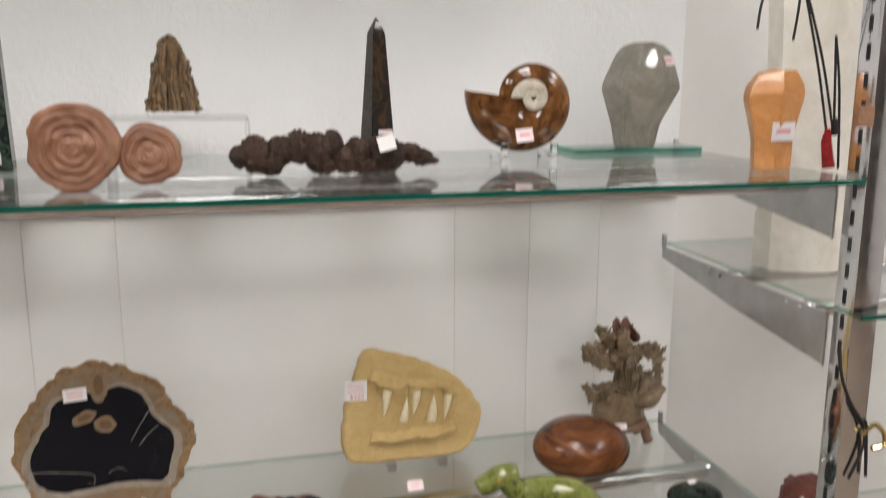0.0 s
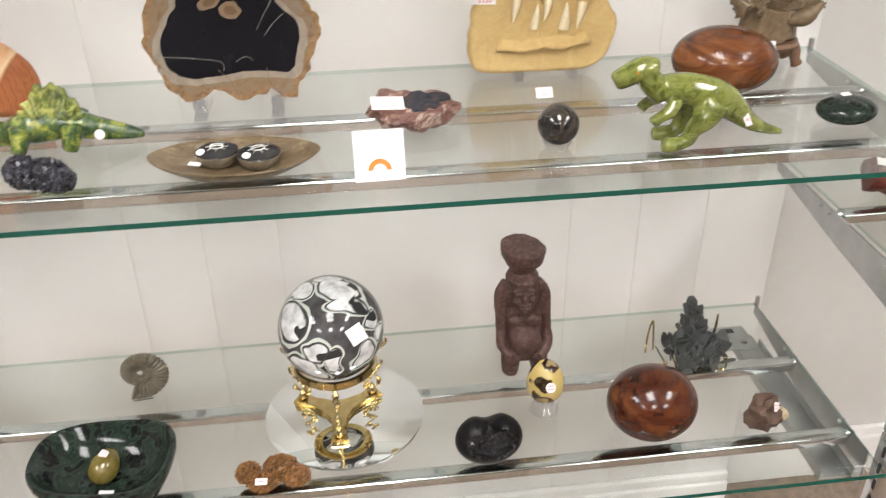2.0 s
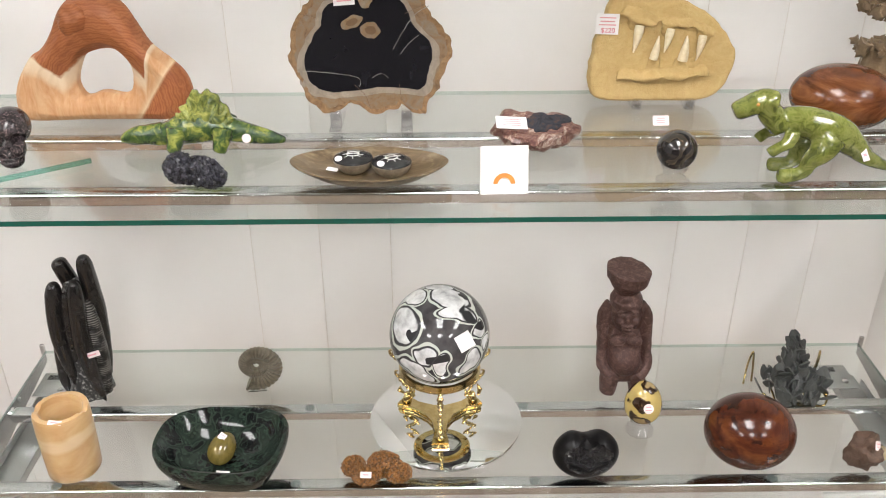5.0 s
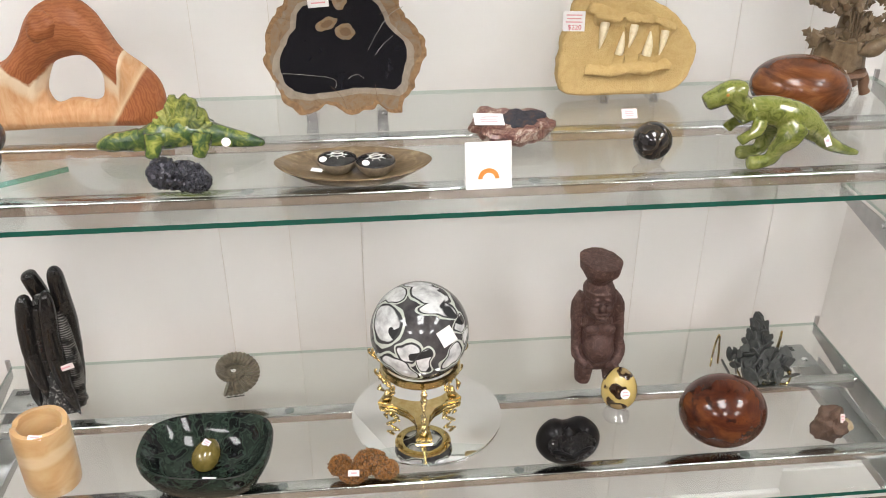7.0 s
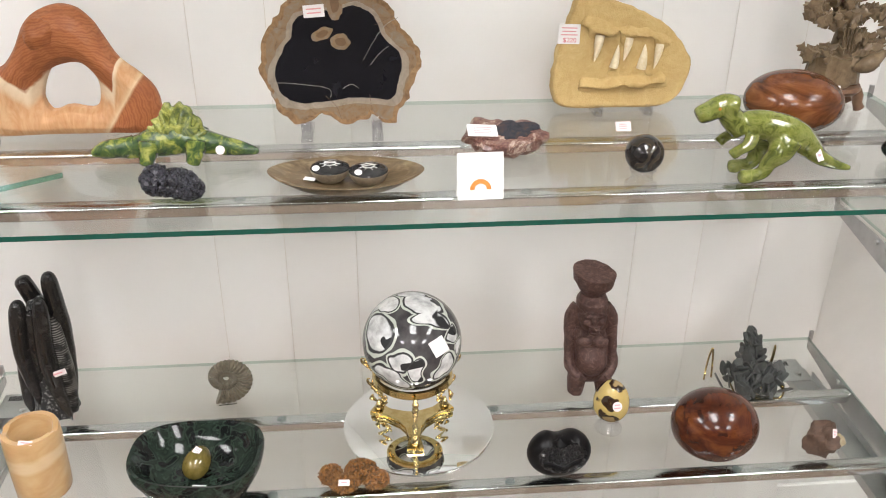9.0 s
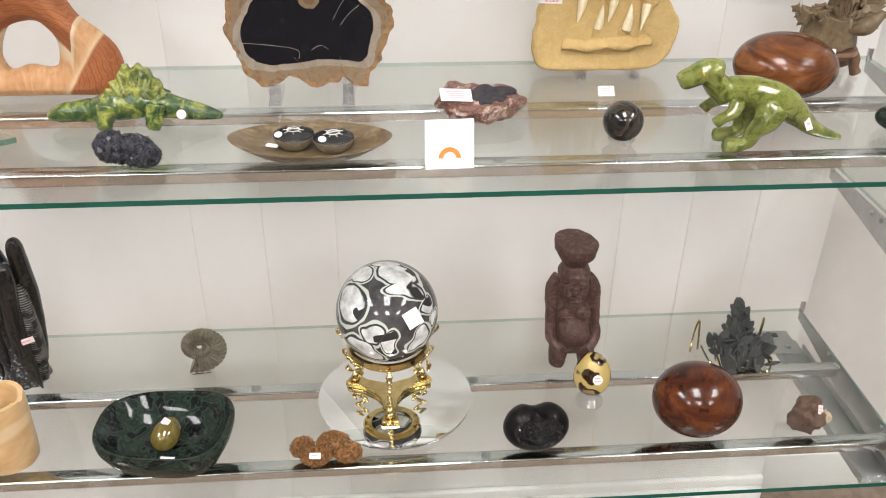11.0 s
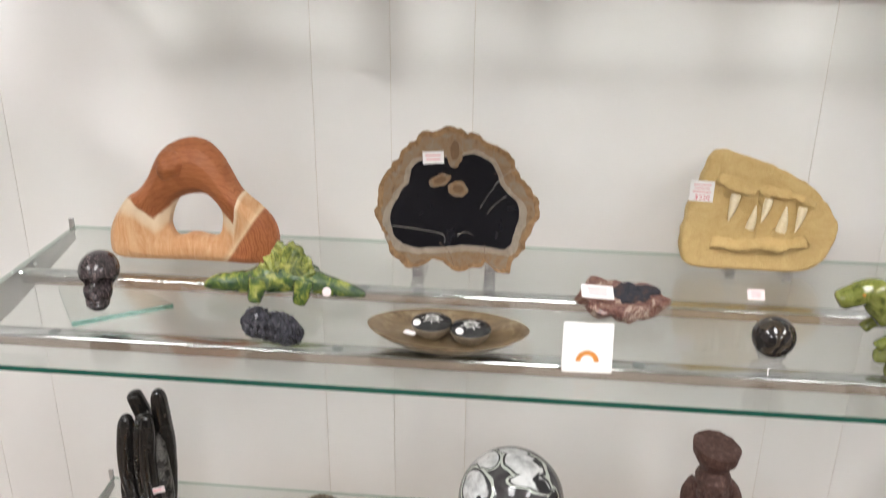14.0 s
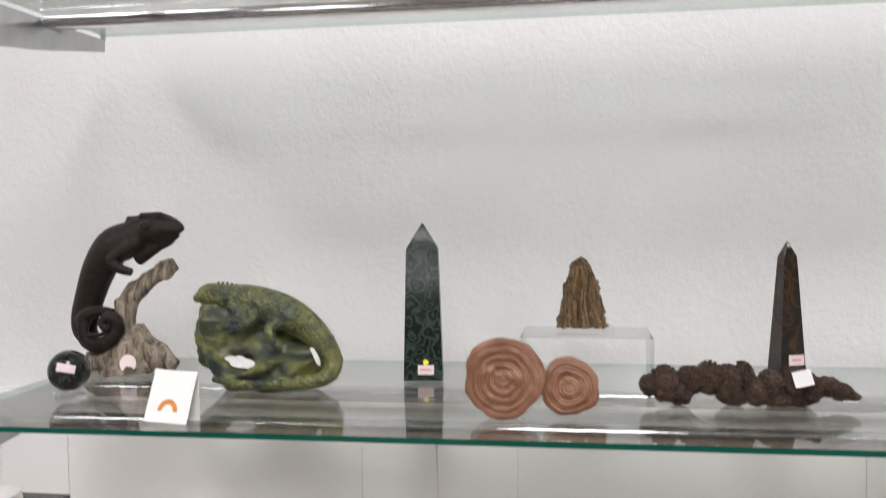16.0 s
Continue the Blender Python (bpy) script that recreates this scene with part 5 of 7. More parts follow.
for p, q in zip(rings, rings[1:]):
    for k in range(64):
        bm.faces.new((p[k], p[(k + 1) % 64], q[(k + 1) % 64], q[k]))
bm.faces.new(rings[0][::-1])
bm.faces.new(rings[-1])
part("body", bm, M["dish"], ds)


def dome(x, y, tilt, seed):
    d = thing("stone_dome", "polished dark fossil half-dome with white star pattern in the dish", "polished stone", (x, y, B + 0.0052), tilt, group="polished domes in the dish")
    part("side", lathe([(0.012, 0.0), (0.0165, 0.004), (0.0195, 0.010), (0.0198, 0.0125)], 32), M["dome_side"], d)
    face = part("face", lathe([(0.0197, 0.0126), (0.0190, 0.0140), (0.013, 0.0163), (0.006, 0.0172), (0.0005, 0.0175)], 32), M["dome_stone"], d)
    rng = random.Random(seed)
    bm = bmesh.new()
    up = lambda r: 0.0178 - 14.0 * r * r * (1 if r < 0.013 else 1.08)
    for k in range(8):
        a = k * 0.785 + rng.uniform(-0.15, 0.15)
        tube(bm, [(r * math.cos(a), r * math.sin(a), up(r)) for r in (0.0060, 0.0095, 0.0135, 0.0165)], [0.0005, 0.0007, 0.0006, 0.0002], 6, 0.4)
    tube(bm, [(0.006 * math.cos(a), 0.0055 * math.sin(a), up(0.006)) for a in [6.283 * k / 16 for k in range(17)]], 0.0006, 6)
    tube(bm, [(-0.006, 0.0, up(0.003)), (0.006, 0.0008, up(0.003))], 0.0006, 6)
    part("star", bm, M["shell_white"], face, "white mineral star")
    tag(d, (-0.0135, -0.0085, 0.0158), 0.0075, 0.006, (-68, 0, -10), 0, True)
    return d


dome(-0.106, -0.312, 0, 1)
dome(-0.068, -0.321, 20, 2)
tag(ds, (-0.036, -0.004, 0.0100), 0.012, 0.005, (-75, 0, -20), 0)

M["white_rim"] = stone("pale_sapwood", ((0.3, (0.19, 0.155, 0.12)), (0.6, (0.30, 0.255, 0.205)), (0.8, (0.42, 0.365, 0.30))), 60, rough=0.3)
# petrified wood slice in an acrylic easel
sl = thing("petrified_wood", "polished petrified wood slice with black core and tan rim", "fossil", (-0.0955, -0.172, B + 0.0185))
rim_o = jagged(closed([(-0.060, -0.072), (-0.078, -0.040), (-0.090, 0.000), (-0.076, 0.034), (-0.062, 0.052), (-0.042, 0.072), (-0.010, 0.083), (0.018, 0.076), (0.050, 0.058), (0.070, 0.030), (0.088, 0.004), (0.080, -0.036), (0.062, -0.070), (0.050, -0.076), (0.030, -0.070), (0.005, -0.077), (-0.020, -0.066), (-0.042, -0.076)], 7), 0.085, 60, 2.0)
core_o = jagged(closed([(-0.046, -0.052), (-0.066, -0.040), (-0.070, -0.010), (-0.056, 0.018), (-0.046, 0.042), (-0.020, 0.050), (0.000, 0.050), (0.020, 0.056), (0.036, 0.046), (0.050, 0.020), (0.068, 0.000), (0.064, -0.034), (0.052, -0.050), (0.018, -0.046), (-0.012, -0.050)], 6), 0.05, 60, 5.0)
bm = slab(rim_o, 0.010)
bm.normal_update()
for f in bm.faces:
    f.material_index = 0 if f.normal.y < -0.9 else 1
rim = part("rim", bm, (M["petrified_rim"], M["petrified_bark"]), sl, "tan and grey rim with rough bark edge", smooth=False)
LEAN_BACK = -9
rim.matrix_basis = pose(0, 0, 0.0725, LEAN_BACK, 0, 0) @ Matrix.Diagonal((0.985, 1, 0.970, 1))
bm = bmesh.new()
inner = [(x * 0.93, z * 0.93) for x, z in rim_o]
bark = [bm.verts.new((x, -0.0001 - 0.0012 * (k % 3 > 0), z)) for k, (x, z) in enumerate(rim_o)]
band = [bm.verts.new((x, -0.0004, z)) for x, z in jagged(inner, 0.03, 70, 1.0)]
for k in range(len(bark)):
    bm.faces.new((bark[k], bark[(k + 1) % len(bark)], band[(k + 1) % len(bark)], band[k]))
bmesh.ops.recalc_face_normals(bm, faces=bm.faces)
part("bark_band", bm, M["petrified_bark"], rim, "brown bark band")
pale = part("pale_band", slab(jagged([(x * 1.12, z * 1.11 - 0.002) for x, z in core_o], 0.03, 90, 4.0), 0.0005), M["white_rim"], rim, "pale grey sapwood band", smooth=False)
pale.location = (0, -0.0007, 0)
core = part("core", slab(core_o, 0.0012), M["petrified_core"], rim, "polished black core", smooth=False)
core.location = (0, -0.0011, 0)
for (x, z, rx, rz, rot) in ((-0.018, 0.025, 0.0125, 0.0065, -25), (0.002, 0.016, 0.0115, 0.0085, 10), (-0.003, 0.058, 0.009, 0.019, 0)):
    for k, mat in ((1.0, "petrified_rim"), (0.55, "brown_vein")):
        o = jagged([(rx * k * math.cos(6.283 * j / 22), rz * k * math.sin(6.283 * j / 22)) for j in range(22)], 0.2, 160, x * 50)
        ob = part("knot", slab(o, 0.0003), M[mat], core, "tan knot", smooth=False)
        ob.matrix_basis = pose(x, -0.0004 if k == 1 else -0.0006, z, 0, rot, 0)
for pts, mat in (([(-0.080, -0.028), (-0.05, -0.030), (-0.014, -0.036), (-0.012, -0.046)], "white_vein"), ([(0.026, -0.004), (0.036, 0.012), (0.050, 0.032), (0.066, 0.042)], "white_vein"), ([(0.034, -0.010), (0.044, 0.002), (0.054, 0.010)], "white_vein"), ([(0.002, -0.036), (0.012, -0.032), (0.020, -0.036)], "white_vein"), ([(-0.018, -0.044), (-0.006, -0.056), (0.000, -0.072)], "brown_vein"), ([(0.032, -0.044), (0.034, -0.058), (0.040, -0.070)], "brown_vein"), ([(-0.076, 0.034), (-0.056, 0.030)], "brown_vein"), ([(0.040, 0.034), (0.062, 0.044)], "brown_vein")):
    bm = bmesh.new()
    q = smooth_path([(x, -0.0013, z) for x, z in pts], 6)
    q = [p + Vector((0.0008 * noise.noise(p * 300), 0, 0.0008 * noise.noise(p * 350))) for p in q]
    tube(bm, q, [0.00030 + 0.00025 * noise.noise(p * 200) for p in q], 6)
    part("crack", bm, M[mat], rim, "thin pale crack")
t = tag(rim, (-0.026, -0.0022, 0.050), 0.023, 0.0135, (0, -4, 0), 2)
for x in (-0.040, 0.039):
    s = thing("display_stand", "clear acrylic easel foot under the petrified wood slice", "display stand", (-0.0955 + x, -0.190, B), group="acrylic easels")
    part("post", box(-0.0055, 0.004, 0.0003, 0.0055, 0.016, 0.0265, 0.001), M["foot_acrylic"], s)
    part("lip", box(-0.0055, -0.004, 0.012, 0.0055, 0.0037, 0.0215, 0.001), M["foot_acrylic"], s)
    part("foot", box(-0.0065, -0.006, 0.0002, 0.0065, 0.055, 0.003, 0.0005), M["foot_acrylic"], s)

# fossil jaw plaque
jw = thing("fossil_plaque", "sandy yellow matrix slab with fossil jaw and five teeth", "fossil", (0.241, -0.122, B + 0.0075))
out = jagged(closed([(-0.070, 0.002), (-0.084, 0.022), (-0.082, 0.060), (-0.070, 0.100), (-0.058, 0.136), (-0.040, 0.142), (0.010, 0.126), (0.052, 0.104), (0.080, 0.072), (0.086, 0.048), (0.074, 0.016), (0.050, 0.001), (0.0, 0.0)], 6), 0.02, 60, 3.0)
bm = slab(out, 0.022)
slabbed = part("matrix", bm, M["plaque"], jw, "rough sandy matrix", smooth=False)
slabbed.matrix_basis = pose(0, 0, 0, -10, 0, 0) @ Matrix.Diagonal((0.995, 1, 0.945, 1))
bv = slabbed.modifiers.new("worn", "BEVEL")
bv.width, bv.segments, bv.limit_method, bv.angle_limit = 0.005, 3, "ANGLE", radians(50)
bm = bmesh.new()
for pts, r in (([(-0.048, -0.001, 0.114), (-0.030, -0.003, 0.104), (-0.006, -0.003, 0.100), (0.020, -0.003, 0.096), (0.045, -0.003, 0.090), (0.060, -0.001, 0.084)], [0.012, 0.013, 0.010, 0.009, 0.008, 0.006]), ([(-0.052, -0.001, 0.036), (-0.030, -0.002, 0.034), (0.000, -0.003, 0.037), (0.030, -0.003, 0.037), (0.052, -0.001, 0.042)], [0.011, 0.013, 0.013, 0.012, 0.011])):
    tube(bm, smooth_path(pts, 4), [r[min(i // 4, len(r) - 1)] for i in range(4 * (len(pts) - 1) + 1)], 12, 0.32)
for x, z in ((-0.012, 0.048), (0.022, 0.046), (-0.032, 0.092), (0.004, 0.088), (0.044, 0.080)):
    ball(bm, (x, -0.002, z), (0.009, 0.0042, 0.011), 3)
roughen(bm, 0.0045, 70, 1)
bmesh.ops.translate(bm, vec=(0, 0.0026, 0), verts=bm.verts)
jb = part("jaw_bone", bm, M["plaque"], slabbed, "ochre jaw bone in relief")
fuse(jb, 0.002, 2)
for x, z, x2, z2, r in ((-0.030, 0.092, -0.036, 0.060, 0.0062), (0.006, 0.088, 0.000, 0.060, 0.0055), (0.044, 0.080, 0.038, 0.050, 0.0055), (-0.012, 0.052, -0.007, 0.080, 0.0055), (0.022, 0.050, 0.026, 0.080, 0.0065)):
    bm = bmesh.new()
    a, b = Vector((x, -0.0042, z)), Vector((x2, -0.0040, z2))
    tube(bm, [a.lerp(b, k / 5) + Vector((0, -0.002 * math.sin(3.14 * k / 5), 0)) for k in range(6)], [0.88 * r * f_ for f_ in (1.0, 1.0, 0.86, 0.66, 0.42, 0.12)], 12)
    part("tooth", bm, M["tooth"], slabbed, "cream fossil tooth")
t = tag(slabbed, (-0.067, -0.0008, 0.094), 0.0265, 0.0245, (0, 2, 0), 0)
bm = bmesh.new()
for k, l in enumerate((0.0095, 0.0085, 0.0100)):
    box(-l, -0.00065, 0.0075 - 0.0042 * k - 0.0007, l, -0.0004, 0.0075 - 0.0042 * k + 0.0007, 0, bm)
part("writing", bm, M["faint_ink"], t, smooth=False)
cu = bpy.data.curves.new("price", "FONT")
cu.body, cu.size, cu.align_x, cu.extrude = "$220", 0.0082, "CENTER", 0.0001
cu.materials.append(M["ink"])
pr = new("price", cu)
pr.parent = t
pr.matrix_basis = pose(0.001, -0.0006, -0.0100, 90, 0, 0)
for x in (-0.028, 0.034):
    s = thing("display_stand", "clear acrylic easel foot under the jaw plaque", "display stand", (0.240 + x, -0.128, B), group="acrylic easels")
    part("lip", box(-0.005, -0.006, 0.0003, 0.005, -0.002, 0.014, 0.001), M["foot_acrylic"], s)
    part("post", box(-0.005, -0.0018, 0.0003, 0.005, 0.030, 0.0070, 0.001), M["foot_acrylic"], s)

# agate nodule with its label
ag = thing("agate_nodule", "cut agate nodule with black polished face and reddish rind", "mineral", (0.079, -0.240, B))
bm = bmesh.new()
ball(bm, (0, 0, 0.017), (0.046, 0.026, 0.020), 4)
roughen(bm, 0.0095, 48, 7, 6)
for v in bm.verts:
    v.co.z = max(v.co.z, 0)
    lim = 0.0275 + 0.35 * v.co.y
    if v.co.z > lim:
        v.co.z = lim
body = part("rind", bm, M["agate_skin"], ag)
o = jagged([(0.025 * math.cos(6.283 * j / 48), 0.0145 * math.sin(6.283 * j / 48)) for j in range(48)], 0.5, 75, 2.0)
bm = slab(o, 0.001)
fc = part("face", bm, M["agate_face"], ag, "polished black and grey agate face", smooth=False)
fc.matrix_basis = pose(0.012, -0.002, 0.0272, -90 + 19, 0, 0)
tag(ag, (-0.024, -0.006, 0.0285), 0.033, 0.0165, (-62, 5, 6), 4)

# loose price tag lying on the glass
lt = thing("loose_price_tag", "small paper price tag lying on the glass shelf", "price tag", (0.2285, -0.184, B + 0.0062))
tag(lt, (0, 0, 0), 0.018, 0.012, (-42, 0, 0), 3, mat="pink_tag", name="paper")
part("wedge", box(-0.006, 0.001, -0.006, 0.006, 0.006, -0.001), M["acrylic"], lt, "clear wedge behind the tag", smooth=False)

arch_card((0.0395, -0.350, B + 0.0003), 1.5, "folded white card with orange arch on the middle shelf")

# small swirled sphere on a clear stand
ring_stand("sphere_stand", (0.205, -0.338, B + 0.0002), 0.0165, 0.019, "clear acrylic pedestal under the small dark sphere")
ss = thing("stone_sphere", "small black and brown swirled stone sphere on a clear stand", "stone sphere", (0.205, -0.338, B + 0.0165))
bm = bmesh.new()
ball(bm, (0, 0, 0.0187), 0.0192, 4)
part("body", bm, M["swirl"], ss)

# upright dinosaur, lime glaze
dn = thing("dinosaur_figurine", "shiny lime-green stone dinosaur standing on two legs", "figurine", (0.338, -0.320, B))
bm = bmesh.new()
tube(bm, smooth_path([(-0.036, 0, 0.064), (-0.018, 0, 0.063), (0.004, 0, 0.057), (0.026, 0, 0.048), (0.044, 0, 0.034), (0.060, 0, 0.020), (0.078, 0, 0.011), (0.095, 0, 0.006)], 4),
     [0.010, 0.0115, 0.0125, 0.0135, 0.0145, 0.0155, 0.0165, 0.017, 0.0175, 0.0178, 0.018, 0.018, 0.0175, 0.017, 0.016, 0.0148, 0.0135, 0.0122, 0.011, 0.010, 0.009, 0.0082, 0.0074, 0.0066, 0.006, 0.0052, 0.0045, 0.0036, 0.0026], 16)
tube(bm, [(-0.030, 0, 0.058), (-0.042, 0, 0.069), (-0.049, 0, 0.079)], [0.0145, 0.0125, 0.0115], 14)
tube(bm, smooth_path([(-0.040, 0, 0.082), (-0.052, 0, 0.084), (-0.064, 0, 0.078), (-0.078, 0, 0.071)], 4), [0.0115, 0.0122, 0.0126, 0.0126, 0.0124, 0.012, 0.0120, 0.0116, 0.0112, 0.0108, 0.0104, 0.0096, 0.0074], 14)
for s in (-1, 1):
    tube(bm, smooth_path([(0.016, s * 0.010, 0.046), (0.006, s * 0.016, 0.032), (-0.002, s * 0.015, 0.022), (-0.006, s * 0.014, 0.010), (-0.020, s * 0.014, 0.006), (-0.030, s * 0.014, 0.006)], 3), [0.015, 0.0148, 0.014, 0.0125, 0.011, 0.0098, 0.0088, 0.008, 0.0076, 0.0074, 0.0072, 0.0076, 0.008, 0.0082, 0.0076, 0.006], 12)
    tube(bm, smooth_path([(-0.022, s * 0.012, 0.052), (-0.028, s * 0.018, 0.044), (-0.036, s * 0.019, 0.040), (-0.044, s * 0.018, 0.033)], 3), [0.008, 0.0075, 0.0072, 0.0068, 0.0064, 0.006, 0.0057, 0.0058, 0.006, 0.0055], 10)
body = part("body", bm, M["lime_glaze"], dn)
fuse(body, 0.0016, 2, 0.45)
for s in (-1, 1):
    bm = bmesh.new()
    ball(bm, (-0.060, s * 0.0108, 0.0835), 0.0018, 2)
    part("eye", bm, M["eye"], dn, "amber bead eye")
    bm = bmesh.new()
    tube(bm, smooth_path([(-0.074, s * 0.0092, 0.0675), (-0.068, s * 0.0104, 0.070), (-0.060, s * 0.0112, 0.0735)], 4), 0.0005, 6)
    part("mouth_line", bm, M["dark"], dn)
dn.scale = (1.0, 1.0, 0.92)
tag(dn, (0.0515, -0.0128, 0.028), 0.006, 0.0125, (-20, -20, 0), 1, mat="pink_tag")

# large wooden egg
b = thing("wooden_egg", "large polished brown wooden egg behind the lime dinosaur", "wooden egg", (0.424, -0.192, B))
bm = bmesh.new()
ball(bm, (0, 0, 0.0355), (0.0575, 0.047, 0.0355), 5, Euler((0, radians(3), 0)).to_matrix())
part("body", bm, M["banded_wood"], b)

# carved flower group
fl = thing("flower_carving", "tan and red carved soapstone flower group on a brown foot", "stone carving", (0.512, -0.112, B))
bm = bmesh.new()
for s in (-1, 1):
    for yy in (-0.014, 0.016):
        tube(bm, smooth_path([(s * 0.014, yy * 0.6, 0.026), (s * 0.026, yy, 0.022), (s * 0.029, yy, 0.010), (s * 0.033, yy, 0.002)], 3), [0.008, 0.0085, 0.008, 0.0075, 0.007, 0.0065, 0.006, 0.006, 0.0065, 0.007], 10)
lathe([(0.020, 0.018), (0.030, 0.022), (0.034, 0.027), (0.032, 0.031), (0.020, 0.031)], 24, bm)
part("foot", bm, M["brown_soapstone"], fl, "brown carved foot")
rng = random.Random(31)
bm = bmesh.new()
tube(bm, [(0.0, 0.004, 0.030), (0.0, 0.004, 0.060), (0.002, 0.004, 0.100), (0.0, 0.004, 0.150)], [0.012, 0.010, 0.008, 0.006], 14)
roughen(bm, 0.004, 70, 3)
part("stump", bm, M["soapstone"], fl)
bm = lathe([(0.030, 0.0315), (0.0335, 0.034), (0.0325, 0.044), (0.0305, 0.060), (0.031, 0.068), (0.024, 0.069), (0.022, 0.060)], 48)
for v in bm.verts:
    a = math.atan2(v.co.y, v.co.x)
    k = 1 + 0.035 * math.sin(14 * a + 30 * v.co.z)
    v.co = Vector((v.co.x * k - 0.004, v.co.y * k * 0.8, v.co.z + 0.002 * math.sin(5 * a)))
part("basket", bm, M["soapstone"], fl, "ribbed tan carved basket")
for k in range(230):
    side = -1 if k % 2 else 1
    z = (0.066, 0.070, 0.074, 0.112, 0.116, 0.122, 0.090, 0.140)[k % 8] + rng.uniform(-0.008, 0.008)
    reach = 0.044 if z < 0.13 else 0.024
    x, y = side * rng.uniform(0.0, 1.12) * reach - 0.004, rng.uniform(-0.024, 0.004)
    r = rng.uniform(0.0045, 0.0085)
    bm = bmesh.new()
    ball(bm, (0, 0, 0), 1.0, 2)
    for v in bm.verts:
        taper = 1 - 0.75 * abs(v.co.z) ** 1.5
        lobe = 1 + 0.28 * math.cos(5 * math.atan2(v.co.z, v.co.x))
        v.co = Vector((v.co.x * r * 1.1 * taper * lobe, v.co.y * 0.0013 + 26 * (v.co.x * r) ** 2, v.co.z * r * 1.35 * lobe))
    ob = part("leaf", bm, M["soapstone"], fl)
    ob.matrix_basis = Matrix.Translation((x, y, z)) @ Euler((rng.uniform(-0.6, 0.6), side * rng.uniform(0.2, 1.5), rng.uniform(-0.7, 0.7))).to_matrix().to_4x4()
for k in range(20):
    a = rng.uniform(0, 6.283)
    bm = bmesh.new()
    ball(bm, (0, 0, 0), (0.0072, 0.0026, 0.0092), 2)
    ob = part("petal", bm, M["red_soapstone"], fl, "dark red petal")
    ob.matrix_basis = Matrix.Translation((-0.005 + rng.uniform(-0.014, 0.014), -0.006 + 0.008 * math.sin(a), 0.148 + rng.uniform(-0.012, 0.012))) @ Euler((rng.uniform(-0.5, 0.5), rng.uniform(-0.6, 0.6), a)).to_matrix().to_4x4()
bm = bmesh.new()
tube(bm, smooth_path([(0.008, -0.020, 0.056), (0.022, -0.026, 0.060), (0.034, -0.026, 0.068), (0.044, -0.024, 0.076)], 3), [0.004, 0.006, 0.0085, 0.010, 0.0105, 0.0095, 0.0075, 0.006, 0.005, 0.003], 10)
part("bird", bm, M["soapstone"], fl, "small carved bird")
for k in range(6):
    bm = bmesh.new()
    tube(bm, [(-0.006 + 0.003 * k, -0.018, 0.070), (-0.012 + 0.005 * k, -0.022, 0.105)], 0.0011, 6)
    part("stem", bm, M["soapstone"], fl)
tag(fl, (-0.016, -0.034, 0.034), 0.016, 0.008, (-30, 4, 0), 1)

# green polished disc stone
gd = thing("polished_stone", "dark green polished oval stone with price tag", "polished stone", (0.513, -0.294, B), 10)
bm = bmesh.new()
ball(bm, (0, 0, 0.0135), (0.0315, 0.026, 0.0135), 4)
body = part("body", bm, M["green_marble"], gd)
tag(gd, (0.0, 0.006, 0.0273), 0.010, 0.006, (-80, 0, 0), 0)


# ---- things on the top shelf ----
M["chameleon"] = stone("dark_brown_skin", ((0.3, (0.009, 0.006, 0.005)), (0.7, (0.026, 0.018, 0.014))), 90, rough=0.5, coat=0.0, bump=0.0008, spec=0.2)
mm = Mat("driftwood", 0.7)
grain = mm.noise(30, 5, 0.65, 0.6, at=mm.stretch((4, 4, 0.7), (0, 12, 0)))
M["driftwood"] = mm.base(mm.ramp(grain, (0.38, (0.055, 0.04, 0.028)), (0.5, (0.17, 0.135, 0.10)), (0.66, (0.32, 0.27, 0.21)))).bump(grain, 0.003).m
mm = Mat("iguana_stone", 0.32, coat=0.1, spec=0.3)
sep = mm.node("ShaderNodeSeparateXYZ", Vector=mm.co)
mixed = mm.ramp(mm.mix(0.25, mm.noise(17, 4, 0.6, 0.8), mm.noise(150, 3)), (0.38, (0.016, 0.023, 0.024)), (0.46, (0.045, 0.055, 0.030)), (0.54, (0.115, 0.120, 0.042)), (0.72, (0.21, 0.20, 0.075)))
lichen = Mat("iguana_rock_stone", 0.36, coat=0.1, spec=0.3)
layers = lichen.noise(20, 5, 0.62, 1.4, at=lichen.stretch((0.8, 1, 1.8), (0, 18, 0)))
M["iguana_rock"] = lichen.base(lichen.ramp(layers, (0.38, (0.020, 0.026, 0.027)), (0.46, (0.055, 0.064, 0.034)), (0.54, (0.13, 0.135, 0.046)), (0.74, (0.24, 0.225, 0.09)))).bump(lichen.noise(90, 4), 0.0025).m
M["iguana"] = mm.base(mixed).bump(mm.cells(260), 0.0026, 0.7).m
M["grey_quartz"] = stone("grey_quartz", ((0.3, (0.15, 0.138, 0.112)), (0.7, (0.29, 0.27, 0.225))), 25, rough=0.08, coat=0.7)
M["orange_calcite"] = stone("orange_calcite", ((0.3, (0.42, 0.17, 0.05)), (0.6, (0.56, 0.27, 0.10)), (0.8, (0.66, 0.40, 0.19))), 35, rough=0.25, coat=0.3)
mm = Mat("snakeskin_green", 0.22, spec=0.18)
warp = mm.mix(0.05, mm.co, mm.node("ShaderNodeTexNoise", Scale=30.0, Vector=mm.co).outputs["Color"])
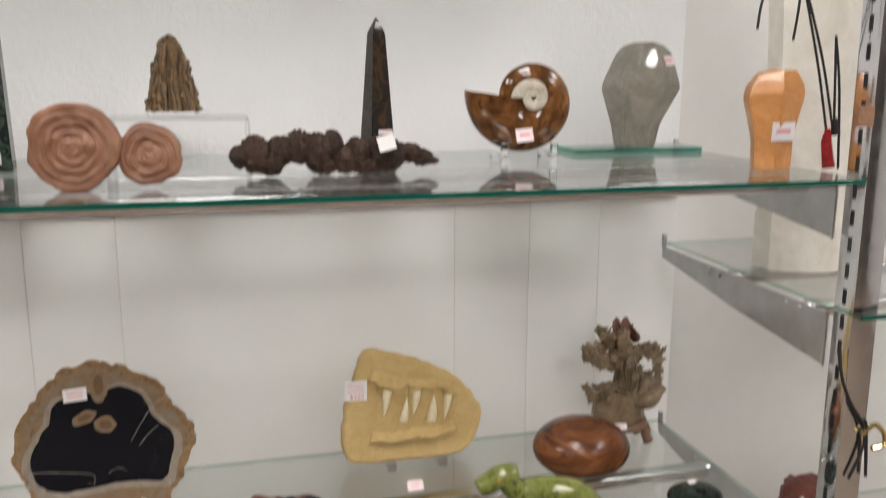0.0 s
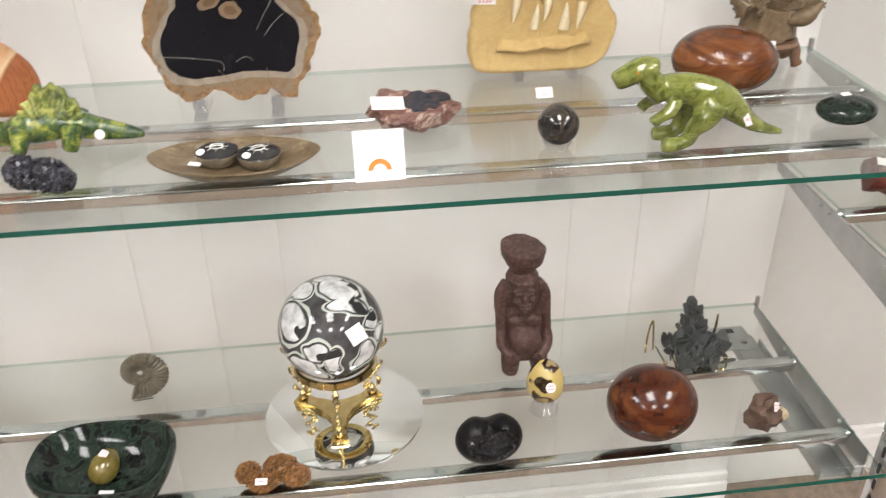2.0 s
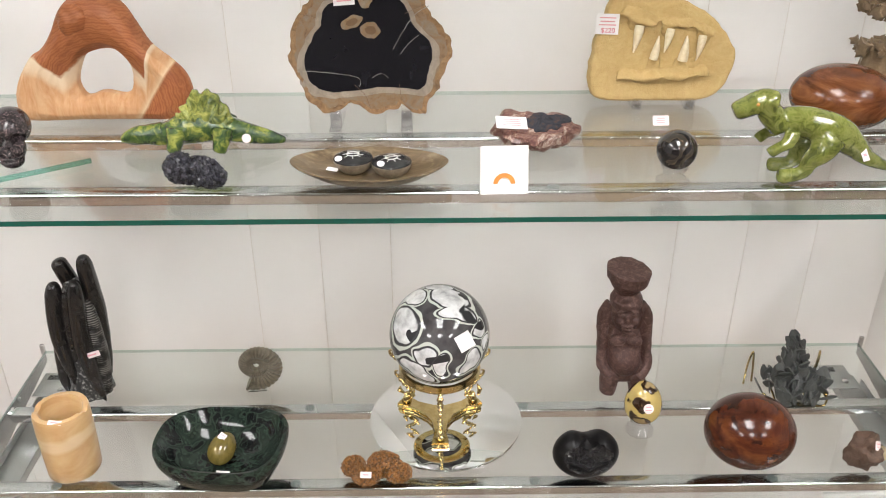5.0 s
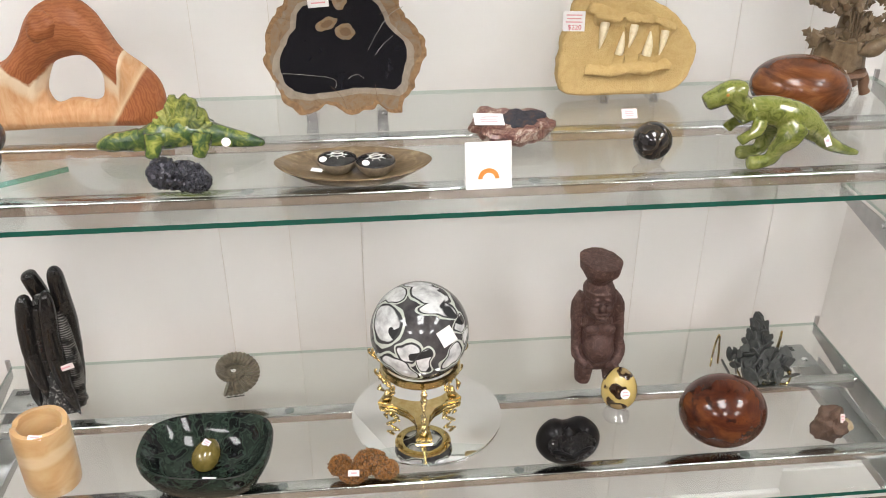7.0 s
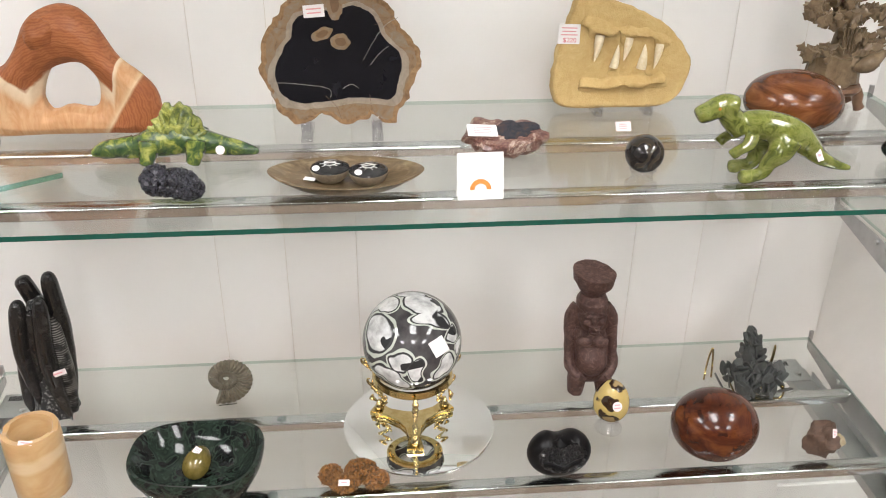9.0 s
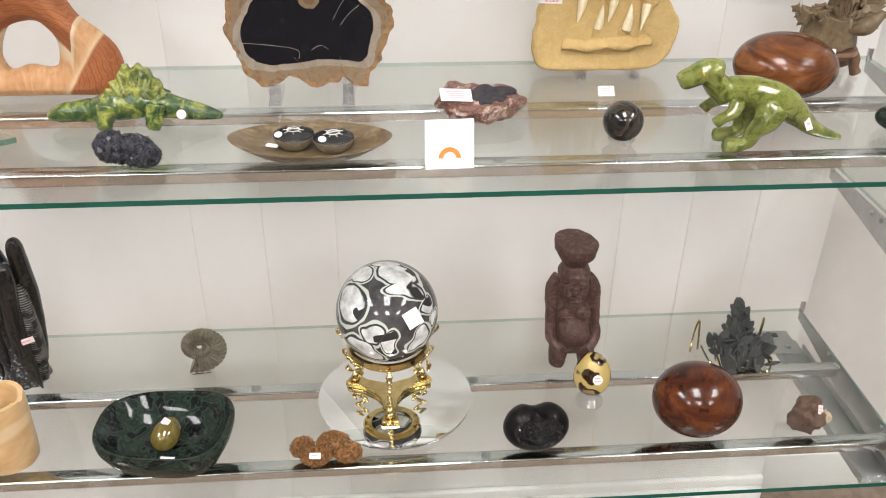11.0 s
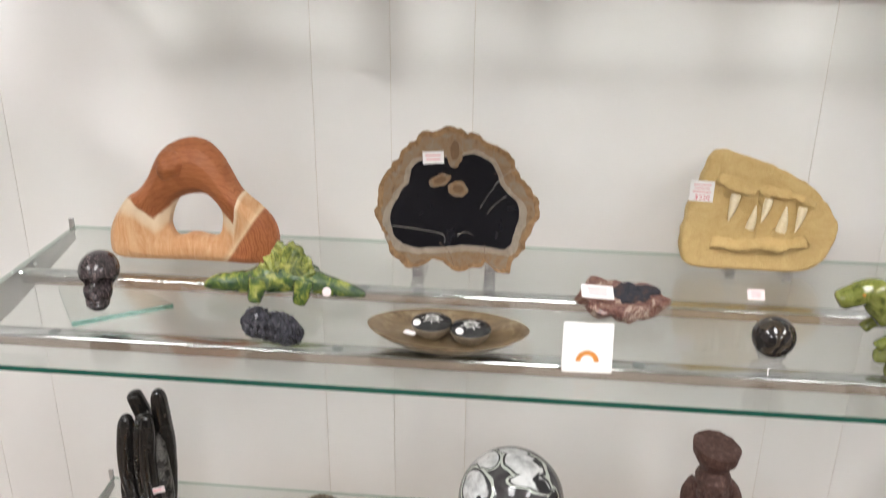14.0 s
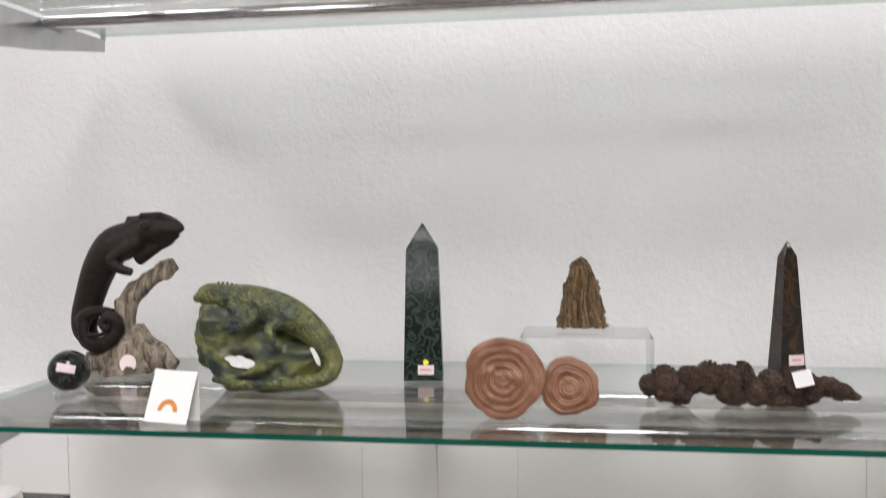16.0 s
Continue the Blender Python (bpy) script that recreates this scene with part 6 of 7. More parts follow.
M["obelisk_green"] = mm.base(mm.ramp(mm.cells(62, "F1", warp), (0.0, (0.018, 0.026, 0.021)), (0.16, (0.006, 0.008, 0.007)), (0.28, (0.036, 0.054, 0.042)), (0.36, (0.007, 0.010, 0.009)), (0.50, (0.010, 0.014, 0.012)), (0.60, (0.040, 0.060, 0.046)), (0.70, (0.010, 0.015, 0.012)))).m
M["obelisk_black"] = stone("black_veined", ((0.3, (0.012, 0.010, 0.009)), (0.7, (0.03, 0.025, 0.02))), 20, rough=0.08, coat=0.0, spec=0.3, veins=((0.055, 0.030, 0.014), 26, 0.06))
mm = Mat("terracotta_stone", 0.45, coat=0.1)
M["terracotta"] = mm.base(mm.ramp(mm.noise(45, 5), (0.3, (0.150, 0.062, 0.034)), (0.5, (0.215, 0.098, 0.054)), (0.7, (0.29, 0.155, 0.094)))).bump(mm.noise(120, 4), 0.001).m
M["twig"] = stone("brown_twig_mineral", ((0.3, (0.055, 0.030, 0.012)), (0.55, (0.15, 0.09, 0.04)), (0.75, (0.29, 0.19, 0.095))), 110, rough=0.35, coat=0.1, bump=0.002, island=0.5)
M["dark_coral"] = stone("dark_brown_cluster", ((0.3, (0.020, 0.010, 0.006)), (0.55, (0.050, 0.026, 0.016)), (0.8, (0.11, 0.062, 0.036))), 150, rough=0.6, coat=0.0, bump=0.002, island=0.35)
mm = Mat("ammonite_polish", 0.12, coat=0.7)
M["ammonite"] = mm.base(mm.ramp(mm.noise(34, 5, 0.6, 1.8), (0.32, (0.035, 0.014, 0.006)), (0.5, (0.13, 0.05, 0.014)), (0.66, (0.22, 0.10, 0.03)), (0.8, (0.30, 0.20, 0.08)))).m
M["pearl"] = stone("pearl_spiral", ((0.3, (0.35, 0.30, 0.22)), (0.7, (0.62, 0.58, 0.48))), 60, rough=0.2, coat=0.5)

# black sphere on a clear stand
ring_stand("sphere_stand", (-0.512, -0.292, A + 0.0002), 0.0135, 0.009, "clear acrylic ring under the black sphere")
bs = thing("stone_sphere", "small black stone sphere with a torn price label", "stone sphere", (-0.512, -0.292, A + 0.0066))
bm = bmesh.new()
ball(bm, (0, 0, 0.0200), 0.0202, 4)
body = part("body", bm, M["flecked"], bs)
stick(bs, body, "A", (0.008, 0, 0.024), 0.018, 0.008, 10, 0, mat="pink_tag")

# chameleon on a branch
ch = thing("chameleon_carving", "dark brown carved chameleon clinging to a grey branch", "figurine", (-0.520, -0.158, A))
bm = bmesh.new()
tube(bm, smooth_path([(0.057, 0, 0.123), (0.038, 0, 0.112), (0.014, 0, 0.096), (-0.004, 0, 0.076), (-0.007, 0, 0.046), (-0.003, 0, 0.002)], 4), [0.0102, 0.0112, 0.0118, 0.012, 0.0122, 0.0126, 0.0132, 0.0138, 0.0144, 0.015, 0.0155, 0.016, 0.0165, 0.0172, 0.018, 0.0195, 0.022, 0.027, 0.034, 0.042, 0.050], 18, 0.62)
tube(bm, [(0.004, 0, 0.050), (0.024, -0.004, 0.024), (0.056, -0.004, 0.008)], [0.014, 0.018, 0.008], 12, 0.8)
tube(bm, [(-0.050, -0.002, 0.012), (-0.010, -0.004, 0.018), (0.030, -0.004, 0.012)], [0.012, 0.020, 0.014], 12, 0.9)
bmesh.ops.subdivide_edges(bm, edges=[e for e in bm.edges if e.calc_length() > 0.006], cuts=2, use_grid_fill=True)
for v in bm.verts:
    v.co.z = max(v.co.z, 0.0)
roughen(bm, 0.0035, 70, 2, 4)
for v in bm.verts:
    v.co.z = max(v.co.z, 0.0)
part("branch", bm, M["driftwood"], ch, "weathered grey carved branch")
bm = bmesh.new()
tube(bm, smooth_path([(0.020, 0, 0.157), (0.000, 0, 0.150), (-0.018, 0, 0.142), (-0.034, 0, 0.119), (-0.045, 0, 0.092), (-0.0535, 0, 0.064), (-0.0535, 0, 0.046), (-0.044, 0, 0.036)], 4), [0.020, 0.021, 0.022, 0.023, 0.0238, 0.0242, 0.0245, 0.0246, 0.0245, 0.0242, 0.0238, 0.0233, 0.0228, 0.0222, 0.0216, 0.021, 0.0205, 0.020, 0.0196, 0.0192, 0.0188, 0.0184, 0.018, 0.0174, 0.0166, 0.0155, 0.0142, 0.0128, 0.0112], 18, 0.8)
tube(bm, smooth_path([(0.006, 0, 0.161), (0.028, 0, 0.164), (0.046, 0, 0.166), (0.069, 0, 0.1625)], 4), [0.017, 0.0185, 0.0195, 0.0200, 0.0200, 0.0196, 0.0188, 0.0178, 0.0160, 0.0135, 0.0105, 0.007, 0.003], 16, 0.72)
ball(bm, (0.034, 0, 0.160), (0.028, 0.014, 0.0215), 3)
ball(bm, (0.016, 0, 0.163), (0.016, 0.013, 0.0140), 3)
tube(bm, [(0.036, 0, 0.174), (0.018, 0, 0.173), (0.001, 0, 0.1735)], [0.008, 0.0065, 0.0055], 10, 0.7)
tube(bm, [(0.064, 0, 0.165), (0.044, -0.006, 0.178), (0.020, -0.006, 0.178)], [0.003, 0.005, 0.004], 8)
tube(bm, [(0.062, 0, 0.158), (0.036, 0, 0.147), (0.012, 0, 0.133)], [0.006, 0.0125, 0.015], 14, 0.7)
tube(bm, smooth_path([(0.022, -0.012, 0.150), (0.008, -0.017, 0.141), (-0.008, -0.019, 0.129), (0.000, -0.019, 0.120), (0.014, -0.015, 0.115)], 3), [0.008, 0.0085, 0.0085, 0.008, 0.0075, 0.007, 0.0068, 0.0066, 0.0064, 0.006, 0.0056, 0.005, 0.0045], 12)
tube(bm, smooth_path([(-0.050, -0.013, 0.058), (-0.040, -0.018, 0.067), (-0.024, -0.020, 0.072), (-0.008, -0.018, 0.070)], 3), [0.009, 0.0088, 0.0084, 0.0078, 0.0072, 0.0066, 0.006, 0.0055, 0.005, 0.0045], 12)
tube(bm, smooth_path([(-0.042, -0.017, 0.068), (-0.045, -0.020, 0.052), (-0.041, -0.021, 0.040), (-0.032, -0.021, 0.035)], 3), [0.007, 0.0072, 0.0070, 0.0066, 0.0062, 0.006, 0.0058, 0.0056, 0.0054, 0.005], 12)
cv = part("body", bm, M["chameleon"], ch)
fuse(cv, 0.0016, 2)
bm = bmesh.new()
tail = smooth_path([(-0.052, -0.004, 0.044), (-0.044, -0.010, 0.036), (-0.028, -0.018, 0.033), (-0.011, -0.022, 0.040), (-0.001, -0.023, 0.052), (-0.003, -0.024, 0.063), (-0.012, -0.025, 0.066), (-0.017, -0.026, 0.059), (-0.012, -0.027, 0.053), (-0.007, -0.027, 0.057)], 5)
tube(bm, tail, [0.0098 - 0.00013 * k for k in range(len(tail))], 12)
part("tail", bm, M["chameleon"], ch, "curled dark tail")
bm = bmesh.new()
tube(bm, smooth_path([(-0.036, -0.024, 0.046), (-0.022, -0.027, 0.046), (-0.010, -0.028, 0.051)], 5), 0.0022, 8)
part("toe", bm, M["chameleon"], ch)
bm = bmesh.new()
ball(bm, (0.030, -0.0145, 0.166), (0.0062, 0.0040, 0.0062), 3)
ey = part("eye", bm, M["chameleon"], ch)
bm = bmesh.new()
ball(bm, (0.030, -0.0186, 0.166), 0.0016, 2)
part("pupil", bm, M["dark"], ey)
tag(ch, (0.016, -0.0345, 0.016), 0.0195, 0.0195, (-10, 0, 0), 0, True, "pink_tag")

arch_card((-0.363, -0.366, A + 0.0003), -13, "folded white card with orange arch on the top shelf", 23)

# iguana carving
ig = thing("iguana_carving", "green and black carved stone iguana resting on a rock", "stone carving", (-0.325, -0.236, A))
bm = bmesh.new()
ball(bm, (0, 0, 0.030), (0.074, 0.030, 0.036), 4)
ball(bm, (-0.048, 0, 0.058), (0.030, 0.024, 0.040), 4)
ball(bm, (0.034, 0, 0.030), (0.040, 0.026, 0.030), 4)
roughen(bm, 0.011, 44, 3, 5)
for v in bm.verts:
    v.co.z = max(v.co.z, 0.0)
    d = ((v.co.x + 0.022) / 0.015) ** 2 + ((v.co.z - 0.030) / 0.008) ** 2
    if v.co.y < 0 and d < 1:
        v.co.y += 0.018 * (1 - d)
rock = part("rock", bm, M["iguana_rock"], ig, "yellow-green carved rock")
fuse(rock, 0.0022, 1)
bm = bmesh.new()
tube(bm, smooth_path([(-0.069, -0.012, 0.091), (-0.054, -0.012, 0.094), (-0.034, -0.012, 0.092), (-0.006, -0.014, 0.086), (0.026, -0.014, 0.075), (0.052, -0.014, 0.058), (0.069, -0.014, 0.036), (0.070, -0.018, 0.022), (0.058, -0.024, 0.014), (0.030, -0.028, 0.012), (-0.010, -0.031, 0.010), (-0.050, -0.028, 0.014)], 4),
     [0.006, 0.0085, 0.0105, 0.0115, 0.0115, 0.011, 0.0108, 0.011, 0.012, 0.0135, 0.015, 0.016, 0.0168, 0.0172, 0.0175, 0.0175, 0.017, 0.0165, 0.0155, 0.0145, 0.0135, 0.0125, 0.0115, 0.0108, 0.010, 0.0096, 0.0092, 0.0088, 0.0084, 0.008, 0.0077, 0.0074, 0.007, 0.0067, 0.0064, 0.006, 0.0057, 0.0054, 0.005, 0.0047, 0.0043, 0.004, 0.0036, 0.0032, 0.0028], 14)
tube(bm, [(-0.0745, -0.013, 0.0895), (-0.066, -0.012, 0.0925), (-0.054, -0.012, 0.094), (-0.040, -0.012, 0.092)], [0.0035, 0.0080, 0.0110, 0.0125], 14, 0.85)
for a, b, c in (((-0.030, -0.020, 0.084), (-0.018, -0.031, 0.074), (-0.042, -0.034, 0.062)), ((0.030, -0.020, 0.072), (0.012, -0.034, 0.064), (0.024, -0.034, 0.044)), ((-0.020, -0.018, 0.088), (-0.006, -0.030, 0.072), (-0.030, -0.034, 0.060))):
    tube(bm, smooth_path([a, b, c], 4), [0.0085, 0.0078, 0.0070, 0.0064, 0.0058, 0.0052, 0.0047, 0.0043, 0.0038], 10)
lz = part("iguana", bm, M["iguana"], ig, "carved green iguana with a dark back")
fuse(lz, 0.0015, 1)
bm = bmesh.new()
for k in range(26):
    t = k / 25
    x = -0.050 + 0.118 * t
    z = 0.1045 - 0.006 * t - 0.047 * t * t
    tube(bm, [(x, -0.012, z - 0.006), (x + 0.002, -0.011, z + 0.0020)], [0.0034, 0.0012], 6)
part("crest", bm, M["iguana"], ig, "small ridge spines")
for s, yy in ((1, -0.0185),):
    bm = bmesh.new()
    ball(bm, (-0.0565, -0.0205, 0.0965), 0.0022, 2)
    part("eye", bm, M["dark"], ig)
# added pale plates stand in for the bright wall seen through two openings
M["gap_pale"] = plain("gap_fill", (0.6, 0.6, 0.58), 0.5)
o = jagged([(0.015 * math.cos(6.283 * j / 24), 0.0055 * math.sin(6.283 * j / 24) - 0.0015 * math.cos(6.283 * j / 24)) for j in range(24)], 0.3, 140, 1.0)
hp = part("pale_patch", slab(o, 0.003), M["gap_pale"], ig, "pale opening through the rock", smooth=False)
hp.matrix_basis = pose(-0.020, -0.0275, 0.031, -15, 4, 0)
slit = part("pale_patch", slab(closed([(-0.0020, 0.0085), (0.0012, 0.0080), (0.0075, -0.0010), (0.0082, -0.0075), (0.0050, -0.0055), (0.0010, 0.0020)], 4), 0.002), M["gap_pale"], ig, "narrow pale opening beside the tail", smooth=False)
ig.scale = (1.0, 1.0, 1.045)
slit.matrix_basis = pose(0.0535, -0.0300, 0.037, -8, 0, 0)


def obelisk(name, at, w0, w1, h, tip, mat, label, turn=0):
    """A tapered four-sided point with a pyramid tip."""
    ob = thing(name, label, "obelisk", at, turn)
    bm = bmesh.new()
    levels = [(w0 / 2, 0.0), (w1 / 2, h - tip), (0.0006, h)]
    rings = [[bm.verts.new((sx * r, sy * r, z)) for sx, sy in ((-1, -1), (1, -1), (1, 1), (-1, 1))] for r, z in levels]
    for p, q in zip(rings, rings[1:]):
        for k in range(4):
            bm.faces.new((p[k], p[(k + 1) % 4], q[(k + 1) % 4], q[k]))
    bm.faces.new(rings[0][::-1])
    bm.faces.new(rings[-1])
    bmesh.ops.bevel(bm, geom=bm.edges[:], offset=0.0006, segments=2, affect="EDGES")
    return ob, part("body", bm, M[mat], ob)


o1, body = obelisk("stone_obelisk", (-0.179, -0.160, A), 0.0415, 0.0335, 0.167, 0.027, "obelisk_green", "dark green patterned polished stone obelisk with price tag", 7)
tag(o1, (0.003, -0.0216, 0.012), 0.017, 0.010, (-1, 0, 0), 1, mat="pink_tag")
tag(o1, (0.003, -0.0212, 0.020), 0.006, 0.006, (-1, 0, 0), 0, True, "yellow_dot", "dot_sticker")
o2, body = obelisk("stone_obelisk", (0.190, -0.182, A), 0.0285, 0.0135, 0.146, 0.015, "obelisk_black", "black brown-veined polished stone obelisk", 18)
tag(o2, (0.002, -0.0142, 0.030), 0.016, 0.010, (-3, 0, 0), 1, mat="pink_tag")

# two fused concretion discs
dc = thing("concretion", "two reddish-brown round stone concretion discs grown together", "mineral", (-0.078, -0.332, A))
def disc(r, rings_, seed):
    prof = [(0.0004, -0.010)]
    for k in range(1, 33):
        t = k / 32
        prof.append((r * t, -0.0105 + 0.00055 * math.sin(rings_ * 2 * math.pi * t) + 0.0003 * math.sin(rings_ * 5.3 * math.pi * t) - 0.003 * (t > 0.9) * 0 + 0.0035 * t ** 6))
    prof += [(r * 1.02, -0.002), (r, 0.005), (r * 0.7, 0.008), (0.0004, 0.009)]
    bm = lathe(prof, 56)
    bmesh.ops.transform(bm, matrix=pose(0, 0, 0, -90, 0, 0), verts=bm.verts)
    for v in bm.verts:
        a = math.atan2(v.co.z, v.co.x)
        k = 1 + 0.03 * math.sin(3 * a + seed) + 0.02 * math.sin(5 * a + 2 * seed)
        v.co.x *= k
        v.co.z *= k
    bmesh.ops.recalc_face_normals(bm, faces=bm.faces)
    roughen(bm, 0.0018, 90, seed, 4)
    return bm
for v in (0,):
    big = part("large_disc", disc(0.0345, 5, 1.0), M["terracotta"], dc)
    big.location = (0, 0, 0.0350)
    small = part("small_disc", disc(0.0245, 3, 2.2), M["terracotta"], dc)
    small.location = (0.0560, 0.004, 0.0275)

# stalk mineral on a clear riser
rs = thing("acrylic_riser", "large clear acrylic riser box on the top shelf", "display stand", (-0.006, -0.130, A))
bm = bmesh.new()
part("top", box(-0.068, -0.035, 0.0445, 0.068, 0.035, 0.0475, 0.0005), M["thin_acrylic"], rs)
for s in (-1, 1):
    part("side", box(s * 0.068 - 0.0015, -0.035, 0.0003, s * 0.068 + 0.0015, 0.035, 0.0443, 0.0004), M["thin_acrylic"], rs)
part("slab", box(-0.030, -0.014, 0.0478, 0.030, 0.014, 0.0535, 0.0005), M["thin_acrylic"], rs)
tw = thing("stalactite_cluster", "brown cluster of knobby upright mineral stalks", "mineral", (-0.010, -0.138, A + 0.0538))
rng = random.Random(77)
for k in range(60):
    x, y = rng.uniform(-0.029, 0.029), rng.uniform(-0.013, 0.011)
    h = 0.066 * (1 - (abs(x) / 0.038) ** 2.0) * rng.uniform(0.78, 1.0) + 0.012
    pts, rad = [], []
    for j in range(10):
        t = j / 9
        pts.append((x * (1 - 0.35 * t) + 0.0015 * math.sin(9 * t + k), y + 0.0015 * math.cos(7 * t + 2 * k), h * t))
        rad.append((0.0042 + 0.0017 * math.sin(24 * t + k)) * (1 - 0.25 * t))
    bm = bmesh.new()
    tube(bm, pts, rad, 8)
    part("stalk", bm, M["twig"], tw)
bm = bmesh.new()
scatter(bm, [((0, 0, 0.016), (0.024, 0.013, 0.018)), ((-0.004, 0, 0.040), (0.017, 0.011, 0.020)), ((0.007, 0, 0.036), (0.013, 0.011, 0.022)), ((-0.002, 0, 0.060), (0.012, 0.008, 0.016))], 150, 0.0066, rng, "bead", 1.5)
tagged(part("knob_crust", bm, M["twig"], tw), kind="stuff")
tw.scale = (0.84, 0.9, 0.94)

# dark knobby cluster
cr = thing("turret_cluster", "long dark brown knobby mineral cluster lying on the shelf", "mineral", (0.136, -0.270, A), 1)
rng = random.Random(15)
for k, (x, z, rx, rz) in enumerate(((-0.086, 0.018, 0.009, 0.010), (-0.073, 0.020, 0.014, 0.0170), (-0.060, 0.012, 0.013, 0.012), (-0.050, 0.022, 0.013, 0.0135), (-0.034, 0.026, 0.014, 0.0155), (-0.018, 0.022, 0.014, 0.0165), (-0.012, 0.010, 0.015, 0.010), (-0.004, 0.026, 0.0105, 0.0145), (0.008, 0.014, 0.013, 0.0130), (0.020, 0.020, 0.012, 0.0140), (0.026, 0.009, 0.015, 0.009), (0.042, 0.021, 0.014, 0.0150), (0.046, 0.009, 0.016, 0.009), (0.054, 0.018, 0.010, 0.0130), (0.070, 0.018, 0.011, 0.0090), (0.081, 0.014, 0.010, 0.0075), (0.090, 0.011, 0.0055, 0.0030))):
    bm = bmesh.new()
    ball(bm, (0, 0, 0), (rx * 0.96, 0.013, rz * 0.96), 4)
    for v in bm.verts:
        d = v.co.normalized()
        q = v.co * 210 + Vector((k * 3.1, k, 0))
        v.co += d * (0.0022 * (0.55 - noise.voronoi(q)[0][0]) + 0.0016 * noise.fractal(q * 1.7, 1.0, 2.0, 2))
    scatter(bm, [((0, 0, 0), (rx * 1.02, 0.0138, rz * 1.02))], 200, 0.0023, rng, "bead")
    for v in bm.verts:
        v.co.z = max(v.co.z, -z)
    ob = part("lobe", bm, M["dark_coral"], cr)
    ob.location = (x, rng.uniform(-0.005, 0.005), z)
tag(cr, (0.043, -0.0205, 0.030), 0.016, 0.014, (-12, -14, 0), 0)

# polished ammonite on a clear easel
pa = thing("ammonite", "large polished brown ammonite with pearly centre on clear stand", "fossil", (0.343, -0.190, A + 0.0085), -8)
bm = bmesh.new()
coil(bm, 2.3, 0.0370, 2.2, 0.0310, 0, 0, 170, 20, 0.5, start=radians(172 + 828), way=-1)
sh = part("shell", bm, M["ammonite"], pa)
sh.location = (0.006, 0, 0.0565)
bm = bmesh.new()
coil(bm, 2.4, 0.0165, 2.2, 0.0068, 0, 0, 120, 10, 0.7, start=0.6)
ce = part("spiral_centre", bm, M["pearl"], pa, "cream pearly spiral centre")
ce.location = (0.009, -0.0125, 0.058)
tag(pa, (0.000, -0.0175, 0.020), 0.018, 0.014, (-18, -6, 0), 1, mat="pink_tag")
es = thing("display_stand", "clear acrylic easel under the polished ammonite", "display stand", (0.343, -0.190, A), group="acrylic easels")
for x in (-0.024, 0.030):
    part("foot", box(x - 0.004, -0.020, 0.0003, x + 0.004, 0.022, 0.008, 0.001), M["acrylic"], es)
    part("lip", box(x - 0.004, -0.020, 0.0082, x + 0.004, -0.016, 0.020, 0.001), M["acrylic"], es)

# grey freeform stone on a glass plate
gp = thing("glass_plate", "thick green-edged glass plate under the grey stone", "glass plate", (0.512, -0.108, A))
bm = box(-0.085, -0.030, 0.0003, 0.076, 0.026, 0.0060)
bm.normal_update()
for f in bm.faces:
    f.material_index = 1 if abs(f.normal.z) < 0.5 else 0
part("plate", bm, (M["glass"], M["wedge_edge"]), gp, smooth=False)


def freeform(name, at, prof, mat, label, faces=7, turn=0, depth=0.7):
    """A polished free-standing stone with flat facets: (half width, height, shift) levels."""
    ob = thing(name, label, "polished stone", at, turn)
    bm = bmesh.new()
    rings = []
    for r, z, dx in prof:
        rings.append([bm.verts.new((dx + r * math.cos(6.283 * k / faces + 0.35) * (1 + 0.06 * math.sin(2.1 * k)), depth * r * math.sin(6.283 * k / faces + 0.35), z + 0.003 * math.sin(1.7 * k) * (z > 0.02))) for k in range(faces)])
    for p, q in zip(rings, rings[1:]):
        for k in range(faces):
            bm.faces.new((p[k], p[(k + 1) % faces], q[(k + 1) % faces], q[k]))
    bm.faces.new(rings[0][::-1])
    bm.faces.new(rings[-1])
    bmesh.ops.recalc_face_normals(bm, faces=bm.faces)
    bmesh.ops.bevel(bm, geom=bm.edges[:], offset=0.0014, segments=2, affect="EDGES")
    return ob, part("body", bm, M[mat], ob)


fs, body = freeform("freeform_stone", (0.512, -0.110, A + 0.0062), [(0.026, 0.0, 0.002), (0.031, 0.028, 0.002), (0.0495, 0.070, 0.007), (0.047, 0.080, 0.007), (0.035, 0.110, 0.009), (0.026, 0.119, 0.008)], "grey_quartz", "grey translucent polished freeform stone standing on glass", 7)
stick(fs, body, "A", (0.030, 0, 0.098), 0.018, 0.011, -3, 1, mat="pink_tag")
fo, body = freeform("freeform_stone", (0.561, -0.310, A), [(0.0225, 0.0, 0.002), (0.0235, 0.03, 0.001), (0.034, 0.070, 0), (0.032, 0.080, 0), (0.022, 0.094, 0.001), (0.010, 0.0945, 0.001)], "orange_calcite", "orange polished faceted calcite freeform stone", 6)
stick(fo, body, "A", (0.002, 0, 0.036), 0.028, 0.018, 0, 1)


# ---- neighbouring bays ----
M["selenite"] = stone("white_selenite", ((0.3, (0.62, 0.58, 0.50)), (0.7, (0.80, 0.77, 0.70))), 14, rough=0.35, coat=0.2, bump=0.002)
M["cord"] = plain("black_cord", (0.012, 0.011, 0.011), 0.7)
M["red_bead"] = stone("red_glass", ((0.3, (0.16, 0.01, 0.012)), (0.7, (0.30, 0.03, 0.03))), 60, rough=0.1)
M["red_crystal"] = stone("red_rough_mineral", ((0.3, (0.05, 0.010, 0.008)), (0.55, (0.13, 0.026, 0.017)), (0.72, (0.20, 0.055, 0.035)), (0.85, (0.34, 0.24, 0.17))), 60, rough=0.5, coat=0.2, bump=0.003)
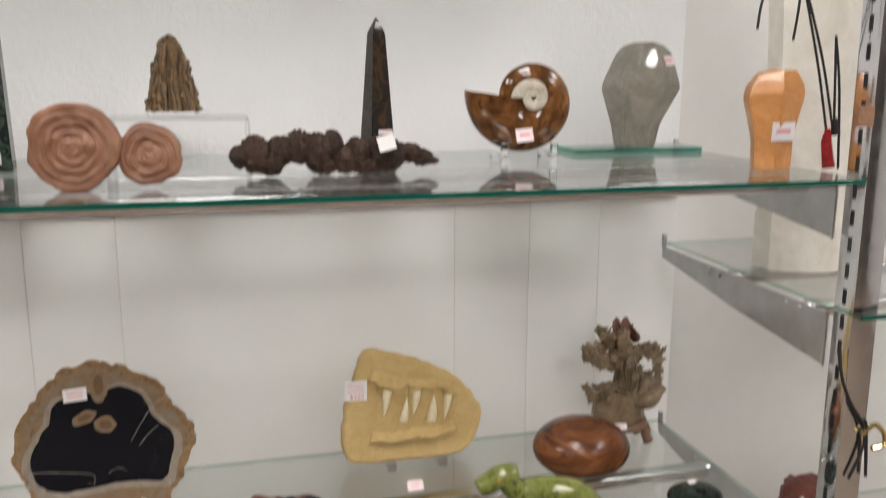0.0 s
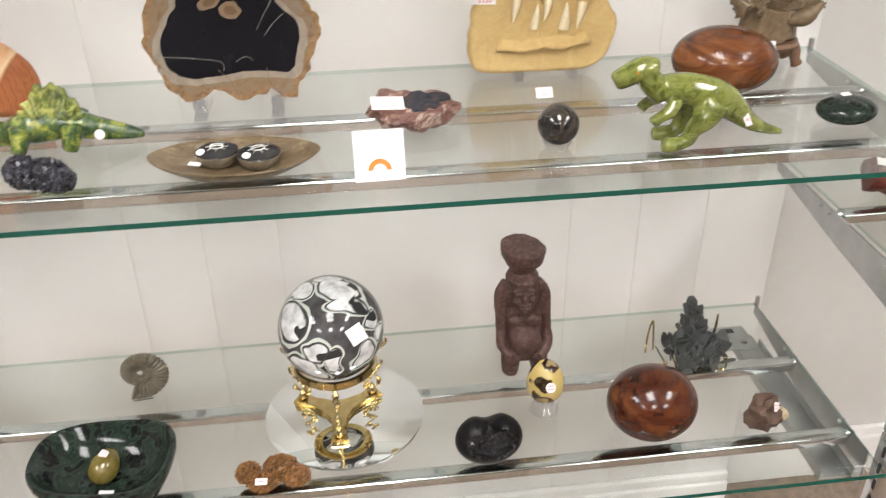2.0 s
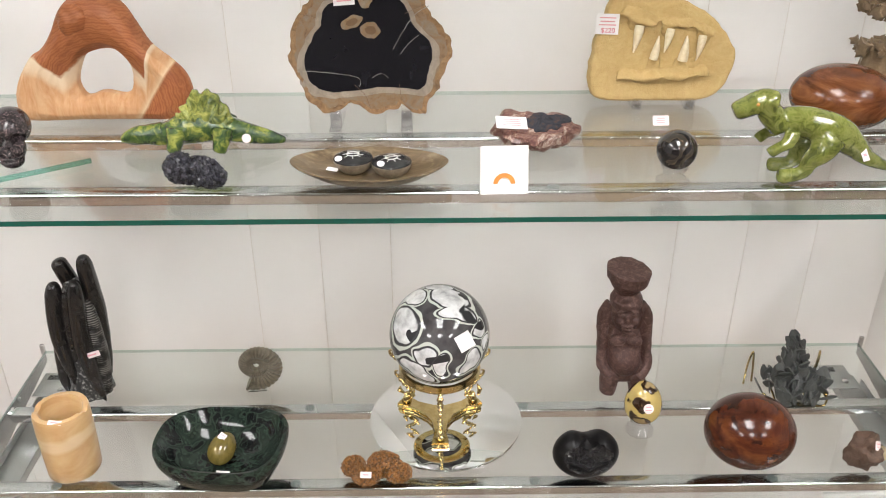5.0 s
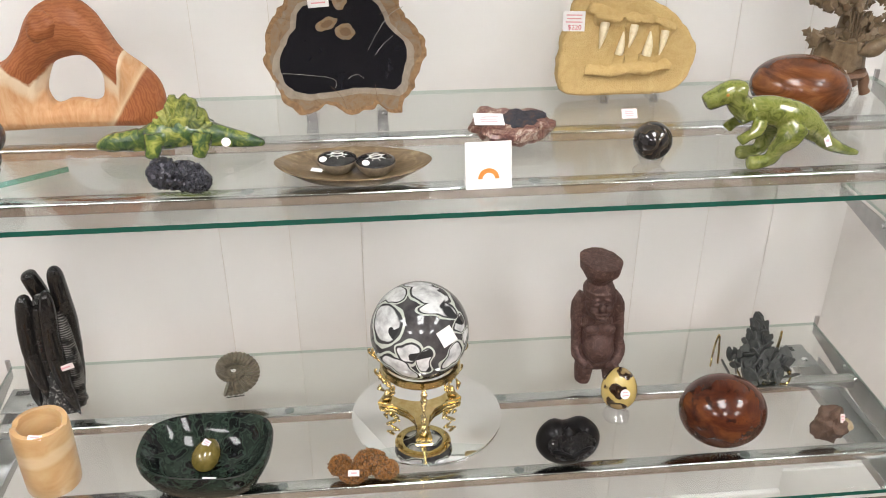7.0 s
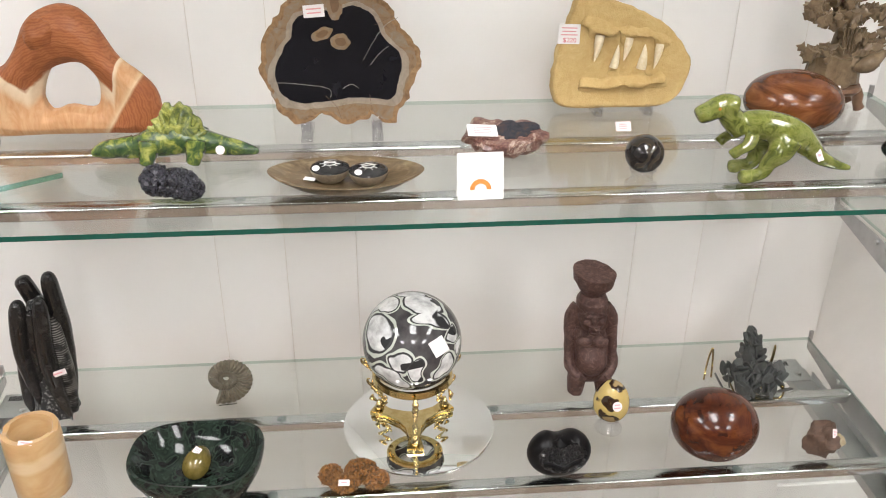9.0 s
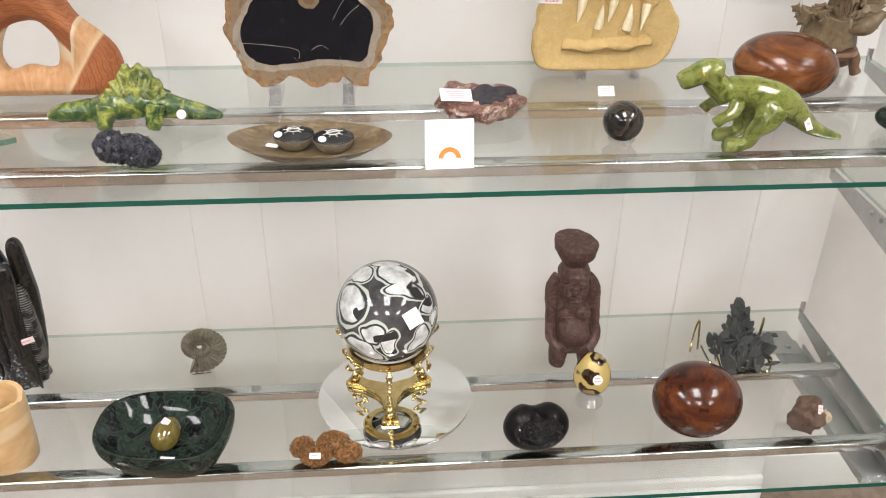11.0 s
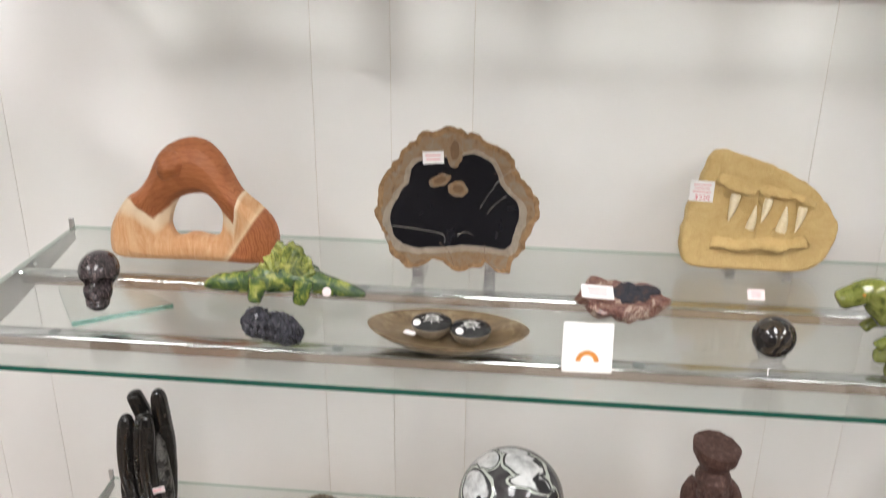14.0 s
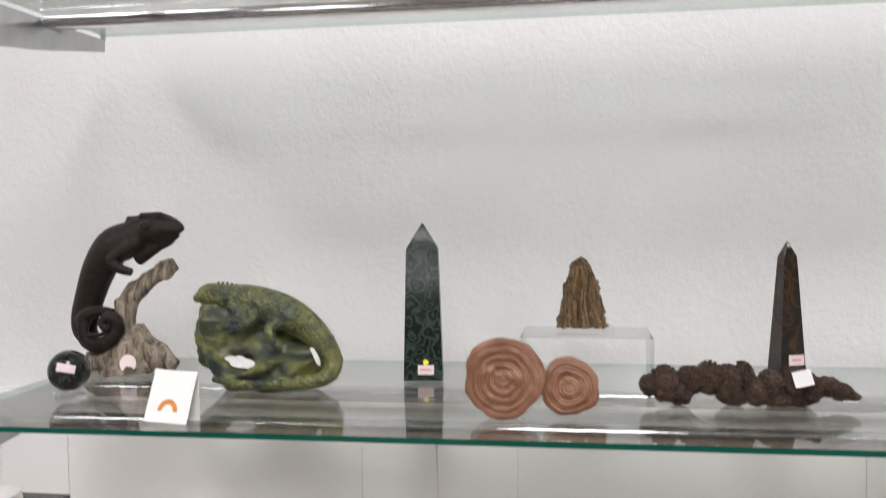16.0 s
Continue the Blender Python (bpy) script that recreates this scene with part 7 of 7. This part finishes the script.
M["blue_stone"] = stone("slate_blue_stone", ((0.3, (0.022, 0.026, 0.038)), (0.7, (0.075, 0.082, 0.10))), 25, rough=0.12)
M["wood_tag"] = plain("wooden_tag", (0.24, 0.13, 0.075), 0.5, vary=0.3)
M["red_band"] = plain("red_band", (0.5, 0.06, 0.10), 0.5)

sel = thing("selenite_log", "tall white rough selenite crystal log standing on glass", "mineral", (0.690, -0.205, 1.1345))
bm = bmesh.new()
rings = []
for z, wd, dx in ((0, 0.058, 0.0), (0.06, 0.057, -0.002), (0.075, 0.052, -0.004), (0.13, 0.050, -0.004), (0.22, 0.048, -0.010), (0.32, 0.050, -0.014), (0.40, 0.044, -0.02)):
    rings.append([bm.verts.new((dx + wd * math.cos(6.283 * k / 16) * (1 + 0.08 * math.sin(3 * k)), 0.75 * wd * math.sin(6.283 * k / 16), z)) for k in range(16)])
for p, q in zip(rings, rings[1:]):
    for k in range(16):
        bm.faces.new((p[k], p[(k + 1) % 16], q[(k + 1) % 16], q[k]))
bm.faces.new(rings[0][::-1])
bm.faces.new(rings[-1])
part("body", bm, M["selenite"], sel)

pn = thing("cord_pendant", "black cords with a red glass pendant hung on the post", "necklace", (0.604, -0.330, 1.29))
for pts in ([(-0.035, 0, 0.150), (-0.012, 0, 0.075), (0.004, 0, 0.012)], [(-0.033, 0.002, 0.152), (-0.006, 0.002, 0.080), (0.012, 0.002, 0.016)], [(0.006, 0, 0.100), (0.010, 0, 0.05), (0.013, 0, 0.01)], [(0.006, 0, 0.100), (0.015, 0, 0.05), (0.022, 0, -0.028)], [(-0.036, 0, 0.15), (-0.038, 0, 0.12), (-0.041, 0, 0.095)], [(-0.072, 0, 0.148), (-0.078, 0, 0.125), (-0.080, 0, 0.105)]):
    bm = bmesh.new()
    tube(bm, smooth_path(pts, 5), 0.0013, 6)
    part("cord", bm, M["cord"], pn)
bm = bmesh.new()
tube(bm, [(0.006, -0.001, 0.012), (0.005, -0.001, 0.0), (0.010, -0.001, -0.026)], [0.003, 0.0055, 0.0065], 6)
part("pendant", bm, M["red_bead"], pn, "dark red glass pendant")
bm = bmesh.new()
tube(bm, [(0.012, 0, 0.022), (0.016, 0, 0.006)], [0.003, 0.0045], 8)
part("bead", bm, M["cord"], pn)

cd = thing("cord_loop", "dark leather cord looped round the post", "necklace", (0.620, -0.381, 1.05))
for s in (0, 1):
    bm = bmesh.new()
    tube(bm, smooth_path([(-0.020, -0.008, 0.046 - 0.006 * s), (-0.021, -0.016, 0.020), (-0.010, -0.018, -0.006), (0.004, -0.018, -0.026), (0.010, -0.018, -0.050 + 0.02 * s), (-0.004 + 0.02 * s, -0.018, -0.085)], 5), 0.0016, 6)
    part("cord", bm, M["cord"], cd)
bm = bmesh.new()
tube(bm, smooth_path([(0.006, -0.018, -0.040), (0.018, -0.020, -0.030), (0.030, -0.020, -0.040), (0.032, -0.020, -0.052), (0.018, -0.020, -0.055)], 5), 0.0028, 8)
part("ring", bm, M["brass"], cd, "aged metal ring")

wt = thing("wooden_tag", "small brown wooden tag hung at the shelf post", "tag", (0.590, -0.402, 1.318))
part("block", box(-0.0085, -0.004, -0.0095, 0.0085, 0.0, 0.0095, 0.001), M["wood_tag"], wt)

rc = thing("rough_mineral", "rough red and cream mineral chunk on the next shelf", "mineral", (0.690, -0.170, 0.7325))
bm = bmesh.new()
tube(bm, [(-0.045, 0.005, 0.030), (-0.015, 0, 0.032), (0.02, -0.004, 0.034), (0.055, -0.008, 0.030)], [0.018, 0.030, 0.033, 0.022], 18)
for s in range(3):
    bmesh.ops.subdivide_edges(bm, edges=[e for e in bm.edges if e.calc_length() > 0.009], cuts=1, use_grid_fill=True)
roughen(bm, 0.008, 45, 6, 4)
for v in bm.verts:
    v.co.z = max(0, v.co.z)
body = part("body", bm, M["red_crystal"], rc)
tag(rc, (-0.040, -0.012, 0.054), 0.018, 0.010, (-50, 15, 0), 0)
rc2 = copy_thing(rc, pose(0.80, -0.10, 0.7325, 0, 0, 40))
tagged(rc2, "rough dark red mineral chunk further along the next shelf")
bl = thing("polished_stone", "large slate-blue polished stone on the next shelf", "polished stone", (0.740, -0.312, 0.7325))
bm = bmesh.new()
ball(bm, (0, 0, 0.034), (0.058, 0.038, 0.034), 4)
part("body", bm, M["blue_stone"], bl)

dish = thing("white_dish", "small white ceramic dish with red band on the next shelf", "dish", (-0.692, -0.170, 1.0885))
part("bowl", lathe([(0.026, 0), (0.030, 0.002), (0.034, 0.020), (0.032, 0.030), (0.030, 0.030), (0.031, 0.020), (0.026, 0.005)], 36), M["trim"], dish)
part("band", lathe([(0.012, 0.0072), (0.011, 0.012), (0.006, 0.014), (0.0005, 0.0145)], 36), M["red_band"], dish, "red top")
bx = thing("white_box", "white painted box low by the wall", "box", (-0.835, -0.015, 0.0))
part("body", box(-0.035, -0.05, 0, 0.03, 0.012, 0.235, 0.002), M["trim"], bx)
part("lid", box(-0.037, -0.052, 0.2352, 0.032, 0.012, 0.245, 0.002), M["trim"], bx)
rl = thing("red_ornament", "dark red object at the end of the upper shelf", "ornament", (-0.560, -0.300, TOP + 0.0003))
bm = bmesh.new()
ball(bm, (0, 0, 0.02), (0.035, 0.02, 0.02), 3)
roughen(bm, 0.006, 50, 2)
for v in bm.verts:
    v.co.z = max(0, v.co.z)
part("body", bm, M["red_crystal"], rl)
